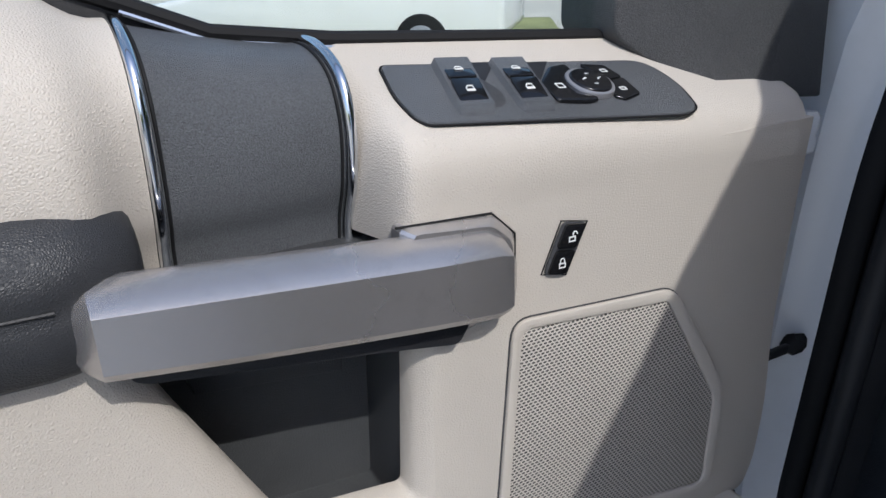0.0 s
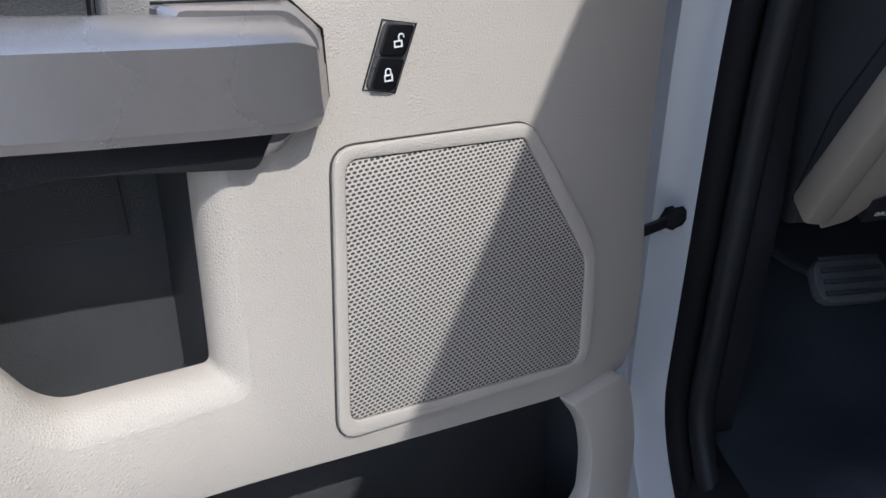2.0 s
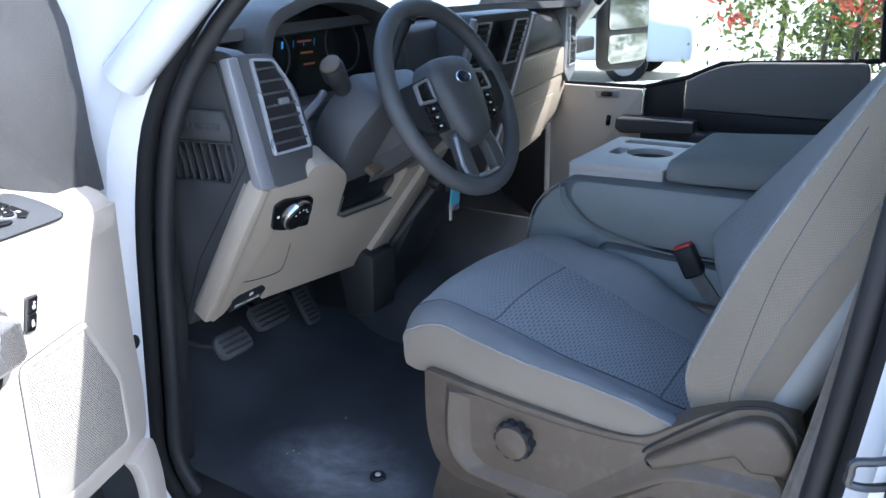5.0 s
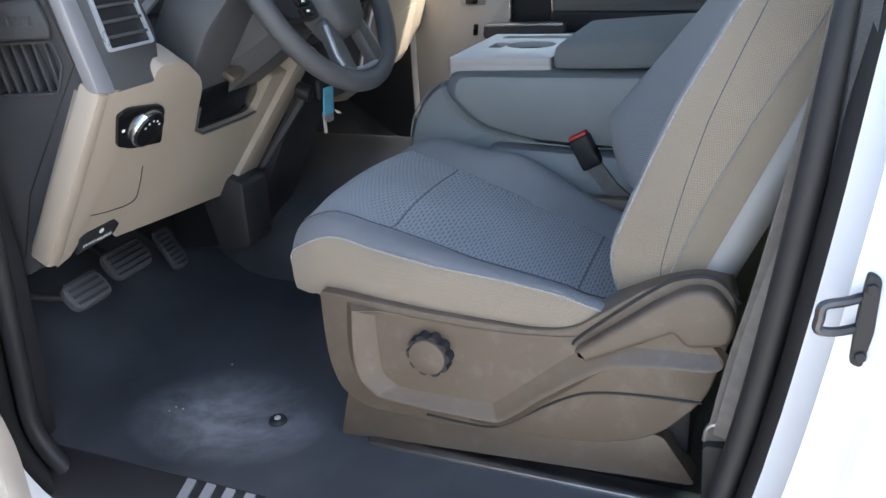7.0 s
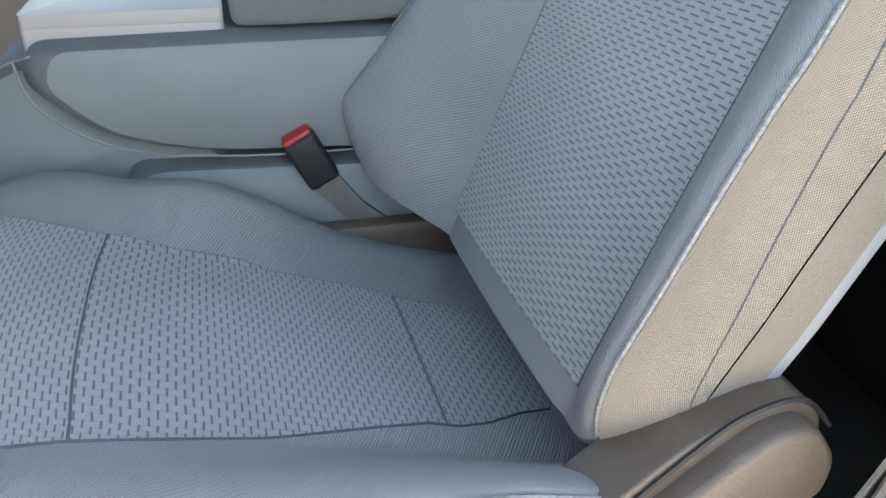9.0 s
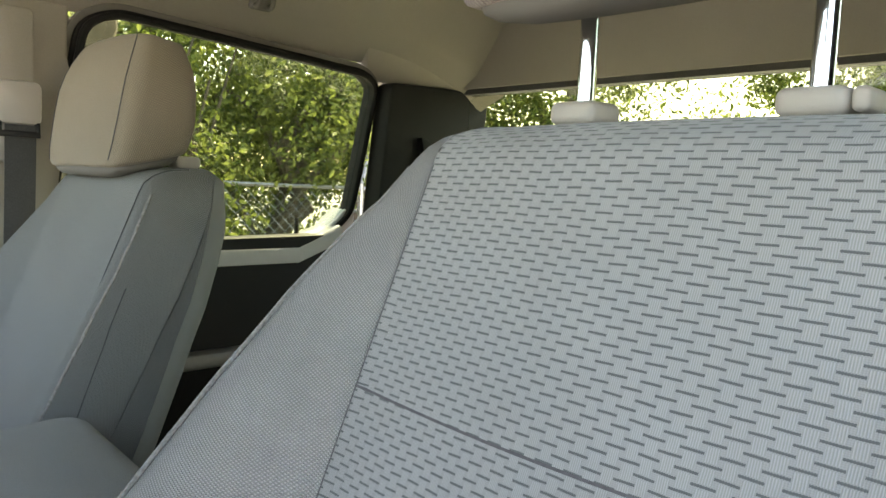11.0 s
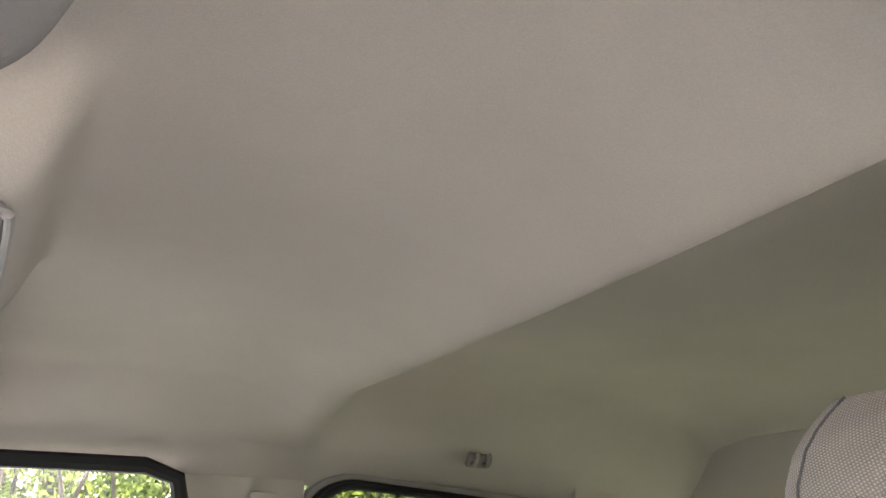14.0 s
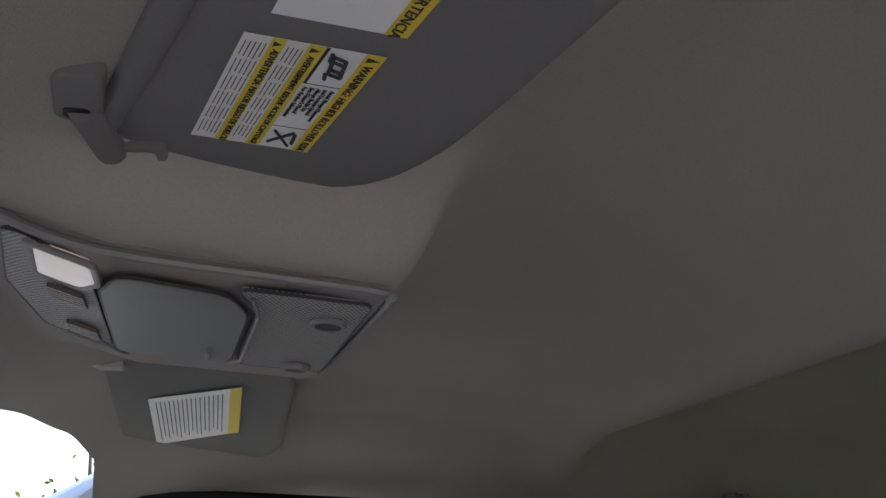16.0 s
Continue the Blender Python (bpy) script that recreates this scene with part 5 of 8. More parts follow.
part("check_stop", ck, "rubber", door, "black rubber check stop")
# shadow gaps round the switches and the speaker rim
part("panel_gap", tube([Vector((a, 0.0004, b)) for a, b in grown(LOCK, 0.0032)], 0.0007, 5, True), "rubber", door)
part("bezel_gap", tube([to_shelf(a, b, 0.0006) for a, b in grown(BEZ, 0.0012)], 0.0009, 5, True), "rubber", door)
part("rim_gap", tube([Vector((a, 0.0003, b)) for a, b in grown(SPK, 0.0006)], 0.0007, 5, True), "dark", door)


# ---- dashboard ----
dash = thing("dashboard", "charcoal and beige truck dashboard", "dashboard", pose(-0.040, 0.026, -0.004))


def on_panel(a, b, h):
    """The lower panel's plane: a across, b up, h out towards the seat."""
    return Vector((-0.36 - 0.63 * (1.22 - b) + h * 0.846, a, b - h * 0.533))


def on_vent(a, b, h):
    return Vector((-0.358 - 0.20 * (b - 1.23) + h * 0.98, a, b + h * 0.19))


LOW = rounded([(-0.838, 1.226), (-0.748, 1.222), (-0.7475, 1.236), (-0.737, 1.243), (-0.688, 1.241), (-0.632, 1.205), (-0.616, 1.182), (-0.6065, 1.138), (-0.594, 1.106), (-0.570, 1.0935), (-0.44, 1.090), (-0.409, 1.094), (-0.40, 1.16), (-0.31, 1.16), (-0.31, 0.905), (-0.345, 0.912), (-0.58, 0.939), (-0.727, 0.957), (-0.7265, 0.985), (-0.745, 0.999), (-0.806, 0.998), (-0.825, 0.965), (-0.850, 0.955)], [0.004, 0.0, 0.004, 0.008, 0.015, 0.02, 0.02, 0.03, 0.015, 0.01, 0.01, 0.01, 0.01, 0.01, 0.01, 0.005, 0.05, 0.004, 0.006, 0.006, 0.004, 0.005, 0.006], 4)
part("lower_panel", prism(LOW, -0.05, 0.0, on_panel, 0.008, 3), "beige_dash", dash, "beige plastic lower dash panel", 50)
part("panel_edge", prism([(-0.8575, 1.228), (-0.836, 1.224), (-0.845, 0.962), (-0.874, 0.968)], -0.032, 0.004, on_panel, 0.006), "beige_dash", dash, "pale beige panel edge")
part("panel_line", tube(spline([on_panel(a, b, 0.0004) for a, b in ((-0.7127, 1.0812), (-0.705, 1.0447), (-0.7085, 1.0175), (-0.7589, 1.0198), (-0.8056, 1.0292))], 24), 0.0009, 5), "black", dash)
# headlamp switch
part("lamp_bezel", prism(rounded([(-0.8102, 1.1885), (-0.7907, 1.195), (-0.7208, 1.1845), (-0.7076, 1.1748), (-0.690, 1.1165), (-0.7606, 1.1266), (-0.7928, 1.1386)], [0.006, 0.01, 0.01, 0.006, 0.006, 0.01, 0.006]), -0.001, 0.005, on_panel, 0.002), "gloss", dash, "gloss black headlamp switch plate")
kax = Vector((0.846, 0, -0.533))
part("lamp_ring", disc(on_panel(-0.743, 1.156, 0.008), kax, 0.0325, 0.031, 0.010, 36), "chrome", dash, "chrome ring of the headlamp knob")
part("lamp_knob", disc(on_panel(-0.743, 1.156, 0.0115), kax, 0.0285, 0.0275, 0.008, 36, 0.002), "gloss", dash, "black round headlamp knob")
for k in range(5):
    q = radians(-60 + 30 * k)
    part("mark", disc(on_panel(-0.743 + 0.017 * math.sin(q), 1.156 + 0.015 * math.cos(q), 0.0158), kax, 0.0017, 0.0017, 0.0008, 8, 0), "white_mark", dash)
part("mark", disc(on_panel(-0.791, 1.163, 0.0054), kax, 0.003, 0.003, 0.0008, 8, 0), "white_mark", dash)
# parking brake release
rel = thing_part("brake_release", dash)
part("recess", prism([(-0.8169, 0.9933), (-0.8063, 0.9978), (-0.7441, 0.9989), (-0.7285, 0.985), (-0.736, 0.970), (-0.812, 0.962)], -0.02, 0.0015, on_panel, 0.002), "black", rel, "black brake release handle")
mw = Matrix.Translation(on_panel(-0.805, 0.9725, 0.0022)) @ Matrix(((0, 0.533, 0.846), (1, 0, 0), (0, 0.846, -0.533))).to_4x4()
words("BRAKE RELEASE", 0.0088, mw, "white_mark", rel, "lettering", "white brake release lettering")
part("symbol", disc(on_panel(-0.770, 0.9895, 0.0020), kax, 0.0048, 0.0048, 0.001, 14, 0), "white_mark", rel)
# end cap facing the open door, with a slatted outlet and an embossed bar
CAP = rounded([(-0.66, 1.44), (-0.56, 1.452), (-0.405, 1.435), (-0.370, 1.245), (-0.390, 1.215), (-0.545, 1.04), (-0.598, 0.93), (-0.66, 0.93)], [0.01, 0.02, 0.02, 0.01, 0.01, 0.04, 0.01, 0.01], 4)
LOUV = rounded([(-0.592, 1.284), (-0.432, 1.290), (-0.424, 1.262), (-0.442, 1.225), (-0.588, 1.217)], 0.006, 3)
cap_to = lambda a, b, h: Vector((a, -0.839 - h, b))
part("end_cap", holed(CAP, [LOUV], -0.03, 0.0, cap_to, 0.003), "dash_dark", dash, "charcoal grained dash end cap")
part("cap_groove", tube([cap_to(a, b, 0.0006) for a, b in ((-0.600, 1.435), (-0.445, 1.420), (-0.402, 1.262), (-0.55, 1.07), (-0.60, 0.96))], 0.0014, 5), "black", dash)
part("outlet_box", prism(grown(LOUV, 0.002), -0.06, -0.028, cap_to), "black", dash)
for k in range(8):
    x0 = -0.580 + 0.0200 * k
    part("slat", prism([(x0, 1.218), (x0 + 0.0050, 1.218), (x0 - 0.0080, 1.290), (x0 - 0.013, 1.290)], -0.028, -0.002, lambda a, b, h: cap_to(a + 0.25 * h, b, h), 0.001), "dash_dark", dash)
part("outlet_rim", ring_prism(grown(LOUV, 0.004), LOUV, -0.001, 0.003, cap_to, 0.001), "dash_dark", dash)
part("emboss_bar", prism(rounded([(-0.594, 1.342), (-0.436, 1.347), (-0.424, 1.314), (-0.428, 1.296), (-0.592, 1.290)], 0.005), -0.001, 0.009, cap_to, 0.004), "dash_dark", dash, "charcoal embossed bar")
for k in range(9):
    x0 = -0.578 + 0.0155 * k
    part("emboss_mark", prism([(x0, 1.313), (x0 + 0.0098, 1.3135), (x0 + 0.0098, 1.326), (x0, 1.3255)], 0.0088, 0.0102, cap_to, 0.0006), "dash_dark", dash)
# silver edge, outlet block
part("silver_edge", prism([(-0.862, 1.430), (-0.840, 1.430), (-0.827, 1.24), (-0.827, 1.222), (-0.857, 1.228)], -0.016, 0.004, on_vent, 0.0025), "silver", dash, "satin silver dash edge")
part("vent_block", prism(rounded([(-0.836, 1.435), (-0.765, 1.43), (-0.727, 1.37), (-0.712, 1.285), (-0.728, 1.24), (-0.744, 1.222), (-0.826, 1.222)], 0.010), -0.10, 0.0, on_vent, 0.006), "dash_dark", dash, "charcoal air vent housing")


def vent(poly, to, rows, parent, tab=True):
    inner = grown(poly, -0.0042)
    part("vent_rim", ring_prism(poly, inner, -0.002, 0.006, to, 0.0015), "bright_trim", parent, "bright air vent rim")
    part("vent_dark", prism(inner, 0.0, 0.001, to), "black", parent)
    zs = [p[1] for p in inner]
    z0, z1 = min(zs), max(zs)
    for k in range(rows):
        z = z0 + (z1 - z0) * (k + 0.7) / (rows + 0.4)
        ys = []
        n = len(inner)
        for i in range(n):
            (a, b), (c, d) = inner[i], inner[(i + 1) % n]
            if (b - z) * (d - z) < 0:
                ys.append(a + (c - a) * (z - b) / (d - b))
        if len(ys) >= 2:
            part("vent_slat", prism([(min(ys), z - 0.002), (max(ys), z - 0.002), (max(ys), z + 0.002), (min(ys), z + 0.002)], 0.001, 0.006, to, 0.0008), "dark", parent)
    if tab:
        cy, cz = sum(p[0] for p in inner) / len(inner), (z0 + z1) / 2 + 0.005
        part("vent_tab", prism(rounded([(cy - 0.011, cz - 0.005), (cy + 0.011, cz - 0.005), (cy + 0.011, cz + 0.005), (cy - 0.011, cz + 0.005)], 0.003), 0.003, 0.010, to, 0.002), "silver", parent)


vent(rounded([(-0.816, 1.426), (-0.768, 1.421), (-0.745, 1.385), (-0.7345, 1.349), (-0.7261, 1.273), (-0.8124, 1.2728)], 0.006, 3), on_vent, 7, dash)
# top pad and instrument hood
top_path = lambda s, t: Vector((-1.02 + 0.50 * s - 0.02 * math.sin(math.pi * t), -0.85 + 1.69 * t, 1.335 + 0.125 * s ** 0.8 + 0.012 * math.sin(math.pi * t)))
part("top_pad", grid(top_path, 16, 24, thick=0.02), "dash_dark", dash, "dark soft dash top")
part("fascia", prism([(-0.54, 1.45), (-0.47, 1.44), (-0.455, 1.28), (-0.56, 1.20), (-0.95, 1.20), (-0.95, 1.36)], -0.29, 0.80, lambda a, b, h: Vector((a - 0.19 * max(0.0, h - 0.16) * (1 if a > -0.7 else 0), h, b)), 0.015), "dash_dark", dash, "charcoal dash fascia")
part("fascia", prism([(-0.50, 1.305), (-0.46, 1.30), (-0.455, 1.26), (-0.56, 1.18), (-0.95, 1.18), (-0.95, 1.305)], -0.73, -0.29, XZ(), 0.012), "dash_dark", dash, "charcoal fascia under the dials")
HOOD = rounded([(-0.71, 1.30), (-0.725, 1.40), (-0.69, 1.485), (-0.55, 1.525), (-0.42, 1.515), (-0.30, 1.47), (-0.285, 1.30)], [0.03, 0.05, 0.06, 0.08, 0.08, 0.05, 0.03], 5)
hood_to = lambda a, b, h: Vector((h + 0.10 * (1.40 - b), a, b))
part("cluster_hood", ring_prism(HOOD, grown(HOOD, -0.022), -0.66, -0.465, hood_to, 0.006), "dash_dark", dash, "dark soft instrument hood")
cl = thing_part("instrument_cluster", dash)
part("face", prism(grown(HOOD, -0.02), -0.565, -0.555, hood_to), "screen", cl, "dark instrument face")
for cy in (-0.615, -0.40):
    part("dial", ring_prism([(cy + 0.055 * math.cos(q), 1.41 + 0.055 * math.sin(q)) for q in (k * math.pi / 16 for k in range(32))], [(cy + 0.052 * math.cos(q), 1.41 + 0.052 * math.sin(q)) for q in (k * math.pi / 16 for k in range(32))], -0.556, -0.552, hood_to), "dark", cl)
for k in range(7):
    part("dial_tick", prism([(-0.67 + 0.03 * k, 1.417), (-0.667 + 0.03 * k, 1.417), (-0.663 + 0.03 * k, 1.430), (-0.667 + 0.03 * k, 1.430)], -0.554, -0.5525, hood_to), "lit_blue", cl)
part("display", prism([(-0.56, 1.37), (-0.46, 1.37), (-0.46, 1.44), (-0.56, 1.44)], -0.554, -0.5525, hood_to), "gloss", cl)
for k in range(3):
    part("display_bar", prism([(-0.535 + 0.004 * k, 1.425 - 0.022 * k), (-0.495, 1.425 - 0.022 * k), (-0.495, 1.429 - 0.022 * k), (-0.535 + 0.004 * k, 1.429 - 0.022 * k)], -0.5525, -0.552, hood_to), "lit_red", cl)
# steering column shroud, stalks, key
col0, col1 = Vector((-0.50, -0.475, 1.205)), Vector((-0.305, -0.46, 1.295))
ax = (col1 - col0).normalized()
sx = Vector((0, 1, 0))
ux = ax.cross(sx).normalized() * -1
if ux.z < 0:
    ux = -ux


def col_ring(t, w, h0, h1):
    c = col0.lerp(col1, t)
    return [c + sx * a * w + ux * (b * (h1 if b > 0 else h0)) for a, b in ((-1, -0.6), (-0.6, -1), (0.6, -1), (1, -0.6), (1, 0.5), (0.6, 1), (-0.6, 1), (-1, 0.5))]


shroud = loft([col_ring(-0.1, 0.085, 0.09, 0.075), col_ring(0.3, 0.08, 0.082, 0.065), col_ring(0.8, 0.07, 0.068, 0.055), col_ring(1.0, 0.06, 0.055, 0.045)])
bevel(shroud, 0.008, 3, 20)
part("column_shroud", shroud, "dash_dark", dash, "charcoal steering column shroud", 40)
part("column_cover", prism(rounded([(-0.64, 1.27), (-0.60, 1.33), (-0.40, 1.32), (-0.35, 1.20), (-0.43, 1.145), (-0.60, 1.12), (-0.64, 1.20)], 0.02), -0.10, -0.01, lambda a, b, h: on_panel(a, b, h), 0.012), "dash_dark", dash, "charcoal knee panel round the column")
part("cubby", prism(rounded([(-0.602, 1.172), (-0.45, 1.178), (-0.415, 1.13), (-0.425, 1.095), (-0.568, 1.097), (-0.592, 1.11)], 0.010), -0.014, -0.008, on_panel, 0.002), "gloss", dash, "dark open cubby")
part("cubby_lip", tube([on_panel(a, b, 0.0) for a, b in ((-0.606, 1.150), (-0.595, 1.108), (-0.570, 1.095), (-0.44, 1.0915), (-0.41, 1.095))], 0.0028, 6), "dash_dark", dash)
part("tilt_lever", prism(rounded([(-0.560, 1.196), (-0.530, 1.203), (-0.527, 1.192), (-0.557, 1.185)], 0.004), -0.01, 0.014, on_panel, 0.003), "grey_plastic", dash, "grey tilt lever")
stalk = thing_part("indicator_stalk", dash)
part("arm", tube(spline([(-0.395, -0.565, 1.315), (-0.385, -0.60, 1.345), (-0.375, -0.635, 1.378)], 8), [0.012 + 0.001 * k for k in range(9)], 12), "black", stalk, "black indicator stalk")
part("twist_cap", tube([(-0.374, -0.638, 1.380), (-0.368, -0.655, 1.398), (-0.366, -0.659, 1.402)], [0.0215, 0.0215, 0.019], 20), "black", stalk)
part("end_face", disc((-0.365, -0.661, 1.404), (0.12, -0.7, 0.65), 0.0185, 0.018, 0.004, 20), "grey_plastic", stalk, "grey stalk end")
shifter = thing_part("gear_lever", dash)
part("arm", tube([(-0.42, -0.44, 1.33), (-0.41, -0.40, 1.42), (-0.40, -0.37, 1.47)], 0.011, 10), "black", shifter, "black column gear lever")
part("grip", tube([(-0.402, -0.375, 1.46), (-0.395, -0.345, 1.50), (-0.39, -0.325, 1.525)], [0.015, 0.018, 0.014], 12), "dark_soft", shifter)
part("cluster_lower", tube([hood_to(a, b, -0.462) for a, b in ((-0.72, 1.36), (-0.705, 1.315), (-0.66, 1.295), (-0.60, 1.325), (-0.58, 1.34))], 0.008, 8), "silver", dash)
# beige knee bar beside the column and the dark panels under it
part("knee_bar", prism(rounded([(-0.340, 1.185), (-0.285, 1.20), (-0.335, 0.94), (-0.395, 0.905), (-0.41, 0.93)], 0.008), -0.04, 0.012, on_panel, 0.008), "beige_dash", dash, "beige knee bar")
part("under_column", prism([(-0.62, 1.0), (-0.49, 0.95), (-0.495, 0.81), (-0.575, 0.785)], -0.42, -0.33, XZ(), 0.012), "black", dash, "black under-column panel")
part("tunnel_side", prism([(-0.38, 1.20), (-0.44, 1.04), (-0.60, 0.75), (-0.80, 0.72), (-0.80, 1.20)], -0.30, -0.14, XZ(), 0.015), "black", dash, "black panel under the centre stack")
for k in range(4):
    part("lower_trim_bar", tube([(-0.40 - 0.03 * k, -0.30 + 0.035 * k, 1.10 - 0.02 * k), (-0.52 - 0.03 * k, -0.305 + 0.035 * k, 0.95 - 0.03 * k), (-0.60 - 0.03 * k, -0.305 + 0.035 * k, 0.86 - 0.02 * k)], 0.009, 6), "dash_dark", dash)
part("ignition", disc((-0.395, -0.30, 1.11), (0.9, 0.1, -0.3), 0.017, 0.016, 0.03, 20), "black", dash)
# centre stack
part("centre_panel", prism(rounded([(-0.15, 1.46), (0.15, 1.46), (0.13, 1.02), (-0.13, 1.02)], 0.02), -0.10, 0.0, lambda a, b, h: Vector((-0.40 - 0.30 * (1.40 - b) + h, a, b)), 0.012), "dash_dark", dash, "charcoal centre stack")
stack_to = lambda a, b, h: Vector((-0.40 - 0.30 * (1.40 - b) + h, a, b))
for sg in (-1, 1):
    part("stack_edge", tube([stack_to(sg * 0.150, 1.45, 0.004), stack_to(sg * 0.145, 1.25, 0.006), stack_to(sg * 0.13, 1.03, 0.004)], 0.008, 8), "silver", dash)
    vent(rounded([(sg * 0.095 - 0.035, 1.44), (sg * 0.095 + 0.035, 1.44), (sg * 0.09 + 0.035, 1.33), (sg * 0.09 - 0.035, 1.33)], 0.005, 2), stack_to, 6, dash, False)
part("radio_screen", prism(rounded([(-0.045, 1.44), (0.045, 1.44), (0.045, 1.34), (-0.045, 1.34)], 0.004), 0.0, 0.006, stack_to, 0.002), "screen", dash, "dark radio screen")
for r in range(3):
    for c in range(6):
        part("stack_button", prism(rounded([(-0.105 + 0.036 * c, 1.29 - 0.045 * r), (-0.077 + 0.036 * c, 1.29 - 0.045 * r), (-0.077 + 0.036 * c, 1.27 - 0.045 * r), (-0.105 + 0.036 * c, 1.27 - 0.045 * r)], 0.003, 2), 0.0, 0.006, stack_to, 0.0015), "gloss", dash)
# passenger side
PSX = lambda a, b, h: Vector((a - 0.19 * max(0.0, h - 0.16), h, b))
part("passenger_pad", prism([(-0.56, 1.452), (-0.475, 1.435), (-0.44, 1.37), (-0.45, 1.325), (-0.60, 1.31)], 0.16, 0.70, PSX, 0.015), "dash_dark", dash, "dark soft passenger dash pad")
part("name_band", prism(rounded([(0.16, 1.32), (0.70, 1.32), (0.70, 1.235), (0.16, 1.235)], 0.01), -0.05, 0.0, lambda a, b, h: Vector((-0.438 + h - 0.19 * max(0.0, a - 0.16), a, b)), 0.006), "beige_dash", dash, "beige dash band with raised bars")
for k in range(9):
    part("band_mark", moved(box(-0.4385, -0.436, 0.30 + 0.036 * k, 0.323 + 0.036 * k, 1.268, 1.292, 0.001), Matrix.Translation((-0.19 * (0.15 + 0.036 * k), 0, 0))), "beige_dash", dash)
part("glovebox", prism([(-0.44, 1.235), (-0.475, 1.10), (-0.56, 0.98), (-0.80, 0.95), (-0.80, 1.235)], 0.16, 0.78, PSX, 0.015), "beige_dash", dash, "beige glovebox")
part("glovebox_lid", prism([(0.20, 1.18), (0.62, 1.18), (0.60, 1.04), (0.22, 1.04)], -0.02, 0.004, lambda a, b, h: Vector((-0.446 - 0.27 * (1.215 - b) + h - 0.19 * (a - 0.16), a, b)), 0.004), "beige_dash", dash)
part("passenger_vent_block", prism(rounded([(0.70, 1.45), (0.78, 1.43), (0.785, 1.24), (0.73, 1.20), (0.69, 1.24)], 0.012), -0.08, 0.0, lambda a, b, h: Vector((-0.535 + h, a, b)), 0.006), "silver", dash, "silver vent surround")
vent(rounded([(0.715, 1.42), (0.765, 1.41), (0.768, 1.26), (0.715, 1.255)], 0.006, 2), lambda a, b, h: Vector((-0.534 + h, a, b)), 6, dash)

# ---- key with a tag, hanging at the column ----
key = thing("ignition_key", "key with a blue tag hanging in the ignition", "key")
part("key_head", box(-0.385, -0.375, -0.315, -0.285, 1.10, 1.135, 0.004), "black", key, "black key head")
part("tag", prism(rounded([(-0.312, 1.122), (-0.278, 1.122), (-0.276, 1.068), (-0.314, 1.068)], 0.003), 0.0, 0.004, lambda a, b, h: Vector((-0.372 + h + 0.1 * (b - 1.1), a, b)), 0.001), "blue_tag", key, "pale blue key tag")
part("second_key", box(-0.385, -0.381, -0.300, -0.292, 1.03, 1.072, 0.001), "roof_plastic", key, "pale brass key blade")
part("ring", tube([(-0.378, -0.293 + 0.012 * math.cos(q), 1.065 + 0.012 * math.sin(q)) for q in (k * math.pi / 8 for k in range(16))], 0.0012, 5, True), "steel", key)
part("fob", box(-0.39, -0.38, -0.282, -0.262, 1.048, 1.068, 0.003), "silver", key)

# ---- steering wheel: x down the wheel, y to the passenger, z towards the driver ----
wheel = thing("steering_wheel", "black leather steering wheel with grey spokes", "steering wheel", Matrix.Translation((-0.282, -0.447, 1.325)) @ Matrix.Rotation(radians(63), 4, "Y"))
W2 = lambda a, b, h: Vector((b, a, h))
part("rim", tube([(0.177 * math.cos(q), 0.177 * math.sin(q), 0.006) for q in (2 * math.pi * k / 72 for k in range(72))], 0.0165, 14, True), "dash_dark", wheel, "black leather rim")
HUB = rounded([(-0.070, -0.045), (-0.04, -0.072), (0.04, -0.072), (0.070, -0.045), (0.062, 0.035), (0.038, 0.094), (0.0, 0.102), (-0.038, 0.094), (-0.062, 0.035)], 0.02, 4)
hub = loft([[W2(a * k, b * k, h) for a, b in HUB] for k, h in ((1.0, -0.02), (1.0, 0.012), (0.97, 0.024), (0.90, 0.034), (0.75, 0.040), (0.4, 0.043))])
part("airbag_pad", hub, "dash_dark", wheel, "charcoal airbag pad", 60)
part("hub_back", disc((0, 0, -0.035), (0, 0, 1), 0.055, 0.075, 0.05), "black", wheel)
badge = thing_part("badge", wheel)
part("badge_field", loft([[W2(0.022 * k * math.cos(q), -0.022 + 0.0115 * k * math.sin(q), h) for q in (2 * math.pi * j / 24 for j in range(24))] for k, h in ((1, 0.038), (1, 0.0445), (0.8, 0.0455))]), material("deep_blue_enamel", (0.012, 0.02, 0.05), 0.25, var=0.05), badge, "plain deep blue oval badge")
part("badge_rim", tube([W2(0.0225 * math.cos(q), -0.022 + 0.012 * math.sin(q), 0.0445) for q in (2 * math.pi * j / 28 for j in range(28))], 0.0014, 6, True), "chrome", badge)
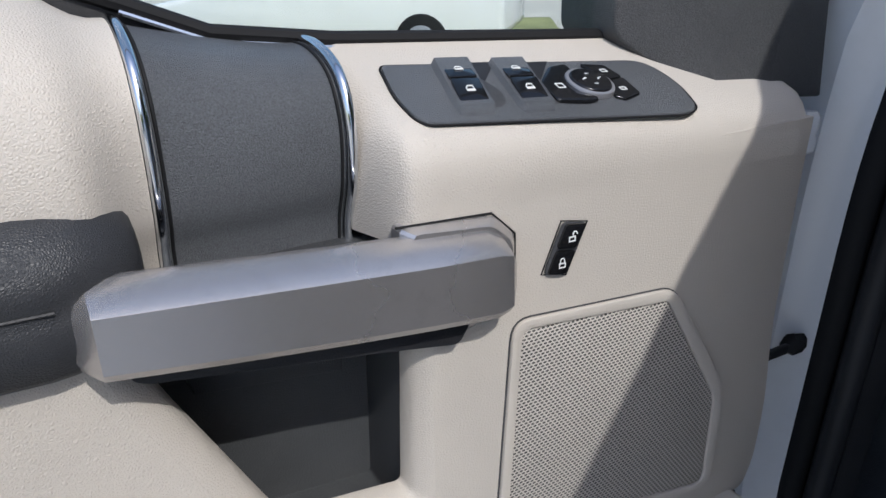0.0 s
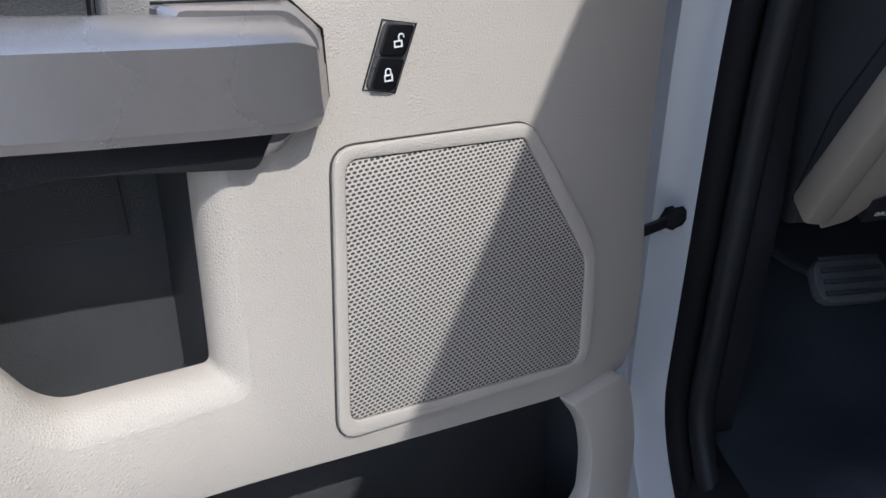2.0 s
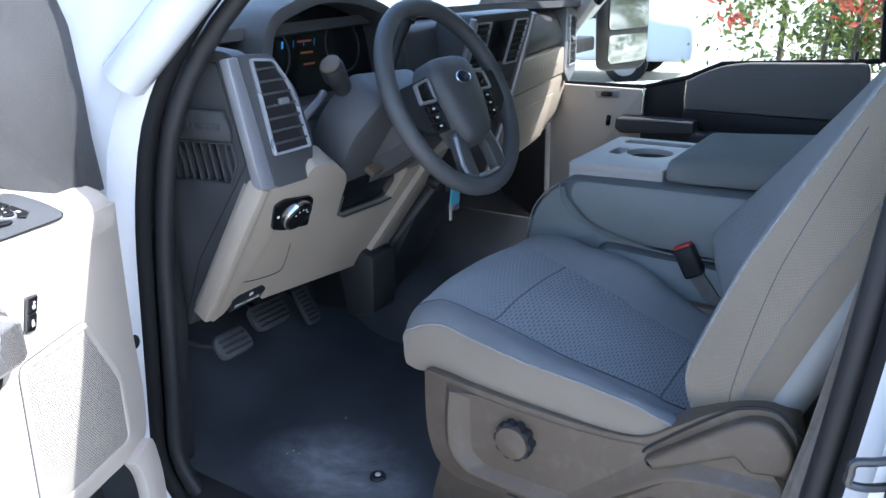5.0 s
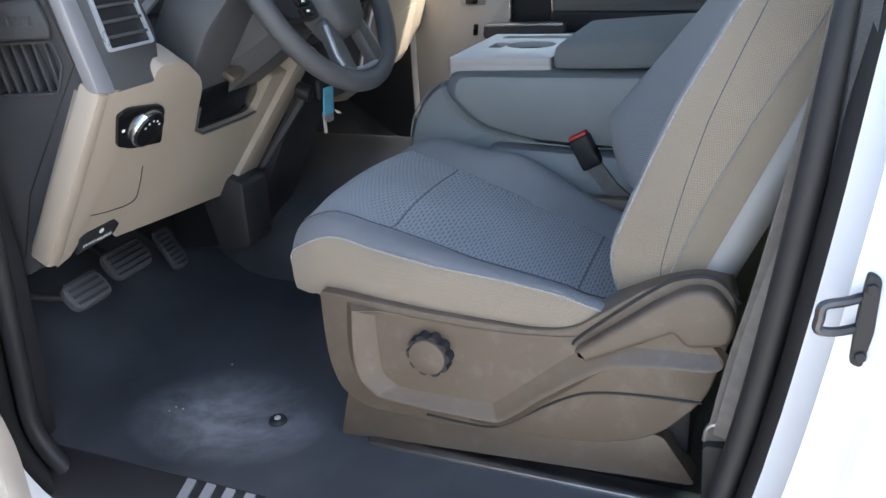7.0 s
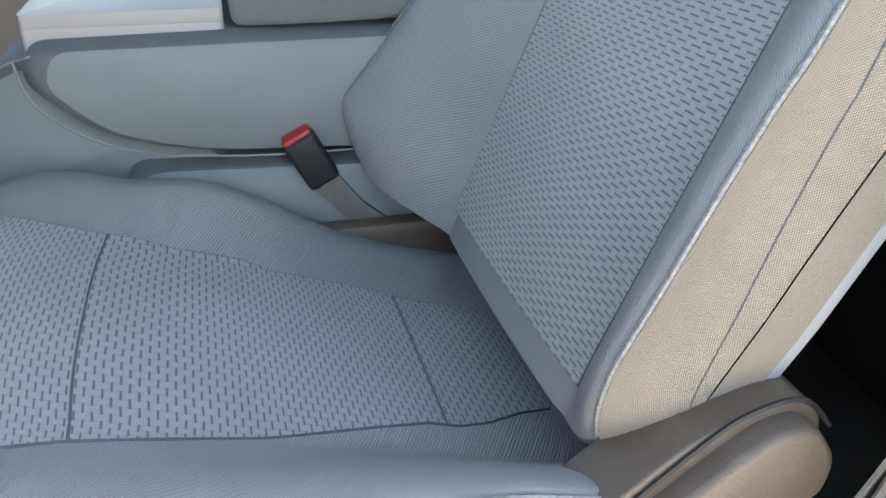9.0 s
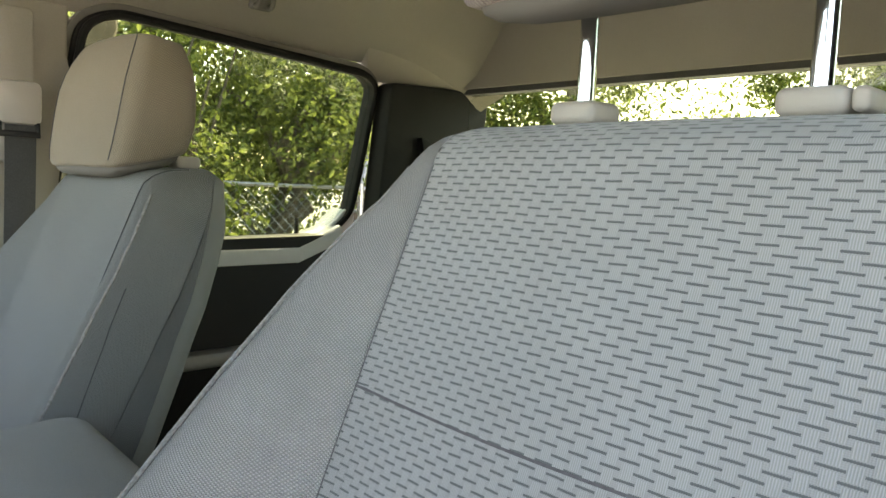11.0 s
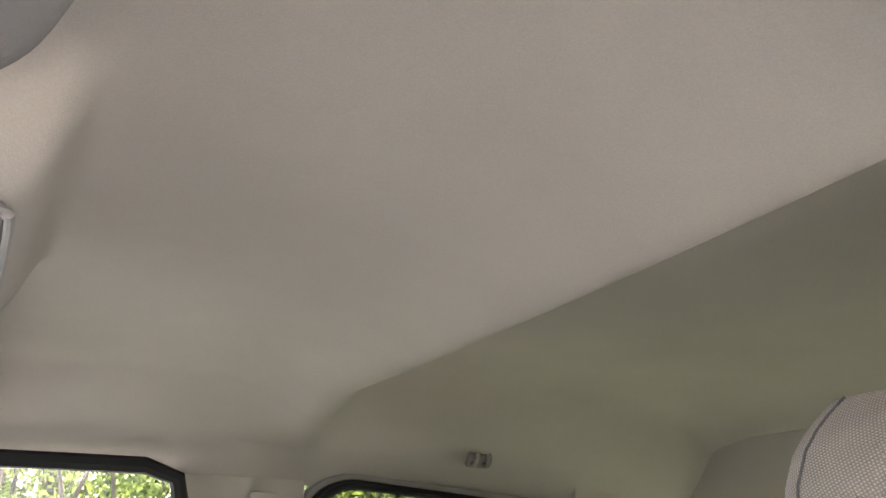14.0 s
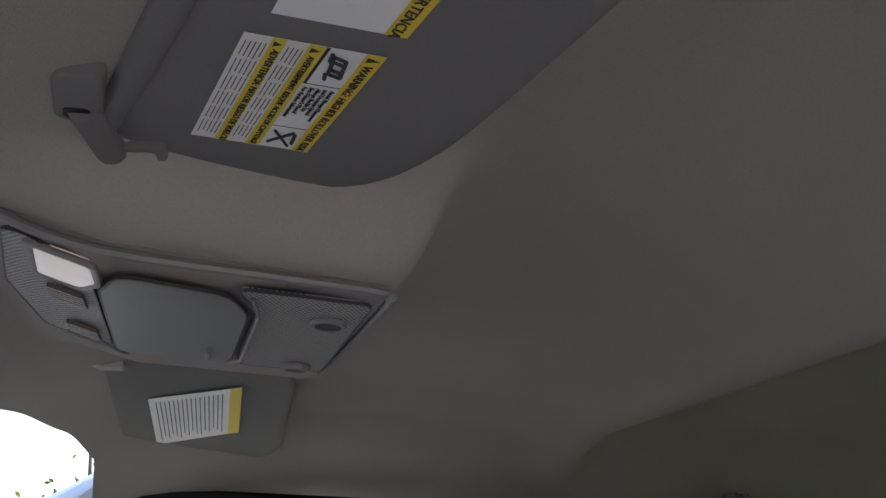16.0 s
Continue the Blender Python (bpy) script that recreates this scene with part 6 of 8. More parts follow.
for sg in (-1, 1):
    part("spoke", prism(rounded([(sg * 0.060, -0.045), (sg * 0.135, -0.034), (sg * 0.172, -0.030), (sg * 0.174, 0.022), (sg * 0.135, 0.052), (sg * 0.058, 0.060)][::sg], 0.008), -0.004, 0.014, W2, 0.005), "black", wheel, "black wheel spoke")
    part("button_frame", ring_prism(rounded([(sg * 0.072, -0.040), (sg * 0.118, -0.032), (sg * 0.122, 0.005), (sg * 0.072, 0.005)][::sg], 0.006), rounded([(sg * 0.077, -0.035), (sg * 0.113, -0.028), (sg * 0.117, 0.0), (sg * 0.077, 0.0)][::sg], 0.005), 0.012, 0.021, W2, 0.001), "silver", wheel)
    part("button_pod", prism(rounded([(sg * 0.077, -0.034), (sg * 0.113, -0.028), (sg * 0.117, 0.0), (sg * 0.077, 0.0)][::sg], 0.005), 0.012, 0.019, W2, 0.002), "gloss", wheel, "gloss black wheel buttons")
    for k in range(3):
        part("button", prism(rounded([(sg * 0.078, 0.010 + 0.016 * k), (sg * 0.112, 0.010 + 0.016 * k), (sg * 0.108, 0.023 + 0.016 * k), (sg * 0.076, 0.023 + 0.016 * k)][::sg], 0.003), 0.012, 0.020, W2, 0.002), "gloss", wheel)
        part("button_mark", prism([(sg * 0.090, 0.015 + 0.016 * k), (sg * 0.098, 0.015 + 0.016 * k), (sg * 0.098, 0.018 + 0.016 * k), (sg * 0.090, 0.018 + 0.016 * k)][::sg], 0.0198, 0.0204, W2), "white_mark", wheel)
    part("lower_spoke", prism(rounded([(sg * 0.030, 0.070), (sg * 0.055, 0.060), (sg * 0.070, 0.150), (sg * 0.058, 0.176), (sg * 0.036, 0.176)][::sg], 0.01), -0.006, 0.016, W2, 0.006), "dash_dark", wheel, "charcoal lower spoke")
part("spoke_trim", tube([W2(a, b, 0.012) for a, b in ((-0.056, 0.075), (-0.069, 0.125), (-0.064, 0.146), (-0.045, 0.154), (0.0, 0.157), (0.045, 0.154), (0.064, 0.146), (0.069, 0.125), (0.056, 0.075))], 0.0042, 8), "silver", wheel, "satin silver spoke trim")

# ---- pedals ----
def pedal(name, label, c, w, h, tilt, arm, curve=0.0):
    p = thing(name, label, "pedal", Matrix.Translation(c) @ Matrix.Rotation(radians(tilt), 4, "Y"))
    part("pad", prism(rounded([(-w / 2, -h / 2), (w / 2, -h / 2), (w / 2 - curve, h / 2), (-w / 2 - curve, h / 2)], min(w, h) * 0.38), 0, 0.016, lambda a, b, k: Vector((k, a, b)), 0.004), "dark", p, "ribbed black rubber pad")
    n = int(h / 0.012)
    for k in range(n):
        z = -h / 2 + 0.008 + 0.012 * k
        part("rib", box(0.0155, 0.019, -w / 2 + 0.008, w / 2 - 0.008, z, z + 0.005, 0.001), "black", p)
    part("arm", tube(spline([(0, 0, 0), *arm], 10), 0.009, 8, False, 0.6), "black", p)
    return p


pedal("brake_pedal", "worn black rubber brake pedal", (-0.725, -0.545, 0.822), 0.105, 0.062, -38, [(-0.04, 0.0, 0.06), (-0.07, 0, 0.22)])
pedal("accelerator_pedal", "ribbed black accelerator pedal", (-0.768, -0.385, 0.772), 0.046, 0.100, -36, [(-0.04, 0.0, 0.10), (-0.08, 0, 0.25)], -0.012)
pedal("parking_brake_pedal", "worn black foot parking brake pedal", (-0.572, -0.783, 0.887), 0.078, 0.048, -42, [(-0.03, -0.03, 0.03), (-0.08, -0.05, 0.09)])

# ---- seat base of the driver seat ----
base = driver_seat
yo = -0.700 + 0.445
SH = rounded([(-0.183, 0.906), (-0.184, 0.85), (-0.182, 0.785), (-0.166, 0.733), (-0.125, 0.708), (0.0, 0.704), (0.10, 0.711), (0.235, 0.717), (0.32, 0.748), (0.378, 0.822), (0.392, 0.885), (0.406, 0.940), (0.394, 0.985), (0.358, 0.997), (0.298, 0.974), (0.202, 0.897), (0.15, 0.888), (0.01, 0.891), (-0.10, 0.898)], [0.008, 0.03, 0.03, 0.03, 0.04, 0.08, 0.08, 0.05, 0.05, 0.04, 0.03, 0.02, 0.025, 0.025, 0.03, 0.03, 0.04, 0.08, 0.06], 4)
part("side_shield", prism(SH, yo - 0.004, yo + 0.05, XZ(), 0.010, 3), "grey_plastic", base, "grey-brown plastic seat side shield", 45)
# a raised lip sweeps round a sunken dish and runs on under the lever
LIP = [(-0.122, 0.888), (-0.127, 0.83), (-0.124, 0.780), (-0.104, 0.752), (-0.070, 0.7405), (0.075, 0.735), (0.110, 0.744), (0.170, 0.795), (0.238, 0.845), (0.275, 0.860), (0.33, 0.868), (0.384, 0.872), (0.390, 0.890), (0.350, 0.915), (0.265, 0.905), (0.195, 0.886), (0.10, 0.879), (0.0, 0.881), (-0.07, 0.886)]
DISH = [(-0.085, 0.876), (-0.085, 0.825), (-0.083, 0.783), (-0.066, 0.766), (-0.043, 0.7595), (0.070, 0.7605), (0.091, 0.767), (0.145, 0.815), (0.205, 0.868), (0.250, 0.884), (0.32, 0.890), (0.376, 0.892), (0.382, 0.900), (0.350, 0.913), (0.265, 0.903), (0.193, 0.882), (0.10, 0.875), (0.0, 0.876), (-0.055, 0.879)]
RISE = [1.0] * 11 + [0.9, 0.5] + [0.0] * 6


def ring_of(f, lift, out):
    """One ring of the dish: f from 0, the lip, to 1, the sunken floor; lift of the lip; out beyond the lip."""
    mid = Vector((0.09, 0.82))
    row = []
    for (a, b), (c, d), r in zip(LIP, DISH, RISE):
        away = (Vector((a, b)) - mid).normalized() * out * r
        row.append((a + (c - a) * f + away.x, yo - 0.0055 - lift * r, b + (d - b) * f + away.y))
    return spline(row + [row[0]], 152)[:-1]


part("shield_dish", loft([ring_of(0, -0.001, 0.016), ring_of(0, 0.006, 0.006), ring_of(0, 0.0125, 0.0015), ring_of(0, 0.0145, 0.0), ring_of(0.10, 0.0140, 0.0), ring_of(0.22, 0.0115, 0.0), ring_of(0.86, -0.0010, 0.0), ring_of(1.0, -0.0020, 0.0), ring_of(1.06, -0.0020, 0.0)]), "grey_plastic", base, "grey-brown dish with a raised lip", 34)
part("shield_groove", tube(spline([(a, yo - 0.0050, b) for a, b in ((-0.02, 0.716), (0.06, 0.713), (0.10, 0.722), (0.168, 0.771), (0.212, 0.797), (0.25, 0.807), (0.30, 0.812), (0.372, 0.815))], 32), 0.0018, 6), "black", base)
LEV = rounded([(0.207, 0.873), (0.222, 0.860), (0.331, 0.9205), (0.3495, 0.9025), (0.400, 0.9125), (0.404, 0.949), (0.376, 0.985), (0.345, 0.983), (0.309, 0.958)], [0.003, 0.004, 0.004, 0.006, 0.015, 0.02, 0.025, 0.025, 0.03], 4)
part("recline_lever", loft([[Vector((a, yo + y, b)) for a, b in grown(LEV, d)] for d, y in ((0.0, 0.004), (0.0, -0.018), (-0.0012, -0.0215), (-0.004, -0.0238), (-0.007, -0.0245))]), "grey_plastic", base, "grey-brown recline lever", 40)
part("lever_gap", tube(spline([(a, yo - 0.0055, b) for a, b in ((0.203, 0.876), (0.216, 0.893), (0.30, 0.968), (0.335, 0.990), (0.375, 0.994), (0.405, 0.965))], 24), 0.0022, 6), "black", base)
part("lever_slot", tube(spline([(a, yo - 0.0075, b) for a, b in ((0.228, 0.862), (0.29, 0.893), (0.332, 0.917), (0.3495, 0.900), (0.398, 0.910))], 24), 0.0015, 6), "black", base)
kn_ = thing_part("lumbar_knob", base)
KX, KZ = -0.004, 0.831
part("knob_face", disc((KX, yo - 0.020, KZ), (0, -1, 0), 0.0285, 0.0275, 0.014, 40, 0.0015), "grey_plastic", kn_, "grey-brown lumbar knob")
kr = []
for k in range(120):
    q = 2 * math.pi * k / 120
    notch = abs((k % 12) - 6) / 6
    kr.append((q, 0.0345 - 0.0050 * max(0.0, 1 - notch / 0.55) ** 0.6))
part("knob_grip", loft([[Vector((KX + r * s * math.cos(q), yo - y, KZ + r * s * math.sin(q))) for q, r in kr] for s, y in ((1, 0.0), (1, 0.020), (0.97, 0.0225), (0.88, 0.0225))]), "black", kn_, "black notched knob rim", 30)
part("base_skirt", prism(rounded([(-0.160, 0.735), (0.325, 0.742), (0.375, 0.667), (-0.127, 0.638), (-0.187, 0.628)], 0.012), yo + 0.010, yo + 0.05, XZ(), 0.006), "grey_plastic", base, "grey-brown lower skirt")
part("seat_pedestal", box(-0.14, 0.36, yo + 0.04, 0.22, 0.62, 0.79, 0.01), "black", base, "black seat pedestal")
part("seat_rail", box(-0.13, 0.44, yo - 0.006, yo + 0.03, 0.626, 0.642, 0.004), "steel", base, "worn steel seat rail")
part("cushion_pan", box(-0.16, 0.33, -0.22, 0.24, 0.76, 0.815, 0.02), "black", base)
part("inner_shield", prism(rounded([(-0.15, 0.90), (0.35, 0.90), (0.38, 0.78), (-0.10, 0.76)], 0.03), 0.245, 0.275, XZ(), 0.01), "grey_plastic", base, "grey-brown inner seat shield")

# ---- belts and buckles ----
bk = thing("seat_belt_buckle", "black belt buckle with a red release button", "seat belt buckle", Matrix.Translation((0.125, -0.175, 0.955)) @ Matrix.Rotation(radians(-28), 4, "Y"))
part("buckle_body", box(-0.020, 0.020, -0.015, 0.015, 0.0, 0.065, 0.006, 3), "black", bk, "black buckle shell")
part("release_button", box(-0.018, 0.018, -0.012, 0.012, 0.062, 0.070, 0.003), "red", bk, "red release button")
part("stalk", strap([(0.0, 0, 0.01), (0.01, 0, -0.05), (0.03, 0, -0.10)], 0.03, 0.008, (1, 0, 0)), "belt", bk, "black buckle stalk")
b2 = thing("driver_belt", "brown-grey belt webbing falling beside the driver seat", "seat belt")
part("webbing", strap(spline([(0.50, -0.765, 1.62), (0.475, -0.770, 1.30), (0.440, -0.752, 1.03), (0.418, -0.738, 0.90), (0.403, -0.735, 0.785)], 20), 0.046, 0.0025, (1, 0.25, 0)), "belt", b2, "brown-grey belt webbing")
part("webbing_fold", strap(spline([(0.462, -0.765, 1.10), (0.432, -0.760, 0.95), (0.410, -0.752, 0.80)], 8), 0.044, 0.0025, (0.9, -0.30, 0)), "belt", b2)
part("anchor_cover", prism(rounded([(0.378, 0.785), (0.424, 0.785), (0.436, 0.63), (0.386, 0.63)], 0.01), -0.752, -0.722, XZ(), 0.006), "black", b2, "black anchor cover")
part("anchor_loop", tube(spline([(0.380, -0.737, 0.782), (0.384, -0.739, 0.806), (0.403, -0.740, 0.812), (0.422, -0.738, 0.800), (0.426, -0.737, 0.784)], 16), 0.0038, 8), "steel", b2, "steel belt anchor loop")
for k in range(6):
    part("belt_print", box(0.398, 0.428, -0.7415, -0.7405, 0.846 + 0.007 * k, 0.8485 + 0.007 * k, 0), "dark", b2)


# ---- centre seat, folded into an armrest ----
con = thing("centre_armrest", "grey folded centre seat armrest with cupholder tray", "armrest")
CB = rounded([(-0.175, 1.125), (0.36, 1.13), (0.44, 1.08), (0.42, 1.0), (0.20, 0.985), (-0.02, 0.995), (-0.13, 1.025), (-0.19, 1.085)], [0.02, 0.03, 0.04, 0.04, 0.05, 0.08, 0.05, 0.03], 5)


def puffed(poly, y0, y1, puff, name, mat, label="", parent=None):
    """A padded slab over a side outline, its faces swelling outwards."""
    c = Vector((sum(p[0] for p in poly) / len(poly), sum(p[1] for p in poly) / len(poly)))
    rings = []
    for k, (f, s) in enumerate(((0.0, 0.55), (0.02, 0.80), (0.06, 0.93), (0.13, 1.0), (0.5, 1.0), (0.87, 1.0), (0.94, 0.93), (0.98, 0.80), (1.0, 0.55))):
        y = y0 + (y1 - y0) * f
        rings.append([Vector((c.x + (a - c.x) * (1 - (1 - s) * puff), y, c.y + (b - c.y) * (1 - (1 - s) * puff))) for a, b in poly])
    n = len(poly)
    per = [0.0]
    for i in range(n):
        per.append(per[-1] + (Vector(poly[(i + 1) % n]) - Vector(poly[i])).length)
    return part(name, loft(rings, uv=lambda a, b: (per[b], a * 0.04)), mat, parent or con, label, 70)


puffed(CB, -0.165, 0.185, 0.22, "backrest_pad", "console_cloth", "grey vinyl-cloth folded backrest")
NOSEP = rounded([(-0.275, 0.86), (-0.285, 0.96), (-0.262, 1.04), (-0.215, 1.095), (-0.165, 1.11), (-0.13, 1.04), (-0.06, 1.0), (0.02, 0.99), (0.02, 0.86)], [0.03, 0.05, 0.05, 0.04, 0.03, 0.05, 0.05, 0.02, 0.02], 5)
puffed(NOSEP, -0.135, 0.165, 0.20, "front_bolster", "console_cloth", "grey rounded front bolster")
puffed(rounded([(-0.10, 0.985), (0.40, 0.965), (0.42, 0.86), (-0.10, 0.86)], 0.03), -0.17, 0.18, 0.15, "centre_cushion", "console_cloth", "grey centre seat cushion")
for sgy in (-0.163, 0.183):
    part("piping", tube(spline([(-0.185, sgy, 1.11), (-0.17, sgy - 0.004, 1.06), (-0.10, sgy - 0.005, 1.012), (0.02, sgy - 0.004, 0.992), (0.20, sgy, 0.988), (0.40, sgy, 1.0)], 24), 0.0014, 6), "console_cloth", con)
    part("piping", tube(spline([(-0.28, sgy + (0.03 if sgy < 0 else -0.03), 0.94), (-0.262, sgy + (0.028 if sgy < 0 else -0.028), 1.03), (-0.215, sgy + (0.025 if sgy < 0 else -0.025), 1.09), (-0.17, sgy + 0.01, 1.112)], 16), 0.0016, 6), "seam_light", con)
TZ = 1.150
tray_to = lambda a, b, h: Vector((a, b, h))
cup = [(-0.052 + 0.052 * math.cos(q), 0.03 + 0.048 * math.sin(q)) for q in (2 * math.pi * k / 28 for k in range(28))]
slot = rounded([(-0.145, 0.115), (0.01, 0.115), (0.01, 0.155), (-0.145, 0.155)], 0.006, 2)
side_well = rounded([(-0.138, -0.005), (-0.108, -0.012), (-0.103, 0.052), (-0.138, 0.058)], 0.006, 2)
part("cup_tray", holed(rounded([(-0.178, -0.135), (0.028, -0.125), (0.028, 0.18), (-0.178, 0.18)], 0.006), [cup, slot, side_well], 1.135, TZ, tray_to, 0.002), "roof_plastic", con, "light grey plastic cupholder tray")
part("tray_apron", ring_prism(rounded([(-0.178, -0.135), (0.028, -0.125), (0.028, 0.18), (-0.178, 0.18)], 0.006), rounded([(-0.168, -0.125), (0.018, -0.115), (0.018, 0.17), (-0.168, 0.17)], 0.006), 1.095, 1.136, tray_to, 0.002), "roof_plastic", con)
part("cup_well", loft([[Vector((a, b, 1.137)) for a, b in cup], [Vector((-0.052 + (a + 0.052) * 0.85, 0.03 + (b - 0.03) * 0.85, 1.06)) for a, b in cup], [Vector((-0.052 + (a + 0.052) * 0.1, 0.03 + (b - 0.03) * 0.1, 1.06)) for a, b in cup]], True, False), "dark", con, "dark cupholder well")
part("slot_floor", box(-0.15, 0.015, 0.11, 0.16, 1.118, 1.124, 0.001), "dark", con)
part("side_floor", box(-0.142, -0.10, -0.015, 0.06, 1.128, 1.132, 0.001), "roof_plastic", con)
LID = rounded([(0.036, -0.140), (0.13, -0.150), (0.37, -0.150), (0.38, 0.185), (0.036, 0.185), (0.036, 0.075), (0.052, 0.06), (0.052, -0.01), (0.036, -0.025)], [0.012, 0.02, 0.03, 0.03, 0.012, 0.01, 0.012, 0.012, 0.01], 4)


LIDO = rounded([(0.036, -0.140), (0.13, -0.150), (0.37, -0.150), (0.38, 0.185), (0.036, 0.185)], [0.014, 0.03, 0.04, 0.03, 0.014], 6)


def lid_ring(i, h):
    return [Vector((0.2 + (a - 0.2) * (1 - i / 0.17), 0.018 + (b - 0.018) * (1 - i / 0.167), h + 0.022 + 0.016 * max(0, a - 0.06) / 0.30 * (1 if h > 1.12 else 0.6))) for a, b in LIDO]


lid_rings = [lid_ring(i, h) for i, h in ((0.005, 1.110), (0.0, 1.116), (0.0, 1.136), (0.002, 1.145), (0.006, 1.152), (0.014, 1.158), (0.03, 1.162), (0.07, 1.165), (0.11, 1.1655), (0.135, 1.1655))]
lid_bm = loft(lid_rings, uv=lambda a, b: (0.0, 0.0))
lid_uv = lid_bm.loops.layers.uv.active
for fc in lid_bm.faces:
    for lp in fc.loops:
        lp[lid_uv].uv = (lp.vert.co.x, lp.vert.co.y + lp.vert.co.z)
part("armrest_lid", lid_bm, "console_cloth", con, "grey padded armrest lid", 70)
part("lid_wear", prism(rounded([(0.037, -0.135), (0.13, -0.147), (0.13, -0.120), (0.05, -0.112)], 0.01), 1.119, 1.120, tray_to), "seam", con)
part("lid_gap", ring_prism(LID, [(0.2 + (a - 0.2) * 0.97, 0.02 + (b - 0.02) * 0.97) for a, b in LID], 1.104, 1.114, tray_to), "black", con)

# ---- passenger front door ----
pdoor = thing("passenger_door", "closed passenger door with beige, black and grey trim", "car door")
PXZ = lambda a, b, h: Vector((a, 0.80 - h + (0.05 * max(0, 1.05 - b)) * -0.2, b))
part("front_trim", prism(rounded([(-0.66, 1.185), (-0.335, 1.180), (-0.335, 0.70), (-0.66, 0.70)], 0.006), -0.05, 0.0, PXZ, 0.006), "beige", pdoor, "beige front trim panel")
part("lower_trim", prism(rounded([(-0.34, 1.075), (0.34, 1.09), (0.36, 0.66), (-0.66, 0.66), (-0.66, 0.705), (-0.34, 0.705)], 0.01), -0.05, -0.002, PXZ, 0.006), "dark", pdoor, "charcoal lower door panel")
part("accent_panel", prism(rounded([(-0.333, 1.182), (-0.20, 1.215), (-0.20, 1.06), (-0.333, 1.06)], 0.006), -0.05, -0.02, PXZ, 0.006), "black", pdoor, "black accent panel")
for x0, z0 in ((-0.334, 1.185), (-0.199, 1.215)):
    part("chrome_strip", tube([PXZ(x0, z0, -0.01), PXZ(x0 + 0.002, z0 - 0.06, 0.002), PXZ(x0 + 0.004, z0 - 0.12, -0.004)], 0.003, 6), "chrome", pdoor, "chrome trim strip")
UP = rounded([(-0.197, 1.215), (-0.15, 1.24), (-0.10, 1.262), (-0.03, 1.275), (0.30, 1.285), (0.33, 1.12), (-0.197, 1.125)], [0.005, 0.04, 0.04, 0.04, 0.02, 0.02, 0.01], 4)
part("upper_pad", prism(UP, -0.05, 0.004, PXZ, 0.012, 3), "visor", pdoor, "grey upper door pad", 45)
part("pad_recess", prism(rounded([(-0.17, 1.20), (-0.10, 1.235), (0.28, 1.255), (0.29, 1.145), (-0.17, 1.14)], 0.03), 0.0, 0.007, PXZ, 0.005), "visor", pdoor, "grey pad inset")
part("black_band", prism(rounded([(-0.20, 1.125), (0.34, 1.12), (0.35, 1.04), (-0.20, 1.05)], 0.01), -0.02, 0.015, PXZ, 0.008), "black", pdoor, "black armrest band")
part("armrest", prism(rounded([(-0.16, 1.065), (0.35, 1.07), (0.35, 1.0), (-0.16, 1.0)], 0.02), -0.02, 0.07, PXZ, 0.015, 3), "dark_soft", pdoor, "black padded armrest")
part("pull_handle", prism(rounded([(-0.40, 1.095), (-0.15, 1.100), (-0.145, 1.06), (-0.385, 1.045), (-0.405, 1.06)], 0.008), 0.0, 0.06, PXZ, 0.012, 3), "dark", pdoor, "charcoal pull handle")
part("handle_top", prism(rounded([(-0.395, 1.094), (-0.15, 1.099), (-0.15, 1.092), (-0.395, 1.087)], 0.002), 0.012, 0.062, PXZ, 0.003), "handle", pdoor)
swp = thing_part("window_switch", pdoor)
part("bezel", prism(rounded([(-0.50, 1.172), (-0.41, 1.174), (-0.41, 1.148), (-0.49, 1.146)], 0.006), 0.0, 0.004, PXZ, 0.001), "silver", swp)
part("rocker", prism(rounded([(-0.475, 1.167), (-0.435, 1.168), (-0.435, 1.153), (-0.475, 1.152)], 0.004), 0.003, 0.010, PXZ, 0.002), "gloss", swp, "gloss black window switch")
part("lock_switch", prism(rounded([(-0.452, 1.09), (-0.437, 1.09), (-0.440, 1.055), (-0.455, 1.055)], 0.004), 0.0, 0.006, PXZ, 0.001), "gloss", pdoor, "gloss black lock switch")
part("lock_knob", tube([(0.265, 0.815, 1.27), (0.265, 0.815, 1.315)], [0.006, 0.005], 8), "black", pdoor, "black lock knob")
part("belt_seal", tube([(-0.70, 0.822, 1.185), (-0.34, 0.822, 1.186), (-0.20, 0.822, 1.222), (-0.10, 0.822, 1.268), (0.33, 0.822, 1.29)], 0.008, 6), "rubber", pdoor)
FG = [(-0.80, 1.18), (-0.34, 1.18), (-0.10, 1.26), (0.34, 1.285), (0.30, 1.74), (0.25, 1.765), (-0.22, 1.755), (-0.52, 1.45)]
pw = lambda a, b, h: Vector((a, 0.84 + h - 0.10 * max(0, b - 1.25) / 0.5, b))
part("window_pane", prism(FG, 0.0, 0.004, pw), "glass", pdoor, "clear side window pane").visible_shadow = False
part("window_frame", tube([pw(a, b, -0.012) for a, b in ((0.335, 1.29), (0.31, 1.66), (0.285, 1.735), (0.23, 1.752), (-0.20, 1.745), (-0.50, 1.45))], 0.014, 8), "rubber", pdoor, "black window seal")
part("outer_skin", prism([(-0.66, 0.55), (0.42, 0.55), (0.42, 1.10), (0.31, 1.25), (-0.66, 1.17)], -0.12, -0.06, PXZ, 0.02), "white", pdoor, "white door skin")

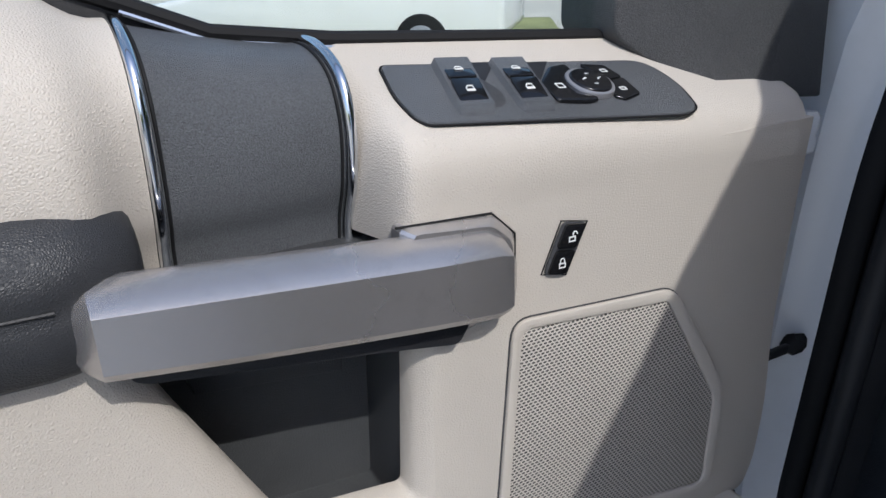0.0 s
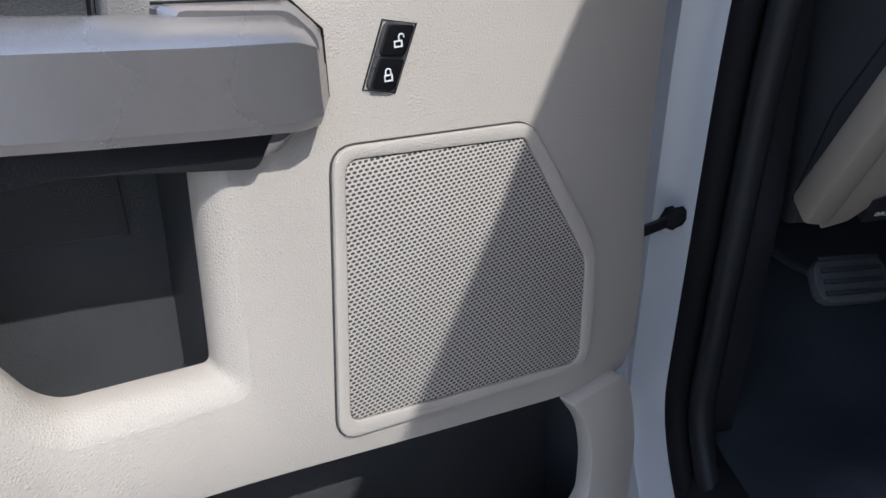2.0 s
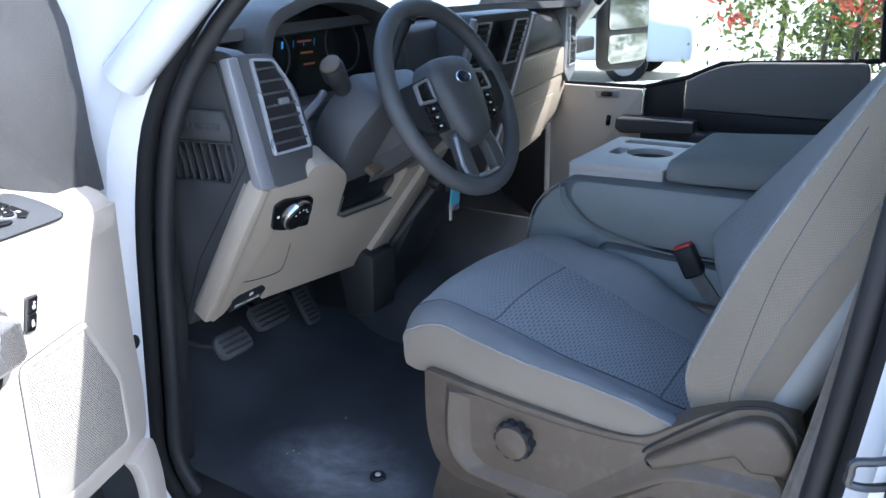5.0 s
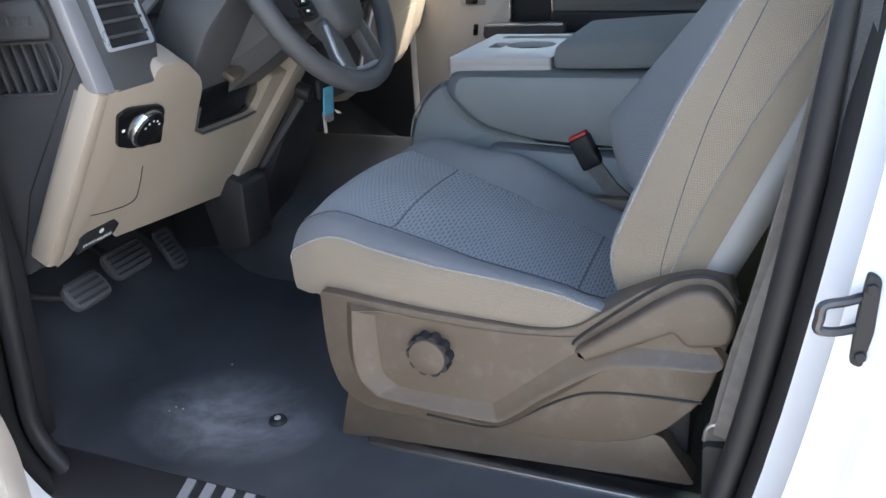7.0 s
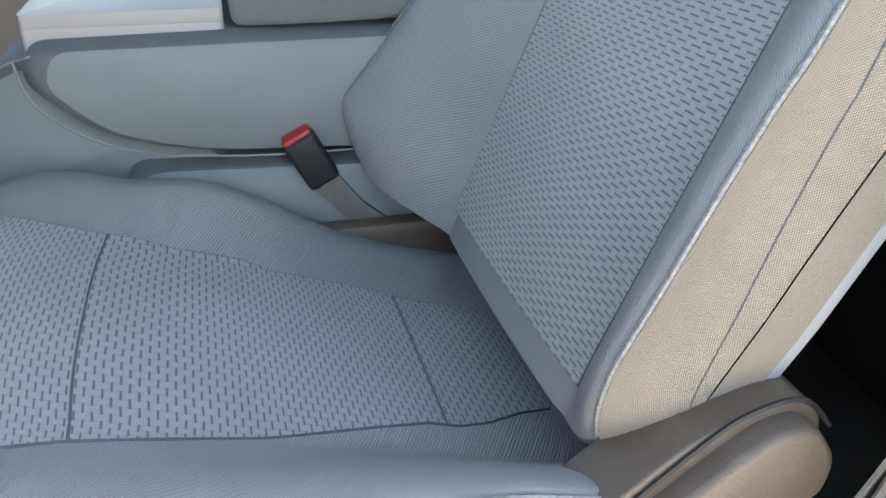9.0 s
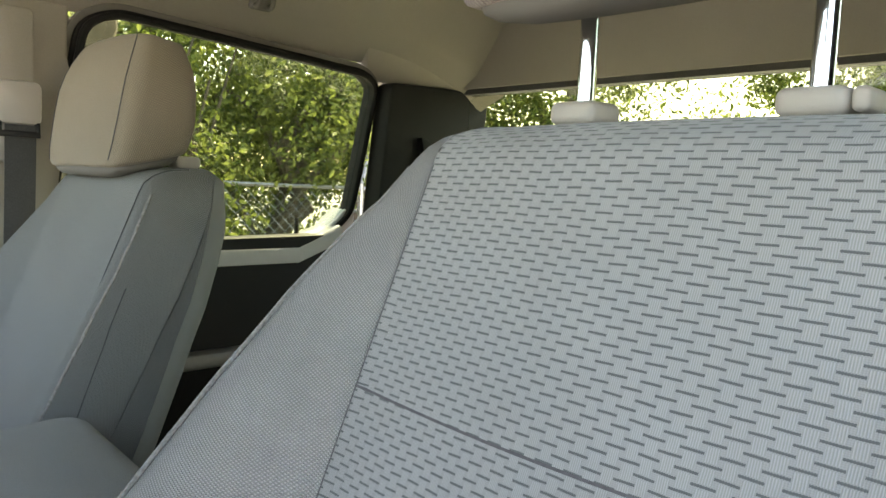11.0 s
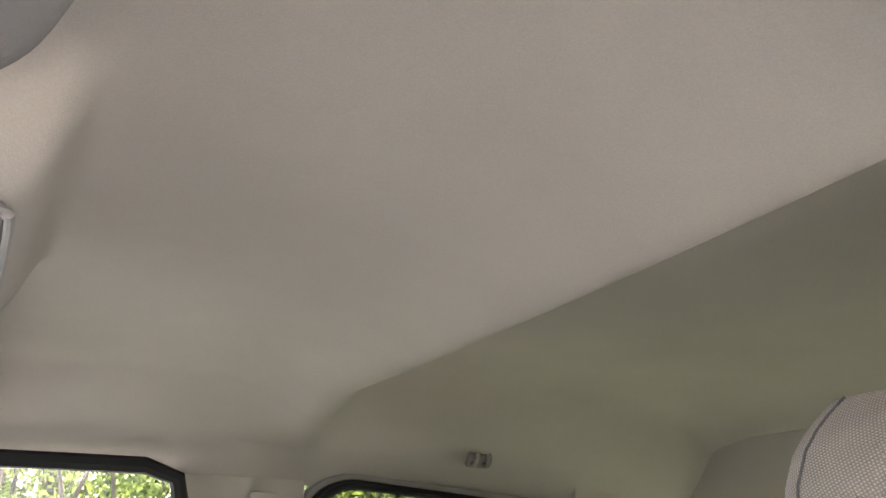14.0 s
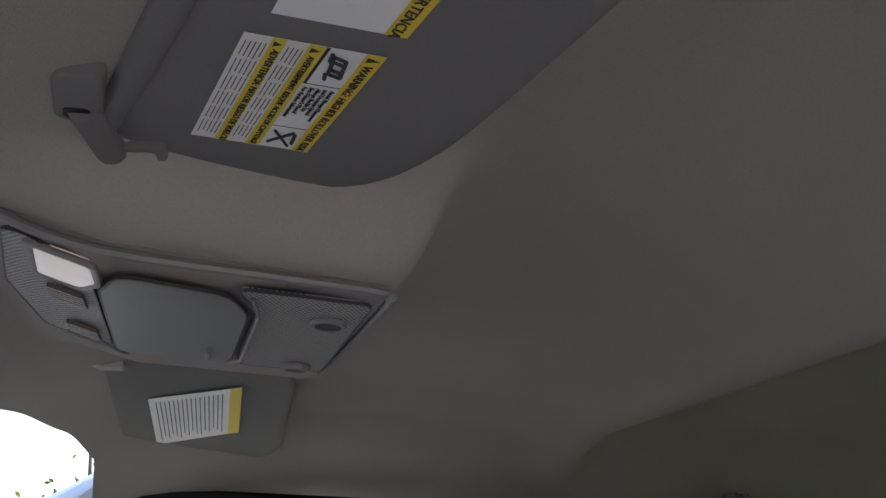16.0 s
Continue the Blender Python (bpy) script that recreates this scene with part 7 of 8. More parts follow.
# ---- passenger rear door, pillars, rear corner ----
rdoor = thing("rear_passenger_door", "closed rear passenger door with dark trim and sill whitened as sunlit", "car door")
part("trim", prism(rounded([(0.50, 1.325), (1.24, 1.345), (1.30, 0.66), (0.50, 0.66)], 0.01), -0.04, 0.02, PXZ, 0.008), "black", rdoor, "black rear door trim")
part("arm_bar", prism(rounded([(0.60, 1.10), (1.10, 1.11), (1.10, 1.08), (0.60, 1.07)], 0.008), 0.015, 0.06, PXZ, 0.006), "silver", rdoor)
# the ledge is coloured white to stand in for sun on beige trim
part("sill_ledge", prism(rounded([(0.50, 1.315), (1.04, 1.332), (1.115, 1.352), (1.165, 1.40), (1.19, 1.40), (1.19, 1.29), (0.50, 1.28)], 0.01), -0.085, -0.018, PXZ, 0.004), "white", rdoor, "window ledge in white that stands in for sunlight")
part("lock_knob", tube([(1.045, 0.842, 1.325), (1.045, 0.842, 1.375)], [0.006, 0.0045], 8), "black", rdoor, "black lock knob")
RG = rounded([(0.505, 1.31), (1.10, 1.33), (1.165, 1.39), (1.182, 1.685), (1.15, 1.705), (0.60, 1.738), (0.548, 1.715)], [0.01, 0.05, 0.03, 0.02, 0.02, 0.03, 0.03], 4)
rw = lambda a, b, h: Vector((a, 0.835 + h - 0.075 * max(0, b - 1.33) / 0.37, b))
part("window_pane", prism(grown(RG, 0.01), 0.0, 0.004, rw), "glass_tint", rdoor, "green tinted rear side pane")
part("window_seal", tube([rw(a, b, -0.02) for a, b in grown(RG, 0.004)], 0.0075, 8, True), "rubber", rdoor, "black window seal")
part("window_surround", ring_prism(grown(RG, 0.016), grown(RG, 0.004), -0.012, 0.03, rw, 0.003), "rubber", rdoor, "black window surround")
part("window_trim", ring_prism(grown(RG, 0.028), grown(RG, 0.015), -0.002, 0.03, rw, 0.003), "visor", rdoor, "grey window frame trim")
# white again for sunlight, which does not reach the inner ledge
part("window_ledge", prism([(0.775, 1.272), (0.83, 1.272), (0.83, 1.308), (0.79, 1.312), (0.778, 1.306)], 0.52, 1.02, lambda a, b, h: Vector((h, a, b + 0.012 * (h - 0.5))), 0.004), "white", rdoor, "inner window ledge whitened to look sunlit")
part("ledge_rise", prism([(0.775, 1.278), (0.83, 1.278), (0.83, 1.314), (0.79, 1.318), (0.778, 1.312)], 1.015, 1.13, lambda a, b, h: Vector((h, a, b + 0.40 * (h - 1.015))), 0.004), "white", rdoor, "rising end of the window ledge, whitened to look sunlit")
part("outer_skin", prism([(0.42, 0.55), (1.50, 0.55), (1.50, 1.30), (0.42, 1.27)], -0.15, -0.09, PXZ, 0.02), "white", rdoor, "white door skin")
part("c_pillar_trim", prism(rounded([(1.188, 1.20), (1.60, 1.20), (1.60, 1.72), (1.196, 1.695)], 0.02), 0.745, 0.81, lambda a, b, h: Vector((a, h + 0.22 * max(0.0, a - 1.19) - 0.05 * max(0, b - 1.3) / 0.4, b)), 0.012), "rubber", cab, "black rear pillar trim")
part("c_pillar_return", prism([(0.86, 1.20), (0.815, 1.20), (0.805, 1.70), (0.85, 1.70)], 1.46, 1.50, lambda a, b, h: Vector((h - 0.1 * (b - 1.35), a, b)), 0.008), "black", cab)
part("b_pillar_passenger", prism(rounded([(0.345, 0.66), (0.50, 0.66), (0.505, 1.30), (0.515, 1.66), (0.535, 1.80), (0.25, 1.81), (0.315, 1.68), (0.345, 1.30)], [0.03, 0.03, 0.03, 0.06, 0.02, 0.02, 0.06, 0.03]), 0.0, 0.06, lambda a, b, h: Vector((a, 0.775 + h - 0.075 * max(0, b - 1.33) / 0.37 + 0.11 * max(0, b - 1.62) / 0.18, b)), 0.02, 3), "headliner", cab, "grey-beige pillar trim")
part("rear_quarter_trim", prism(rounded([(1.17, 1.70), (1.60, 1.69), (1.60, 1.80), (1.15, 1.81)], 0.01), 0.765, 0.81, lambda a, b, h: Vector((a, h - 0.03 * max(0, b - 1.69) / 0.1, b)), 0.008), "headliner", cab, "grey-beige rear quarter trim")
part("rear_header", prism([(-0.80, 1.712), (0.80, 1.712), (0.78, 1.93), (-0.78, 1.93)], -0.012, -0.002, lambda a, b, h: Vector((1.52 + h - 0.12 * (b - 1.35), a, b)), 0.003), "headliner", cab, "grey-beige rear header")
pb = thing("passenger_belt", "dark belt with its upper guide on the pillar", "seat belt")
part("guide_slide", prism(rounded([(0.405, 1.72), (0.455, 1.72), (0.455, 1.47), (0.405, 1.47)], 0.01), 0.700, 0.712, XZ(), 0.004), "headliner", pb, "grey-beige belt slide cover")
part("guide", prism(rounded([(0.395, 1.60), (0.462, 1.60), (0.462, 1.53), (0.395, 1.53)], 0.014), 0.672, 0.700, XZ(), 0.008), "roof_plastic", pb, "grey-beige belt guide")
part("guide_loop", tube([(0.40, 0.685, 1.545), (0.40, 0.672, 1.515), (0.455, 0.672, 1.515), (0.455, 0.685, 1.545)], 0.006, 8), "black", pb)
part("webbing", strap(spline([(0.43, 0.675, 1.53), (0.435, 0.70, 1.40), (0.44, 0.74, 1.10), (0.44, 0.755, 0.80)], 12), 0.046, 0.0025, (1, 0, 0)), "dark", pb, "black belt webbing")
rb = thing("rear_belt", "dark belt hanging on the rear corner pillar", "seat belt")
part("guide", prism(rounded([(1.30, 1.58), (1.36, 1.56), (1.37, 1.50), (1.32, 1.52)], 0.01), 0.71, 0.73, XZ(), 0.006), "rubber", rb)
part("webbing", strap(spline([(1.335, 0.712, 1.53), (1.36, 0.70, 1.45), (1.40, 0.69, 1.30), (1.42, 0.68, 1.1)], 10), 0.046, 0.0025, (1, 0, 0)), "rubber", rb)

# ---- rear bench ----
bench = thing("rear_bench", "grey cloth rear bench seat with three headrests", "car seat")
part("backrest", prism(rounded([(1.20, 0.95), (1.34, 1.42), (1.40, 1.45), (1.46, 1.40), (1.36, 0.92)], 0.03), -0.68, 0.68, XZ(), 0.02, 3), "seat_cloth", bench, "grey cloth bench backrest")
part("cushion", prism(rounded([(0.80, 0.96), (0.78, 1.04), (0.86, 1.07), (1.24, 1.02), (1.30, 0.92), (0.84, 0.90)], 0.03), -0.68, 0.68, XZ(), 0.02, 3), "seat_cloth", bench, "grey cloth bench cushion")
part("bench_base", box(0.86, 1.50, -0.66, 0.66, 0.615, 0.91, 0.02), "black", bench)
for yc, top, w in ((0.375, 1.585, 0.118), (-0.02, 1.475, 0.115), (-0.44, 1.585, 0.118)):
    prof = rounded([(1.285, top - 0.165), (1.262, top - 0.05), (1.285, top), (1.335, top - 0.002), (1.365, top - 0.06), (1.36, top - 0.165)], [0.015, 0.03, 0.025, 0.025, 0.03, 0.015], 4)
    puffed(prof, yc - w, yc + w, 0.5, "headrest", "visor", "grey cloth rear headrest", bench)
    for sg in (-1, 1):
        part("headrest_post", tube([(1.34, yc + sg * 0.05, 1.38), (1.335, yc + sg * 0.05, top - 0.13)], 0.005, 8), "chrome", bench)

# ---- outside mirror on the passenger side ----
mir = thing("side_mirror", "black towing mirror with two panes on the passenger door", "wing mirror")
mh = lambda a, b, h: Vector((-0.571 + h + 0.30 * (a - 1.04), a, b))
part("housing", prism(rounded([(1.04, 1.62), (1.30, 1.62), (1.31, 1.22), (1.27, 1.19), (1.06, 1.20)], 0.03), -0.05, 0.0, mh, 0.02, 3), "black", mir, "black mirror housing")
part("upper_pane", prism(rounded([(1.06, 1.60), (1.285, 1.60), (1.29, 1.345), (1.065, 1.345)], 0.02), 0.001, 0.004, mh), "mirror", mir, "flat mirror pane")
part("lower_pane", prism(rounded([(1.065, 1.325), (1.29, 1.325), (1.285, 1.225), (1.07, 1.225)], 0.02), 0.001, 0.004, mh), "mirror", mir, "wide-angle mirror pane")
for z in (1.30, 1.46):
    part("arm", box(-0.68, -0.61, 0.86, 1.06, z - 0.025, z + 0.025, 0.01), "black", mir, "black mirror arm")

# ---- things under the ceiling ----
VZ = 1.868
dv = thing("driver_visor", "grey-beige driver sun visor folded up, with warning labels", "sun visor")
VIS = rounded([(-0.105, -0.66), (-0.02, -0.66), (0.004, -0.50), (-0.010, -0.423), (-0.023, -0.347), (-0.036, -0.286), (-0.062, -0.236), (-0.15, -0.200), (-0.206, -0.194), (-0.214, -0.212), (-0.198, -0.246), (-0.162, -0.367)], [0.03, 0.04, 0.1, 0.1, 0.1, 0.05, 0.04, 0.03, 0.012, 0.01, 0.0, 0.1], 4)


def slab(poly, z_to, t, name, mat, parent, label=""):
    """A soft-edged board: outline in (x, y), lower face at z_to(x, y), thickness t."""
    c = (sum(p[0] for p in poly) / len(poly), sum(p[1] for p in poly) / len(poly))
    rings = []
    for k, dz in ((0.90, 0.0), (0.965, 0.0006), (0.99, 0.003), (1.0, 0.5 * t), (0.99, t - 0.002), (0.9, t)):
        rings.append([Vector((c[0] + (a - c[0]) * k, c[1] + (b - c[1]) * k, z_to(a, b) + dz)) for a, b in poly])
    return part(name, loft(rings), mat, parent, label, 70)


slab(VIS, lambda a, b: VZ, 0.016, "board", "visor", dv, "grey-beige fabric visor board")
flat_to = lambda a, b, h: Vector((a, b, h))
part("front_roll", tube(spline([(-0.200, -0.244, VZ + 0.006), (-0.180, -0.306, VZ + 0.006), (-0.160, -0.372, VZ + 0.006), (-0.125, -0.50, VZ + 0.006)], 20), 0.0085, 10), "visor", dv, "rolled front edge")
part("pivot_rod", tube([(-0.203, -0.275, VZ - 0.002), (-0.199, -0.258, VZ - 0.002), (-0.194, -0.238, VZ - 0.002), (-0.1925, -0.233, VZ - 0.001), (-0.192, -0.231, VZ - 0.001)], [0.0075, 0.008, 0.0085, 0.007, 0.003], 14), "visor", dv)
part("clip", prism(rounded([(-0.217, -0.264), (-0.213, -0.303), (-0.191, -0.311), (-0.196, -0.264)], 0.006), VZ - 0.004, VZ + 0.022, flat_to, 0.006, 4), "visor", dv, "grey-beige visor bracket", 60)
part("clip_hole", prism(rounded([(-0.2125, -0.2685), (-0.2115, -0.277), (-0.200, -0.279), (-0.199, -0.269)], 0.003), VZ - 0.0045, VZ - 0.0035, flat_to), "black", dv)
CAPO, CAPI = rounded([(-0.210, -0.238), (-0.166, -0.254), (-0.170, -0.212), (-0.212, -0.194)], 0.008), rounded([(-0.203, -0.233), (-0.172, -0.246), (-0.175, -0.217), (-0.204, -0.204)], 0.006)
part("end_cap", ring_prism(CAPO, CAPI, VZ - 0.004, VZ + 0.006, flat_to, 0.0015), "visor", dv, "grey-beige visor end cap")
part("end_recess", prism(CAPI, VZ - 0.0012, VZ + 0.002, flat_to), "roof_plastic", dv, "pale recess in the visor end")
# warning label: p runs along the words, q up the words
L1, L2, L4 = Vector((-0.082, -0.362)), Vector((-0.101, -0.2705)), Vector((-0.1375, -0.358))
lr = (L2 - L1)
lu = (L1 - L4)


def on_label(p, q, h=0.0):
    v = L4 + lr * p + lu * q
    return Vector((v.x, v.y, VZ - 0.0006 - h))


def quad(p0, p1, q0, q1, h, name, mat, parent, label=""):
    bm = bmesh.new()
    bm.faces.new([bm.verts.new(on_label(p, q, h)) for p, q in ((p0, q0), (p1, q0), (p1, q1), (p0, q1))])
    r = bmesh.ops.solidify(bm, geom=bm.faces[:], thickness=0.0001)
    return part(name, bm, mat, parent, label)


wl = thing_part("warning_label", dv)
quad(0, 1, 0, 1, 0, "label_sheet", "paper", wl, "white warning sticker")
bands = ((0.86, 1.0, "WARNING: HIGHER ROLLOVER RISK"), (0.455, 0.575, "AVERTISSEMENT: RISQUE ACCRU DE CAPOTAGE"), (0.20, 0.30, "ADVERTENCIA: MAYOR RIESGO DE VUELCO"))
rx, uy = lr.normalized(), lu.normalized()
uy = Vector((-rx.y, rx.x)) if Vector((-rx.y, rx.x)).dot(lu) > 0 else Vector((rx.y, -rx.x))
LM = lambda p, q, h: Matrix.Translation(on_label(p, q, h)) @ Matrix(((rx.x, uy.x, 0), (rx.y, uy.y, 0), (0, 0, -1))).to_4x4()
for q0, q1, txt in bands:
    quad(0, 1, q0, q1, 0.0003, "band", "yellow", wl)
    hgt = (q1 - q0) * lu.length
    words(txt, min(hgt * 0.8, 0.150 / len(txt)), LM(0.08, q0 + 0.035, 0.0006), "ink", wl, "lettering", "black printed words")
    bm = bmesh.new()
    bm.faces.new([bm.verts.new(on_label(p, q, 0.0006)) for p, q in ((0.02, q0 + 0.02), (0.06, q0 + 0.02), (0.04, q1 - 0.02))])
    part("warning_sign", bm, "ink", wl)
for k, txt in enumerate(("Avoid Abrupt Maneuvers", "and Excessive Speed.", "Always Buckle Up.", "See Owner's Manual", "For Further Information")):
    words(txt, 0.0029, LM(0.335, 0.805 - 0.052 * k, 0.0006), "ink", wl, "lettering", "black printed words")
for q0, q1, n in ((0.315, 0.45, 4), (0.02, 0.195, 5)):
    for k in range(n):
        q = q0 + (q1 - q0) * (k + 0.35) / n
        for j in range(6):
            w = 0.115 + 0.03 * ((k * 5 + j * 3) % 4) / 4
            quad(0.05 + 0.15 * j, 0.05 + 0.15 * j + w, q, q + 0.0095, 0.0004, "print_bar", "grey_plastic", wl)
quad(0.0, 0.31, 0.575, 0.60, 0.0004, "picture_edge", "ink", wl)
quad(0.305, 0.312, 0.575, 0.86, 0.0004, "picture_edge", "ink", wl)
quad(0.745, 0.752, 0.575, 0.86, 0.0004, "picture_edge", "ink", wl)
# tilted car drawing and a belt drawing, in plain strokes
for a, b in (((0.06, 0.66), (0.20, 0.70)), ((0.20, 0.70), (0.22, 0.80)), ((0.22, 0.80), (0.08, 0.76)), ((0.08, 0.76), (0.06, 0.66)), ((0.10, 0.68), (0.12, 0.77)), ((0.16, 0.69), (0.18, 0.785)), ((0.04, 0.64), (0.10, 0.65)), ((0.20, 0.68), (0.25, 0.70)), ((0.80, 0.62), (0.95, 0.80)), ((0.80, 0.78), (0.93, 0.62)), ((0.82, 0.80), (0.92, 0.82))):
    part("drawing_stroke", tube([on_label(*a, 0.0006), on_label(*b, 0.0006)], 0.0009, 4), "ink", wl)
w2 = thing_part("airbag_label", dv)
quad(-0.62, -0.16, 0.10, 1.02, 0.0, "label_sheet", "paper", w2, "white airbag sticker")
quad(-0.62, -0.16, 0.86, 1.02, 0.0003, "band", "yellow", w2)
words("ADVERTENCIA", 0.0062, LM(-0.60, 0.885, 0.0006), "ink", w2, "lettering", "black printed words")

# overhead console
oc = thing("overhead_console", "grey-beige overhead console with map lamps and mesh panels", "overhead console")
CZ = 1.826
OX = lambda a, b, h: Vector((a, b, CZ + h + 0.25 * max(0, -0.20 - a) + 0.0145 * max(0.0, (b - 0.03) / 0.082) ** 1.5))
OUT = rounded([(-0.034, -0.186), (-0.034, 0.112), (-0.20, 0.122), (-0.33, 0.105), (-0.33, -0.175), (-0.20, -0.194)], [0.012, 0.012, 0.05, 0.03, 0.03, 0.05], 4)
part("frame", prism(OUT, 0.0, 0.016, OX, 0.003, 3), "console_plastic", oc, "grey-beige console frame")
part("rear_lip", tube(spline([OX(-0.034, -0.178, 0.002), OX(-0.031, -0.16, 0.001), OX(-0.031, 0.085, 0.001), OX(-0.034, 0.105, 0.002)], 24), 0.003, 8), "console_plastic", oc)
part("side_lip", tube(spline([OX(-0.33, -0.176, 0.004), OX(-0.26, -0.187, 0.003), OX(-0.20, -0.192, 0.002), OX(-0.10, -0.189, 0.002), OX(-0.042, -0.185, 0.003), OX(-0.035, -0.178, 0.003)], 24), 0.0032, 8), "console_plastic", oc)
REAR_MESH = rounded([(-0.040, -0.165), (-0.038, 0.060), (-0.104, 0.066), (-0.110, 0.03), (-0.106, -0.12), (-0.122, -0.162)], 0.008, 3)
FRONT_MESH = rounded([(-0.207, -0.150), (-0.209, 0.060), (-0.262, 0.064), (-0.270, -0.06), (-0.250, -0.176), (-0.236, -0.182)], 0.012, 3)
LIDP = rounded([(-0.126, -0.146), (-0.112, -0.11), (-0.115, 0.030), (-0.128, 0.060), (-0.206, 0.062), (-0.203, -0.12), (-0.190, -0.156)], 0.012, 3)
for poly, nm in ((REAR_MESH, "rear_gap"), (FRONT_MESH, "front_gap"), (LIDP, "lid_gap")):
    part(nm, ring_prism(grown(poly, 0.0009), grown(poly, -0.0004), -0.0012, 0.001, OX), "dark", oc)
part("rear_mesh", prism(REAR_MESH, -0.0010, 0.002, OX), "console_mesh_h", oc, "fine perforated panel")
part("front_mesh", prism(FRONT_MESH, -0.0010, 0.002, OX), "console_mesh_h", oc, "fine perforated panel")
part("glasses_lid", prism(LIDP, -0.0022, 0.002, OX, 0.002, 2), "console_plastic", oc, "smooth glasses holder lid")
part("lid_rim", tube([OX(a, b, -0.0015) for a, b in ((-0.112, -0.150), (-0.1045, -0.11), (-0.1075, 0.030), (-0.117, 0.066))], 0.0016, 6), "console_plastic", oc)
part("lid_catch", tube([OX(-0.134, 0.005, -0.003), OX(-0.134, 0.030, -0.003)], 0.002, 6), "console_plastic", oc)
for b0, b1, sg in ((-0.171, -0.118, 1), (0.086, 0.048, -1)):
    part("map_lamp", prism(rounded([(-0.203, b0), (-0.203, b0 + (b1 - b0) * 0.6), (-0.214, b1), (-0.240, b1), (-0.234, b0)], 0.004), -0.0035, 0.002, OX, 0.0015), "lens", oc, "pale map lamp lens")
    part("lamp_edge", ring_prism(rounded([(-0.199, b0 - 0.004 * sg), (-0.199, b0 + (b1 - b0) * 0.6), (-0.213, b1 + 0.004 * sg), (-0.245, b1 + 0.004 * sg), (-0.239, b0 - 0.004 * sg)], 0.004), rounded([(-0.203, b0), (-0.203, b0 + (b1 - b0) * 0.6), (-0.214, b1), (-0.240, b1), (-0.234, b0)], 0.004), -0.004, 0.0, OX, 0.001), "console_plastic", oc)
for b0 in (-0.094, -0.002):
    for k in range(5):
        part("grille_bar", prism([(-0.215 - 0.0001, b0 + 0.0055 * k), (-0.238, b0 + 0.0055 * k), (-0.238, b0 + 0.0055 * k + 0.003), (-0.215, b0 + 0.0055 * k + 0.003)], -0.004, -0.001, OX), "grey_plastic", oc)
for hx, hy in ((-0.059, -0.113), (-0.061, 0.040)):
    part("sensor_ring", ring_prism([(hx + 0.0125 * math.cos(q), hy + 0.0135 * math.sin(q)) for q in (k * math.pi / 12 for k in range(24))], [(hx + 0.009 * math.cos(q), hy + 0.010 * math.sin(q)) for q in (k * math.pi / 12 for k in range(24))], -0.004, 0.002, OX, 0.001), "console_plastic", oc)
    part("sensor_hole", disc(OX(hx, hy, -0.0028), (0, 0, 1), 0.0095, 0.0095, 0.001, 20, 0), "black", oc)

# passenger visor, its outer end hanging a little
pv = thing("passenger_visor", "grey-beige passenger sun visor with an airbag label", "sun visor")
pz = lambda a, b: 1.9016 - 0.13 * b - 0.004
PV = rounded([(-0.245, 0.30), (-0.20, 0.272), (-0.045, 0.262), (-0.030, 0.30), (-0.008, 0.61), (-0.022, 0.66), (-0.15, 0.805), (-0.172, 0.828), (-0.215, 0.828), (-0.234, 0.79)], [0.01, 0.01, 0.02, 0.02, 0.05, 0.03, 0.1, 0.01, 0.02, 0.02], 4)
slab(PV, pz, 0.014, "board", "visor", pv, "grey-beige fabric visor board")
part("label_sheet", prism([(-0.091, 0.32), (-0.079, 0.52), (-0.189, 0.632), (-0.198, 0.404)], 0.0, 0.0004, lambda a, b, h: Vector((a, b, pz(a, b) - 0.0012 + h))), "paper", pv, "white airbag warning sticker")
part("label_band", prism([(-0.091, 0.32), (-0.079, 0.52), (-0.093, 0.534), (-0.104, 0.33)], 0.0, 0.0004, lambda a, b, h: Vector((a, b, pz(a, b) - 0.0018 + h))), "yellow", pv)
for k in range(16):
    f = 0.20 + 0.048 * k
    a0, b0 = -0.091 + (-0.198 + 0.091) * f, 0.32 + (0.404 - 0.32) * f
    a1, b1 = -0.079 + (-0.189 + 0.079) * f, 0.52 + (0.632 - 0.52) * f
    part("print_bar", tube([Vector((a0 + (a1 - a0) * t, b0 + (b1 - b0) * t, pz(0, b0 + (b1 - b0) * t) - 0.0016)) for t in (0.08, 0.90 - 0.12 * ((k * 7) % 5) / 4)], 0.0007, 4), "seam_light", pv)
part("pivot", tube([(-0.262, 0.285, 1.866), (-0.245, 0.30, 1.862), (-0.222, 0.295, 1.863)], 0.008, 8), "roof_plastic", pv)
part("clip", box(-0.255, -0.235, 0.76, 0.80, 1.795, 1.815, 0.005), "roof_plastic", pv)

# coat hook on the rail, small clips
hk = thing("coat_hook", "grey-beige double coat hook on the roof rail", "coat hook", pose(0.848, 0.672, 1.803, -55, 0, 0))
part("hook_base", box(-0.024, 0.024, -0.012, 0.018, -0.006, 0.006, 0.005, 3), "visor", hk)
for sg in (-1, 1):
    part("hook_arm", tube(spline([(sg * 0.014, 0.008, -0.002), (sg * 0.015, 0.004, -0.016), (sg * 0.013, -0.012, -0.020), (sg * 0.012, -0.020, -0.012)], 10), 0.005, 8), "visor", hk)
for cx, cy in ((0.614, 0.507), (0.585, 0.525)):
    part_clip = tagged(done("roof_clip", box(cx - 0.012, cx + 0.012, cy - 0.006, cy + 0.006, liner(cx, cy) - 0.006, liner(cx, cy) + 0.002, 0.002), "roof_plastic"), "small pale clip on the headliner seam", "clip", "headliner clips")


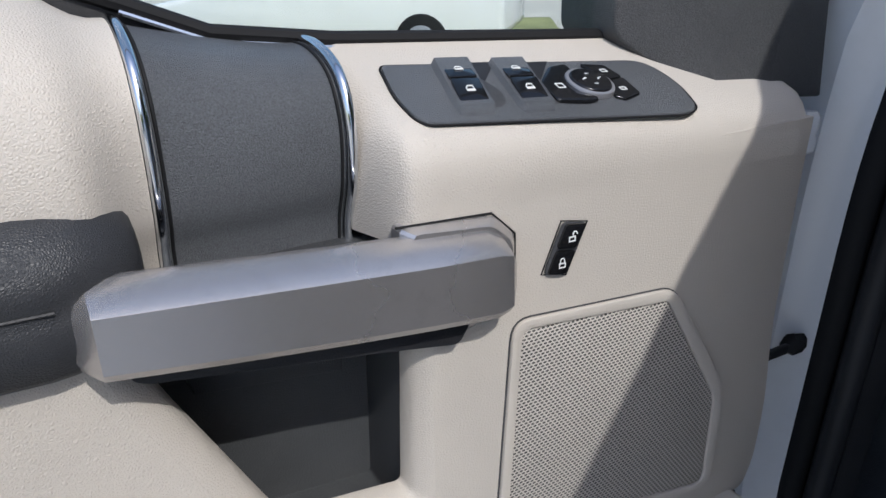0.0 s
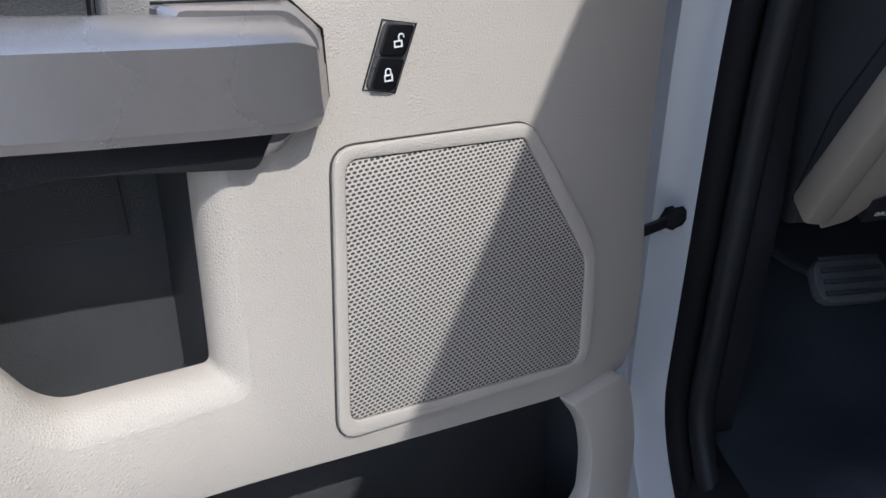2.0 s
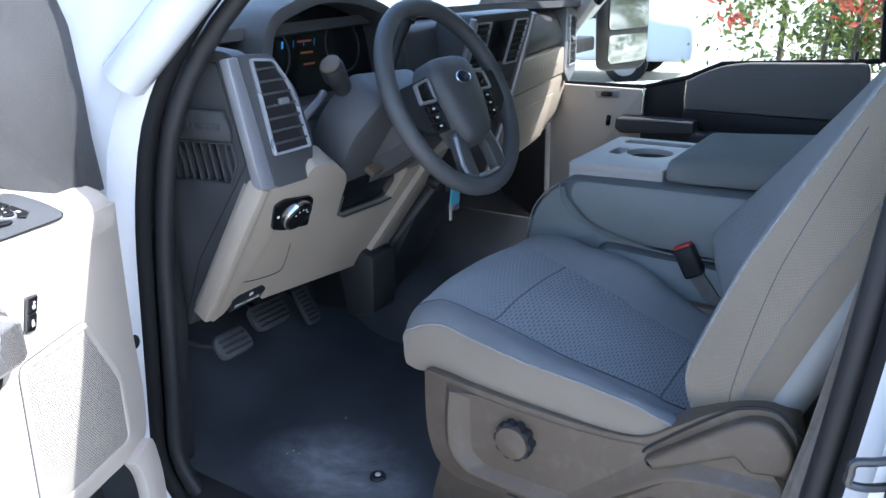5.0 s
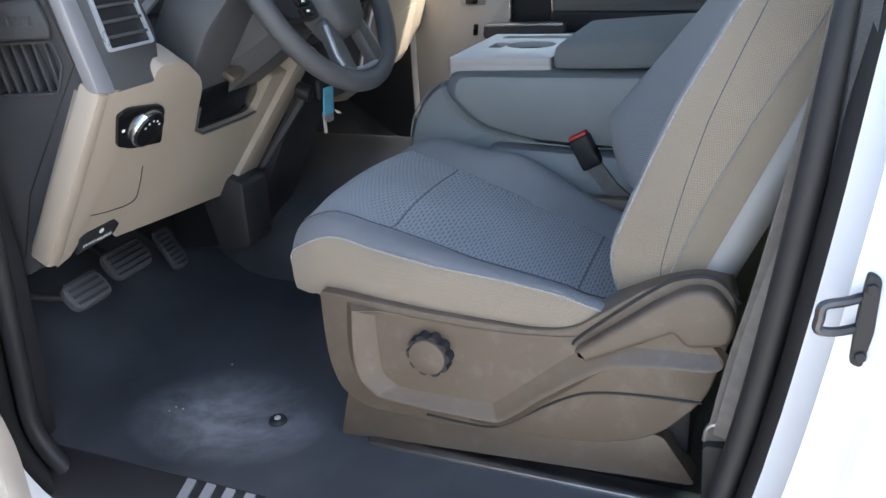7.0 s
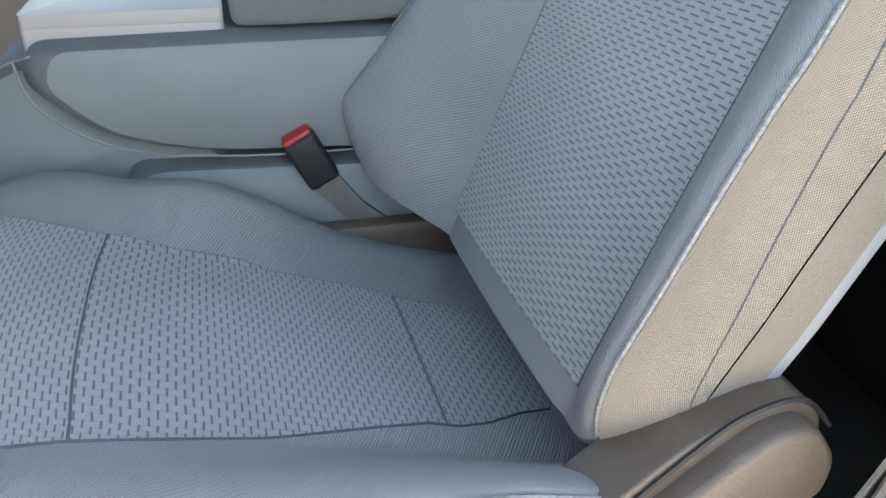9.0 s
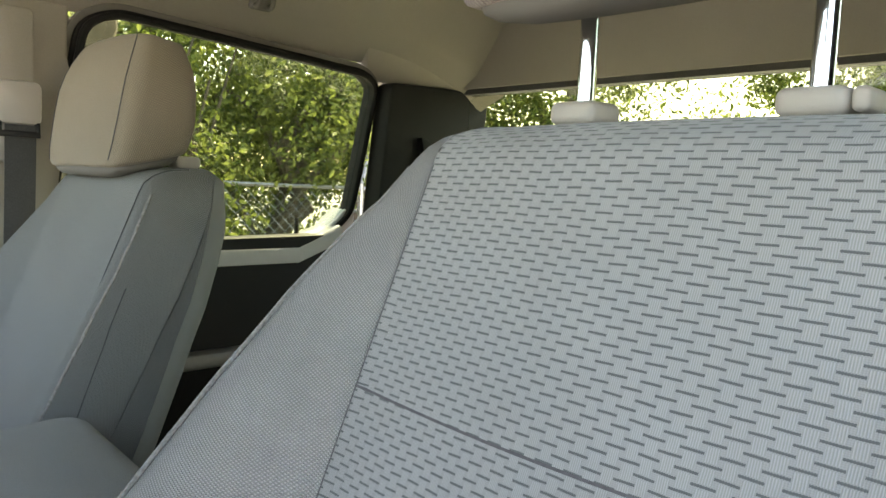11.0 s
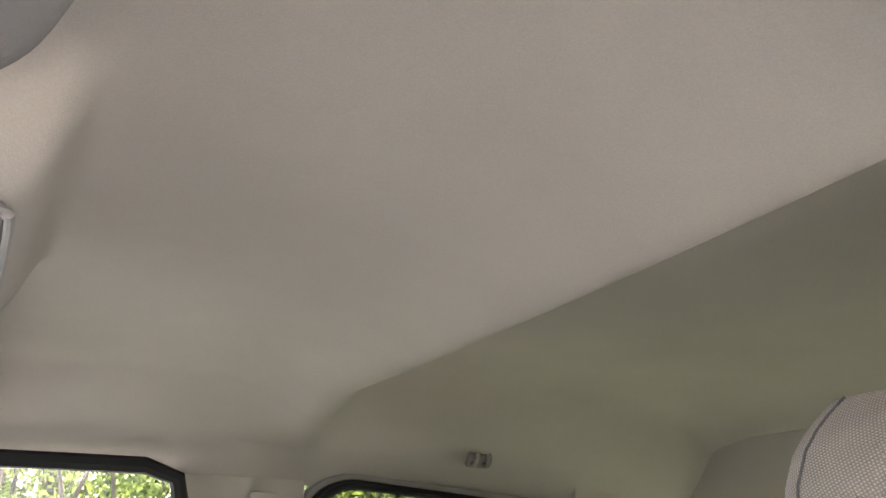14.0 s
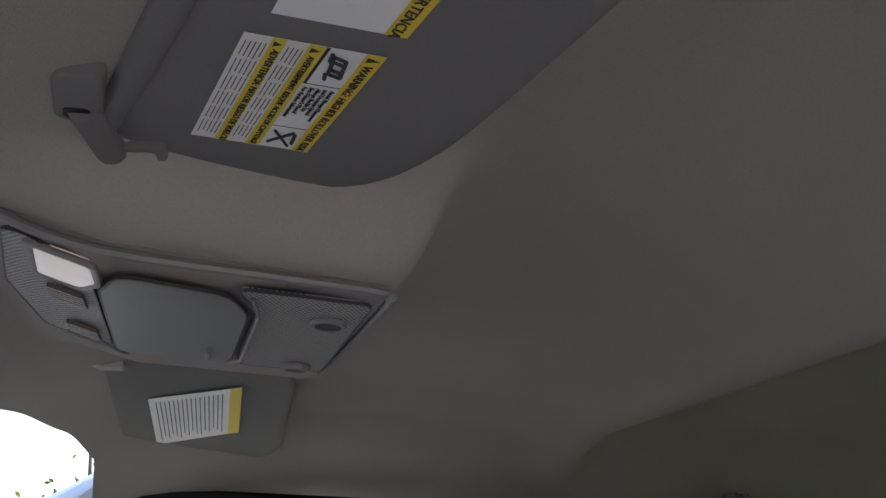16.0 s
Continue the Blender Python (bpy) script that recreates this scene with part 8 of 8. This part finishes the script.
# ---- beyond the truck ----
def leaf_mat(name, a, b):
    m = material(name, a, 0.55, var=0.05, scale=2)
    n, l = _nodes(m)
    bs = n["Principled BSDF"]
    g = n.new("ShaderNodeNewGeometry")
    r = n.new("ShaderNodeValToRGB")
    r.color_ramp.elements[0].color = (*a, 1)
    r.color_ramp.elements[1].color = (*b, 1)
    l.new(g.outputs["Random Per Island"], r.inputs["Fac"])
    l.new(r.outputs["Color"], bs.inputs["Base Color"])
    tr = n.new("ShaderNodeBsdfTranslucent")
    l.new(r.outputs["Color"], tr.inputs["Color"])
    mx = n.new("ShaderNodeMixShader")
    mx.inputs[0].default_value = 0.5
    l.new(bs.outputs[0], mx.inputs[1])
    l.new(tr.outputs[0], mx.inputs[2])
    l.new(mx.outputs[0], n["Material Output"].inputs[0])
    return m


LEAF = leaf_mat("tree_leaves", (0.035, 0.062, 0.014), (0.24, 0.29, 0.075))
LEAF_Y = leaf_mat("bright_leaves", (0.05, 0.08, 0.018), (0.26, 0.30, 0.08))
PETAL = leaf_mat("red_petals", (0.40, 0.05, 0.04), (0.55, 0.16, 0.09))
BARK = material("tree_bark", (0.10, 0.08, 0.06), 0.95, var=0.3, scale=8, bump=1.0, bump_scale=30)


def leaves(centres, per, spread, size, rng):
    vs, fs = [], []
    for c, s in centres:
        for _ in range(per):
            d = Vector((rng.gauss(0, 1), rng.gauss(0, 1), rng.gauss(0, 0.8)))
            p = c + d * s * spread
            n = Vector((rng.uniform(-1, 1), rng.uniform(-1, 1), rng.uniform(-0.2, 1))).normalized()
            t = n.orthogonal().normalized()
            t = Matrix.Rotation(rng.uniform(0, 6.28), 3, n) @ t
            b = n.cross(t)
            k = size * rng.uniform(0.6, 1.4)
            i = len(vs)
            vs += [p - t * k, p + b * k * 0.45 + n * k * 0.12, p + t * k, p - b * k * 0.45 + n * k * 0.12]
            fs += [(i, i + 1, i + 2), (i, i + 2, i + 3)]
    return vs, fs


def crown_mesh(name, vs, fs, mat):
    me = bpy.data.meshes.new(name)
    me.from_pydata([tuple(v) for v in vs], [], fs)
    me.materials.append(mat)
    return me


def tree_data(seed, h, r, mat, clumps=60, per=170, size=0.075, low=0.12):
    rng = random.Random(seed)
    trunk = [Vector((0, 0, 0))]
    for k in range(1, 7):
        trunk.append(Vector((rng.uniform(-0.12, 0.12) * k * 0.5, rng.uniform(-0.12, 0.12) * k * 0.5, h * 0.55 * k / 6)))
    tb = tube(trunk, [0.16 * (1 - 0.09 * k) for k in range(7)], 9)
    cent = []
    for k in range(9):
        s = trunk[rng.choice((2, 3, 4, 5, 6) if low < 0.3 else (6, 6, 6))]
        a = rng.uniform(0, 6.28)
        e = s + Vector((math.cos(a) * r * rng.uniform(0.4, 0.9), math.sin(a) * r * rng.uniform(0.4, 0.9), h * rng.uniform(0.12, 0.4)))
        mid = s.lerp(e, 0.5) + Vector((0, 0, 0.2))
        tb = join(tb, tube(spline([s, mid, e], 6), [0.07 - 0.009 * j for j in range(7)], 6))
        cent += [(e, rng.uniform(0.5, 1.0)), (mid, rng.uniform(0.3, 0.7))]
    while len(cent) < clumps:
        a, q = rng.uniform(0, 6.28), rng.uniform(0.2, 1) ** 0.5
        z = rng.uniform(low, 1.0)
        w = math.sin(math.pi * min(1, z * 0.9 + 0.12)) ** 0.6
        cent.append((Vector((math.cos(a) * r * q * w, math.sin(a) * r * q * w, h * z)), rng.uniform(0.35, 1.0)))
    vs, fs = leaves(cent, per, 0.42, size, rng)
    return tb, crown_mesh("crown", vs, fs, mat)


def plant_tree(name, label, data, places, group):
    tb, crown = data
    first = thing(name, label, "tree", group=group)
    part("trunk", tb, BARK, first, "rough brown trunk")
    c = new("crown", crown)
    c.parent = first
    tagged(c, "loose green leafy crown")
    (x, y, s, q), *rest = places
    first.matrix_world = Matrix.Translation((x, y, GZ)) @ Matrix.Rotation(q, 4, "Z") @ Matrix.Scale(s, 4)
    for x, y, s, q in rest:
        o = copy_thing(first, Matrix.Translation((x, y, GZ)) @ Matrix.Rotation(q, 4, "Z"))
        o.scale = (s, s, s)


plant_tree("tree", "leafy green tree behind the fence", tree_data(3, 5.0, 2.2, LEAF, 66, 330, 0.046), [(3.2, 8.6, 1.0, 0.3), (6.4, 8.2, 0.95, 2.0), (9.6, 7.0, 1.05, 4.0), (12.6, 3.8, 1.0, 1.1), (1.0, 10.5, 1.1, 5.2), (5.0, 11.0, 1.3, 3.3), (13.5, -3.2, 0.9, 0.2), (9.0, 11.5, 1.3, 2.2)], "trees behind the fence")
plant_tree("young_tree", "yellow-green young tree behind the fence", tree_data(8, 3.4, 1.6, LEAF_Y, 48, 330, 0.038), [(4.6, 7.0, 1.0, 0.0), (11.2, 1.6, 1.0, 1.0), (8.2, 6.6, 0.85, 2.0), (11.8, -1.2, 0.9, 2.6)], "young trees")

# added tree: its high crown blocks sun from the passenger footwell
plant_tree("sun_blocker_tree", "added slim tree whose high crown keeps sun out of the cab", tree_data(21, 6.6, 0.75, LEAF, 60, 260, 0.05, 0.62), [(1.55, 4.1, 1.0, 0.4)], "tall trees")


def hedge(x0, x1, y, h, seed, mat, name, label, per=1500, flowers=0):
    rng = random.Random(seed)
    vs, fs = [], []
    cent = []
    n = int((x1 - x0) / 0.28)
    for k in range(n * 4):
        x = rng.uniform(x0, x1)
        z = rng.uniform(0.1, 1) ** 0.8 * h * (0.8 + 0.25 * math.sin(x * 1.7 + seed))
        cent.append((Vector((x, y + rng.uniform(-0.5, 0.5) * (1.1 - z / h / 1.3), GZ + z)), rng.uniform(0.4, 0.9)))
    vs, fs = leaves(cent, 150, 0.27, 0.034, rng)
    hd = thing(name, label, "hedge")
    o = new("foliage", crown_mesh("foliage", vs, fs, mat))
    o.parent = hd
    o["kind"] = "stuff"
    if flowers:
        fc = [(c + Vector((rng.uniform(-0.2, 0.2), -rng.uniform(0.1, 0.5), 0.1)), 0.25) for c, s in rng.sample([q for q in cent if q[0].x < 0.4], flowers)]
        vs, fs = leaves(fc, 26, 0.35, 0.04, rng)
        f = new("blossom", crown_mesh("blossom", vs, fs, PETAL))
        f.parent = hd
        f["kind"] = "stuff"
        tagged(f, "scattered red blossom")
    br = None
    for k in range(n):
        x = x0 + (k + 0.5) * (x1 - x0) / n
        t = tube(spline([(x, y, GZ), (x + rng.uniform(-0.2, 0.2), y + rng.uniform(-0.1, 0.1), GZ + h * 0.5), (x + rng.uniform(-0.4, 0.4), y + rng.uniform(-0.3, 0.3), GZ + h * 0.9)], 6), [0.03 - 0.003 * j for j in range(7)], 5)
        br = t if br is None else join(br, t)
    part("stems", br, BARK, hd, "thin brown stems")
    return hd


hedge(-0.9, 3.0, 5.2, 2.6, 5, LEAF_Y, "flowering_hedge", "yellow-green hedge with red blossom", flowers=14)
hedge(-0.6, 3.5, 6.4, 3.2, 9, LEAF, "tall_hedge", "tall dark green hedge")

# chain-link fence behind the truck's far side and its tail
fence = thing("chain_fence", "grey chain-link fence with angled post tops", "fence")
FX = [(2.6 + 2.2 * k, 6.0 - 0.25 * k) for k in range(4)] + [(10.2, 4.2), (10.4, 1.8), (10.5, -0.6), (10.5, -3.2), (10.4, -6.0)]
for x, y in FX:
    part("post", tube([(x, y, GZ), (x, y, GZ + 1.55)], 0.03, 8), "steel", fence, "galvanised fence post")
    part("post_arm", tube([(x, y, GZ + 1.52), (x + 0.22, y + 0.2, GZ + 1.85)], 0.02, 6), "steel", fence)
part("top_rail", tube([(x, y, GZ + 1.50) for x, y in FX], 0.022, 6), "steel", fence)
wires = []
for (xa, ya), (xb, yb) in zip(FX, FX[1:]):
    a, b = Vector((xa, ya, GZ)), Vector((xb, yb, GZ))
    d = b - a
    n = int(d.length / 0.11)
    for k in range(-13, n + 1):
        for sg in (1, -1):
            s0, s1 = k * 0.11, k * 0.11 + 1.45
            z0, z1 = 0.0, 1.45
            if s0 < 0:
                z0, s0 = -s0, 0.0
            if s1 > d.length:
                z1, s1 = z1 - (s1 - d.length), d.length
            if z1 <= z0:
                continue
            p, q = a + d * (s0 / d.length), a + d * (s1 / d.length)
            wires.append((p + Vector((0, 0, z0 if sg > 0 else 1.45 - z0)), q + Vector((0, 0, z1 if sg > 0 else 1.45 - z1))))
wv, wf = [], []
for p, q in wires:
    i = len(wv)
    e = Vector((0, 0, 0.0035))
    f = Vector((0.0025, 0.0025, 0))
    wv += [p + e, p - e + f, p - e - f, q + e, q - e + f, q - e - f]
    wf += [(i, i + 1, i + 4, i + 3), (i + 1, i + 2, i + 5, i + 4), (i + 2, i, i + 3, i + 5)]
wm = bpy.data.meshes.new("wire_mesh")
wm.from_pydata([tuple(v) for v in wv], [], wf)
wm.materials.append(M["steel"])
wo = new("wire_mesh", wm)
wo.parent = fence
wo["kind"] = "stuff"

# low house with a brown roof, seen past the tail
house = thing("house", "low house with a brown hipped roof behind the trees", "house")
part("wall", box(19.0, 26.0, -4.5, 5.5, GZ, 2.9, 0.02), material("grey_render", (0.42, 0.43, 0.44), 0.9, var=0.08, scale=1.5, bump=0.4, bump_scale=60), house, "grey rendered wall")
rf = bmesh.new()
rv = [rf.verts.new(v) for v in ((18.4, -5.1, 2.9), (26.6, -5.1, 2.9), (26.6, 6.1, 2.9), (18.4, 6.1, 2.9), (22.5, -1.5, 4.9), (22.5, 2.5, 4.9))]
for f in ((0, 1, 4), (1, 2, 5, 4), (2, 3, 5), (3, 0, 4, 5), (3, 2, 1, 0)):
    rf.faces.new([rv[i] for i in f])
part("roof", rf, material("brown_shingle", (0.22, 0.13, 0.08), 0.9, var=0.2, scale=3, bump=0.6, bump_scale=25), house, "brown shingle roof")
for y in (-2.5, 0.3, 3.2):
    w = thing_part("window", house)
    part("frame", ring_prism([(y, 0.9), (y + 1.2, 0.9), (y + 1.2, 2.1), (y, 2.1)], [(y + 0.08, 0.98), (y + 1.12, 0.98), (y + 1.12, 2.02), (y + 0.08, 2.02)], 0, 0.06, lambda a, b, h: Vector((19.0 - h, a, b))), "white_mark", w)
    part("pane", prism([(y + 0.08, 0.98), (y + 1.12, 0.98), (y + 1.12, 2.02), (y + 0.08, 2.02)], 0, 0.02, lambda a, b, h: Vector((18.99 - h, a, b))), "screen", w)


# parked vehicles ahead of the truck and on the lawn
def parked(name, label, x, y, rz, paint, L=4.6, W=1.8, H=1.5):
    c = thing(name, label, "car", Matrix.Translation((x, y, GZ)) @ Matrix.Rotation(radians(rz), 4, "Z"), "parked cars")
    side = rounded([(-L / 2, 0.35), (-L / 2, 0.75), (-L * 0.28, 0.92), (-L * 0.12, H), (L * 0.22, H), (L * 0.38, 0.98), (L / 2, 0.90), (L / 2, 0.35)], 0.12, 4)
    part("body", prism(side, -W / 2, W / 2, XZ(), 0.08, 3), paint, c, label)
    gl = rounded([(-L * 0.22, 0.98), (-L * 0.11, H - 0.1), (L * 0.20, H - 0.1), (L * 0.32, 1.0)], 0.05, 3)
    for sg in (-1, 1):
        part("window", prism(gl, sg * (W / 2 - 0.01), sg * (W / 2 + 0.012), XZ()), "screen", c)
        for xw in (-L * 0.32, L * 0.30):
            wl_ = thing_part("wheel", c)
            part("tyre", disc((xw, sg * (W / 2 - 0.08), 0.33), (0, 1, 0), 0.33, 0.33, 0.22, 24, 0.03), "rubber", wl_)
            part("rim", disc((xw, sg * (W / 2 + 0.03), 0.33), (0, 1, 0), 0.2, 0.2, 0.02, 20, 0.005), "silver", wl_)
    part("windscreen", prism([(-W * 0.42, 0.98), (W * 0.42, 0.98), (W * 0.38, H - 0.08), (-W * 0.38, H - 0.08)], 0, 0.02, lambda a, b, h: Vector((-L * 0.29 + (b - 0.98) * 1.15 - h, a, b + 0.02))), "screen", c)
    return c


parked("parked_car", "white parked car ahead of the truck", -9.0, 1.5, 20, "white")
parked("parked_car", "pale parked van ahead of the truck", -10.5, -3.4, 80, "white", 5.0, 1.9, 2.0)
parked("parked_car", "white parked van across the yard", -5.4, 10.9, 8, "white", 5.0, 1.9, 2.0)
parked("parked_car", "blue parked car on the far side of the yard", -7.2, -9.0, 100, material("blue_paint", (0.08, 0.22, 0.34), 0.3, var=0.04, coat=0.5))
lawn = bmesh.new()
bmesh.ops.create_grid(lawn, x_segments=30, y_segments=30, size=9)
for v in lawn.verts:
    v.co = Vector((v.co.x * 0.7 - 9.0, v.co.y * 1.6 - 14.5, GZ + 0.008 + 0.01 * math.sin(v.co.x * 3) * math.cos(v.co.y * 2)))
tagged(done("lawn", lawn, material("dry_lawn", (0.22, 0.23, 0.10), 0.95, var=0.25, scale=1.2, bump=0.8, bump_scale=60, fine=0.4)), "dry yellow-green grass beside the yard", "lawn", kind="structure")


# ---- small things on the floor ----
fbtn = thing("floor_button", "pale round mat fastener on the worn floor", "fastener", pose(-0.306, -0.694, 0.6345))
part("ring", disc((0, 0, 0.003), (0, 0, 1), 0.017, 0.014, 0.008, 24), "black", fbtn)
part("cap", disc((0, 0, 0.007), (0, 0, 1), 0.0065, 0.005, 0.005, 16), "crumb", fbtn, "pale round cap")

rnd = random.Random(4)
for k in range(5):
    x, y = rnd.uniform(-0.55, -0.3), rnd.uniform(-0.75, -0.4)
    b = disc((0, 0, 0), (0, 0, 1), 0.0022, 0.0015, 0.0016, 6, 0)
    tagged(done("crumb", b, "crumb", m=pose(x, y, 0.6362, 0, 0, rnd.uniform(0, 90))), "tiny pale crumb on the floor", "crumb", "crumbs on the floor")
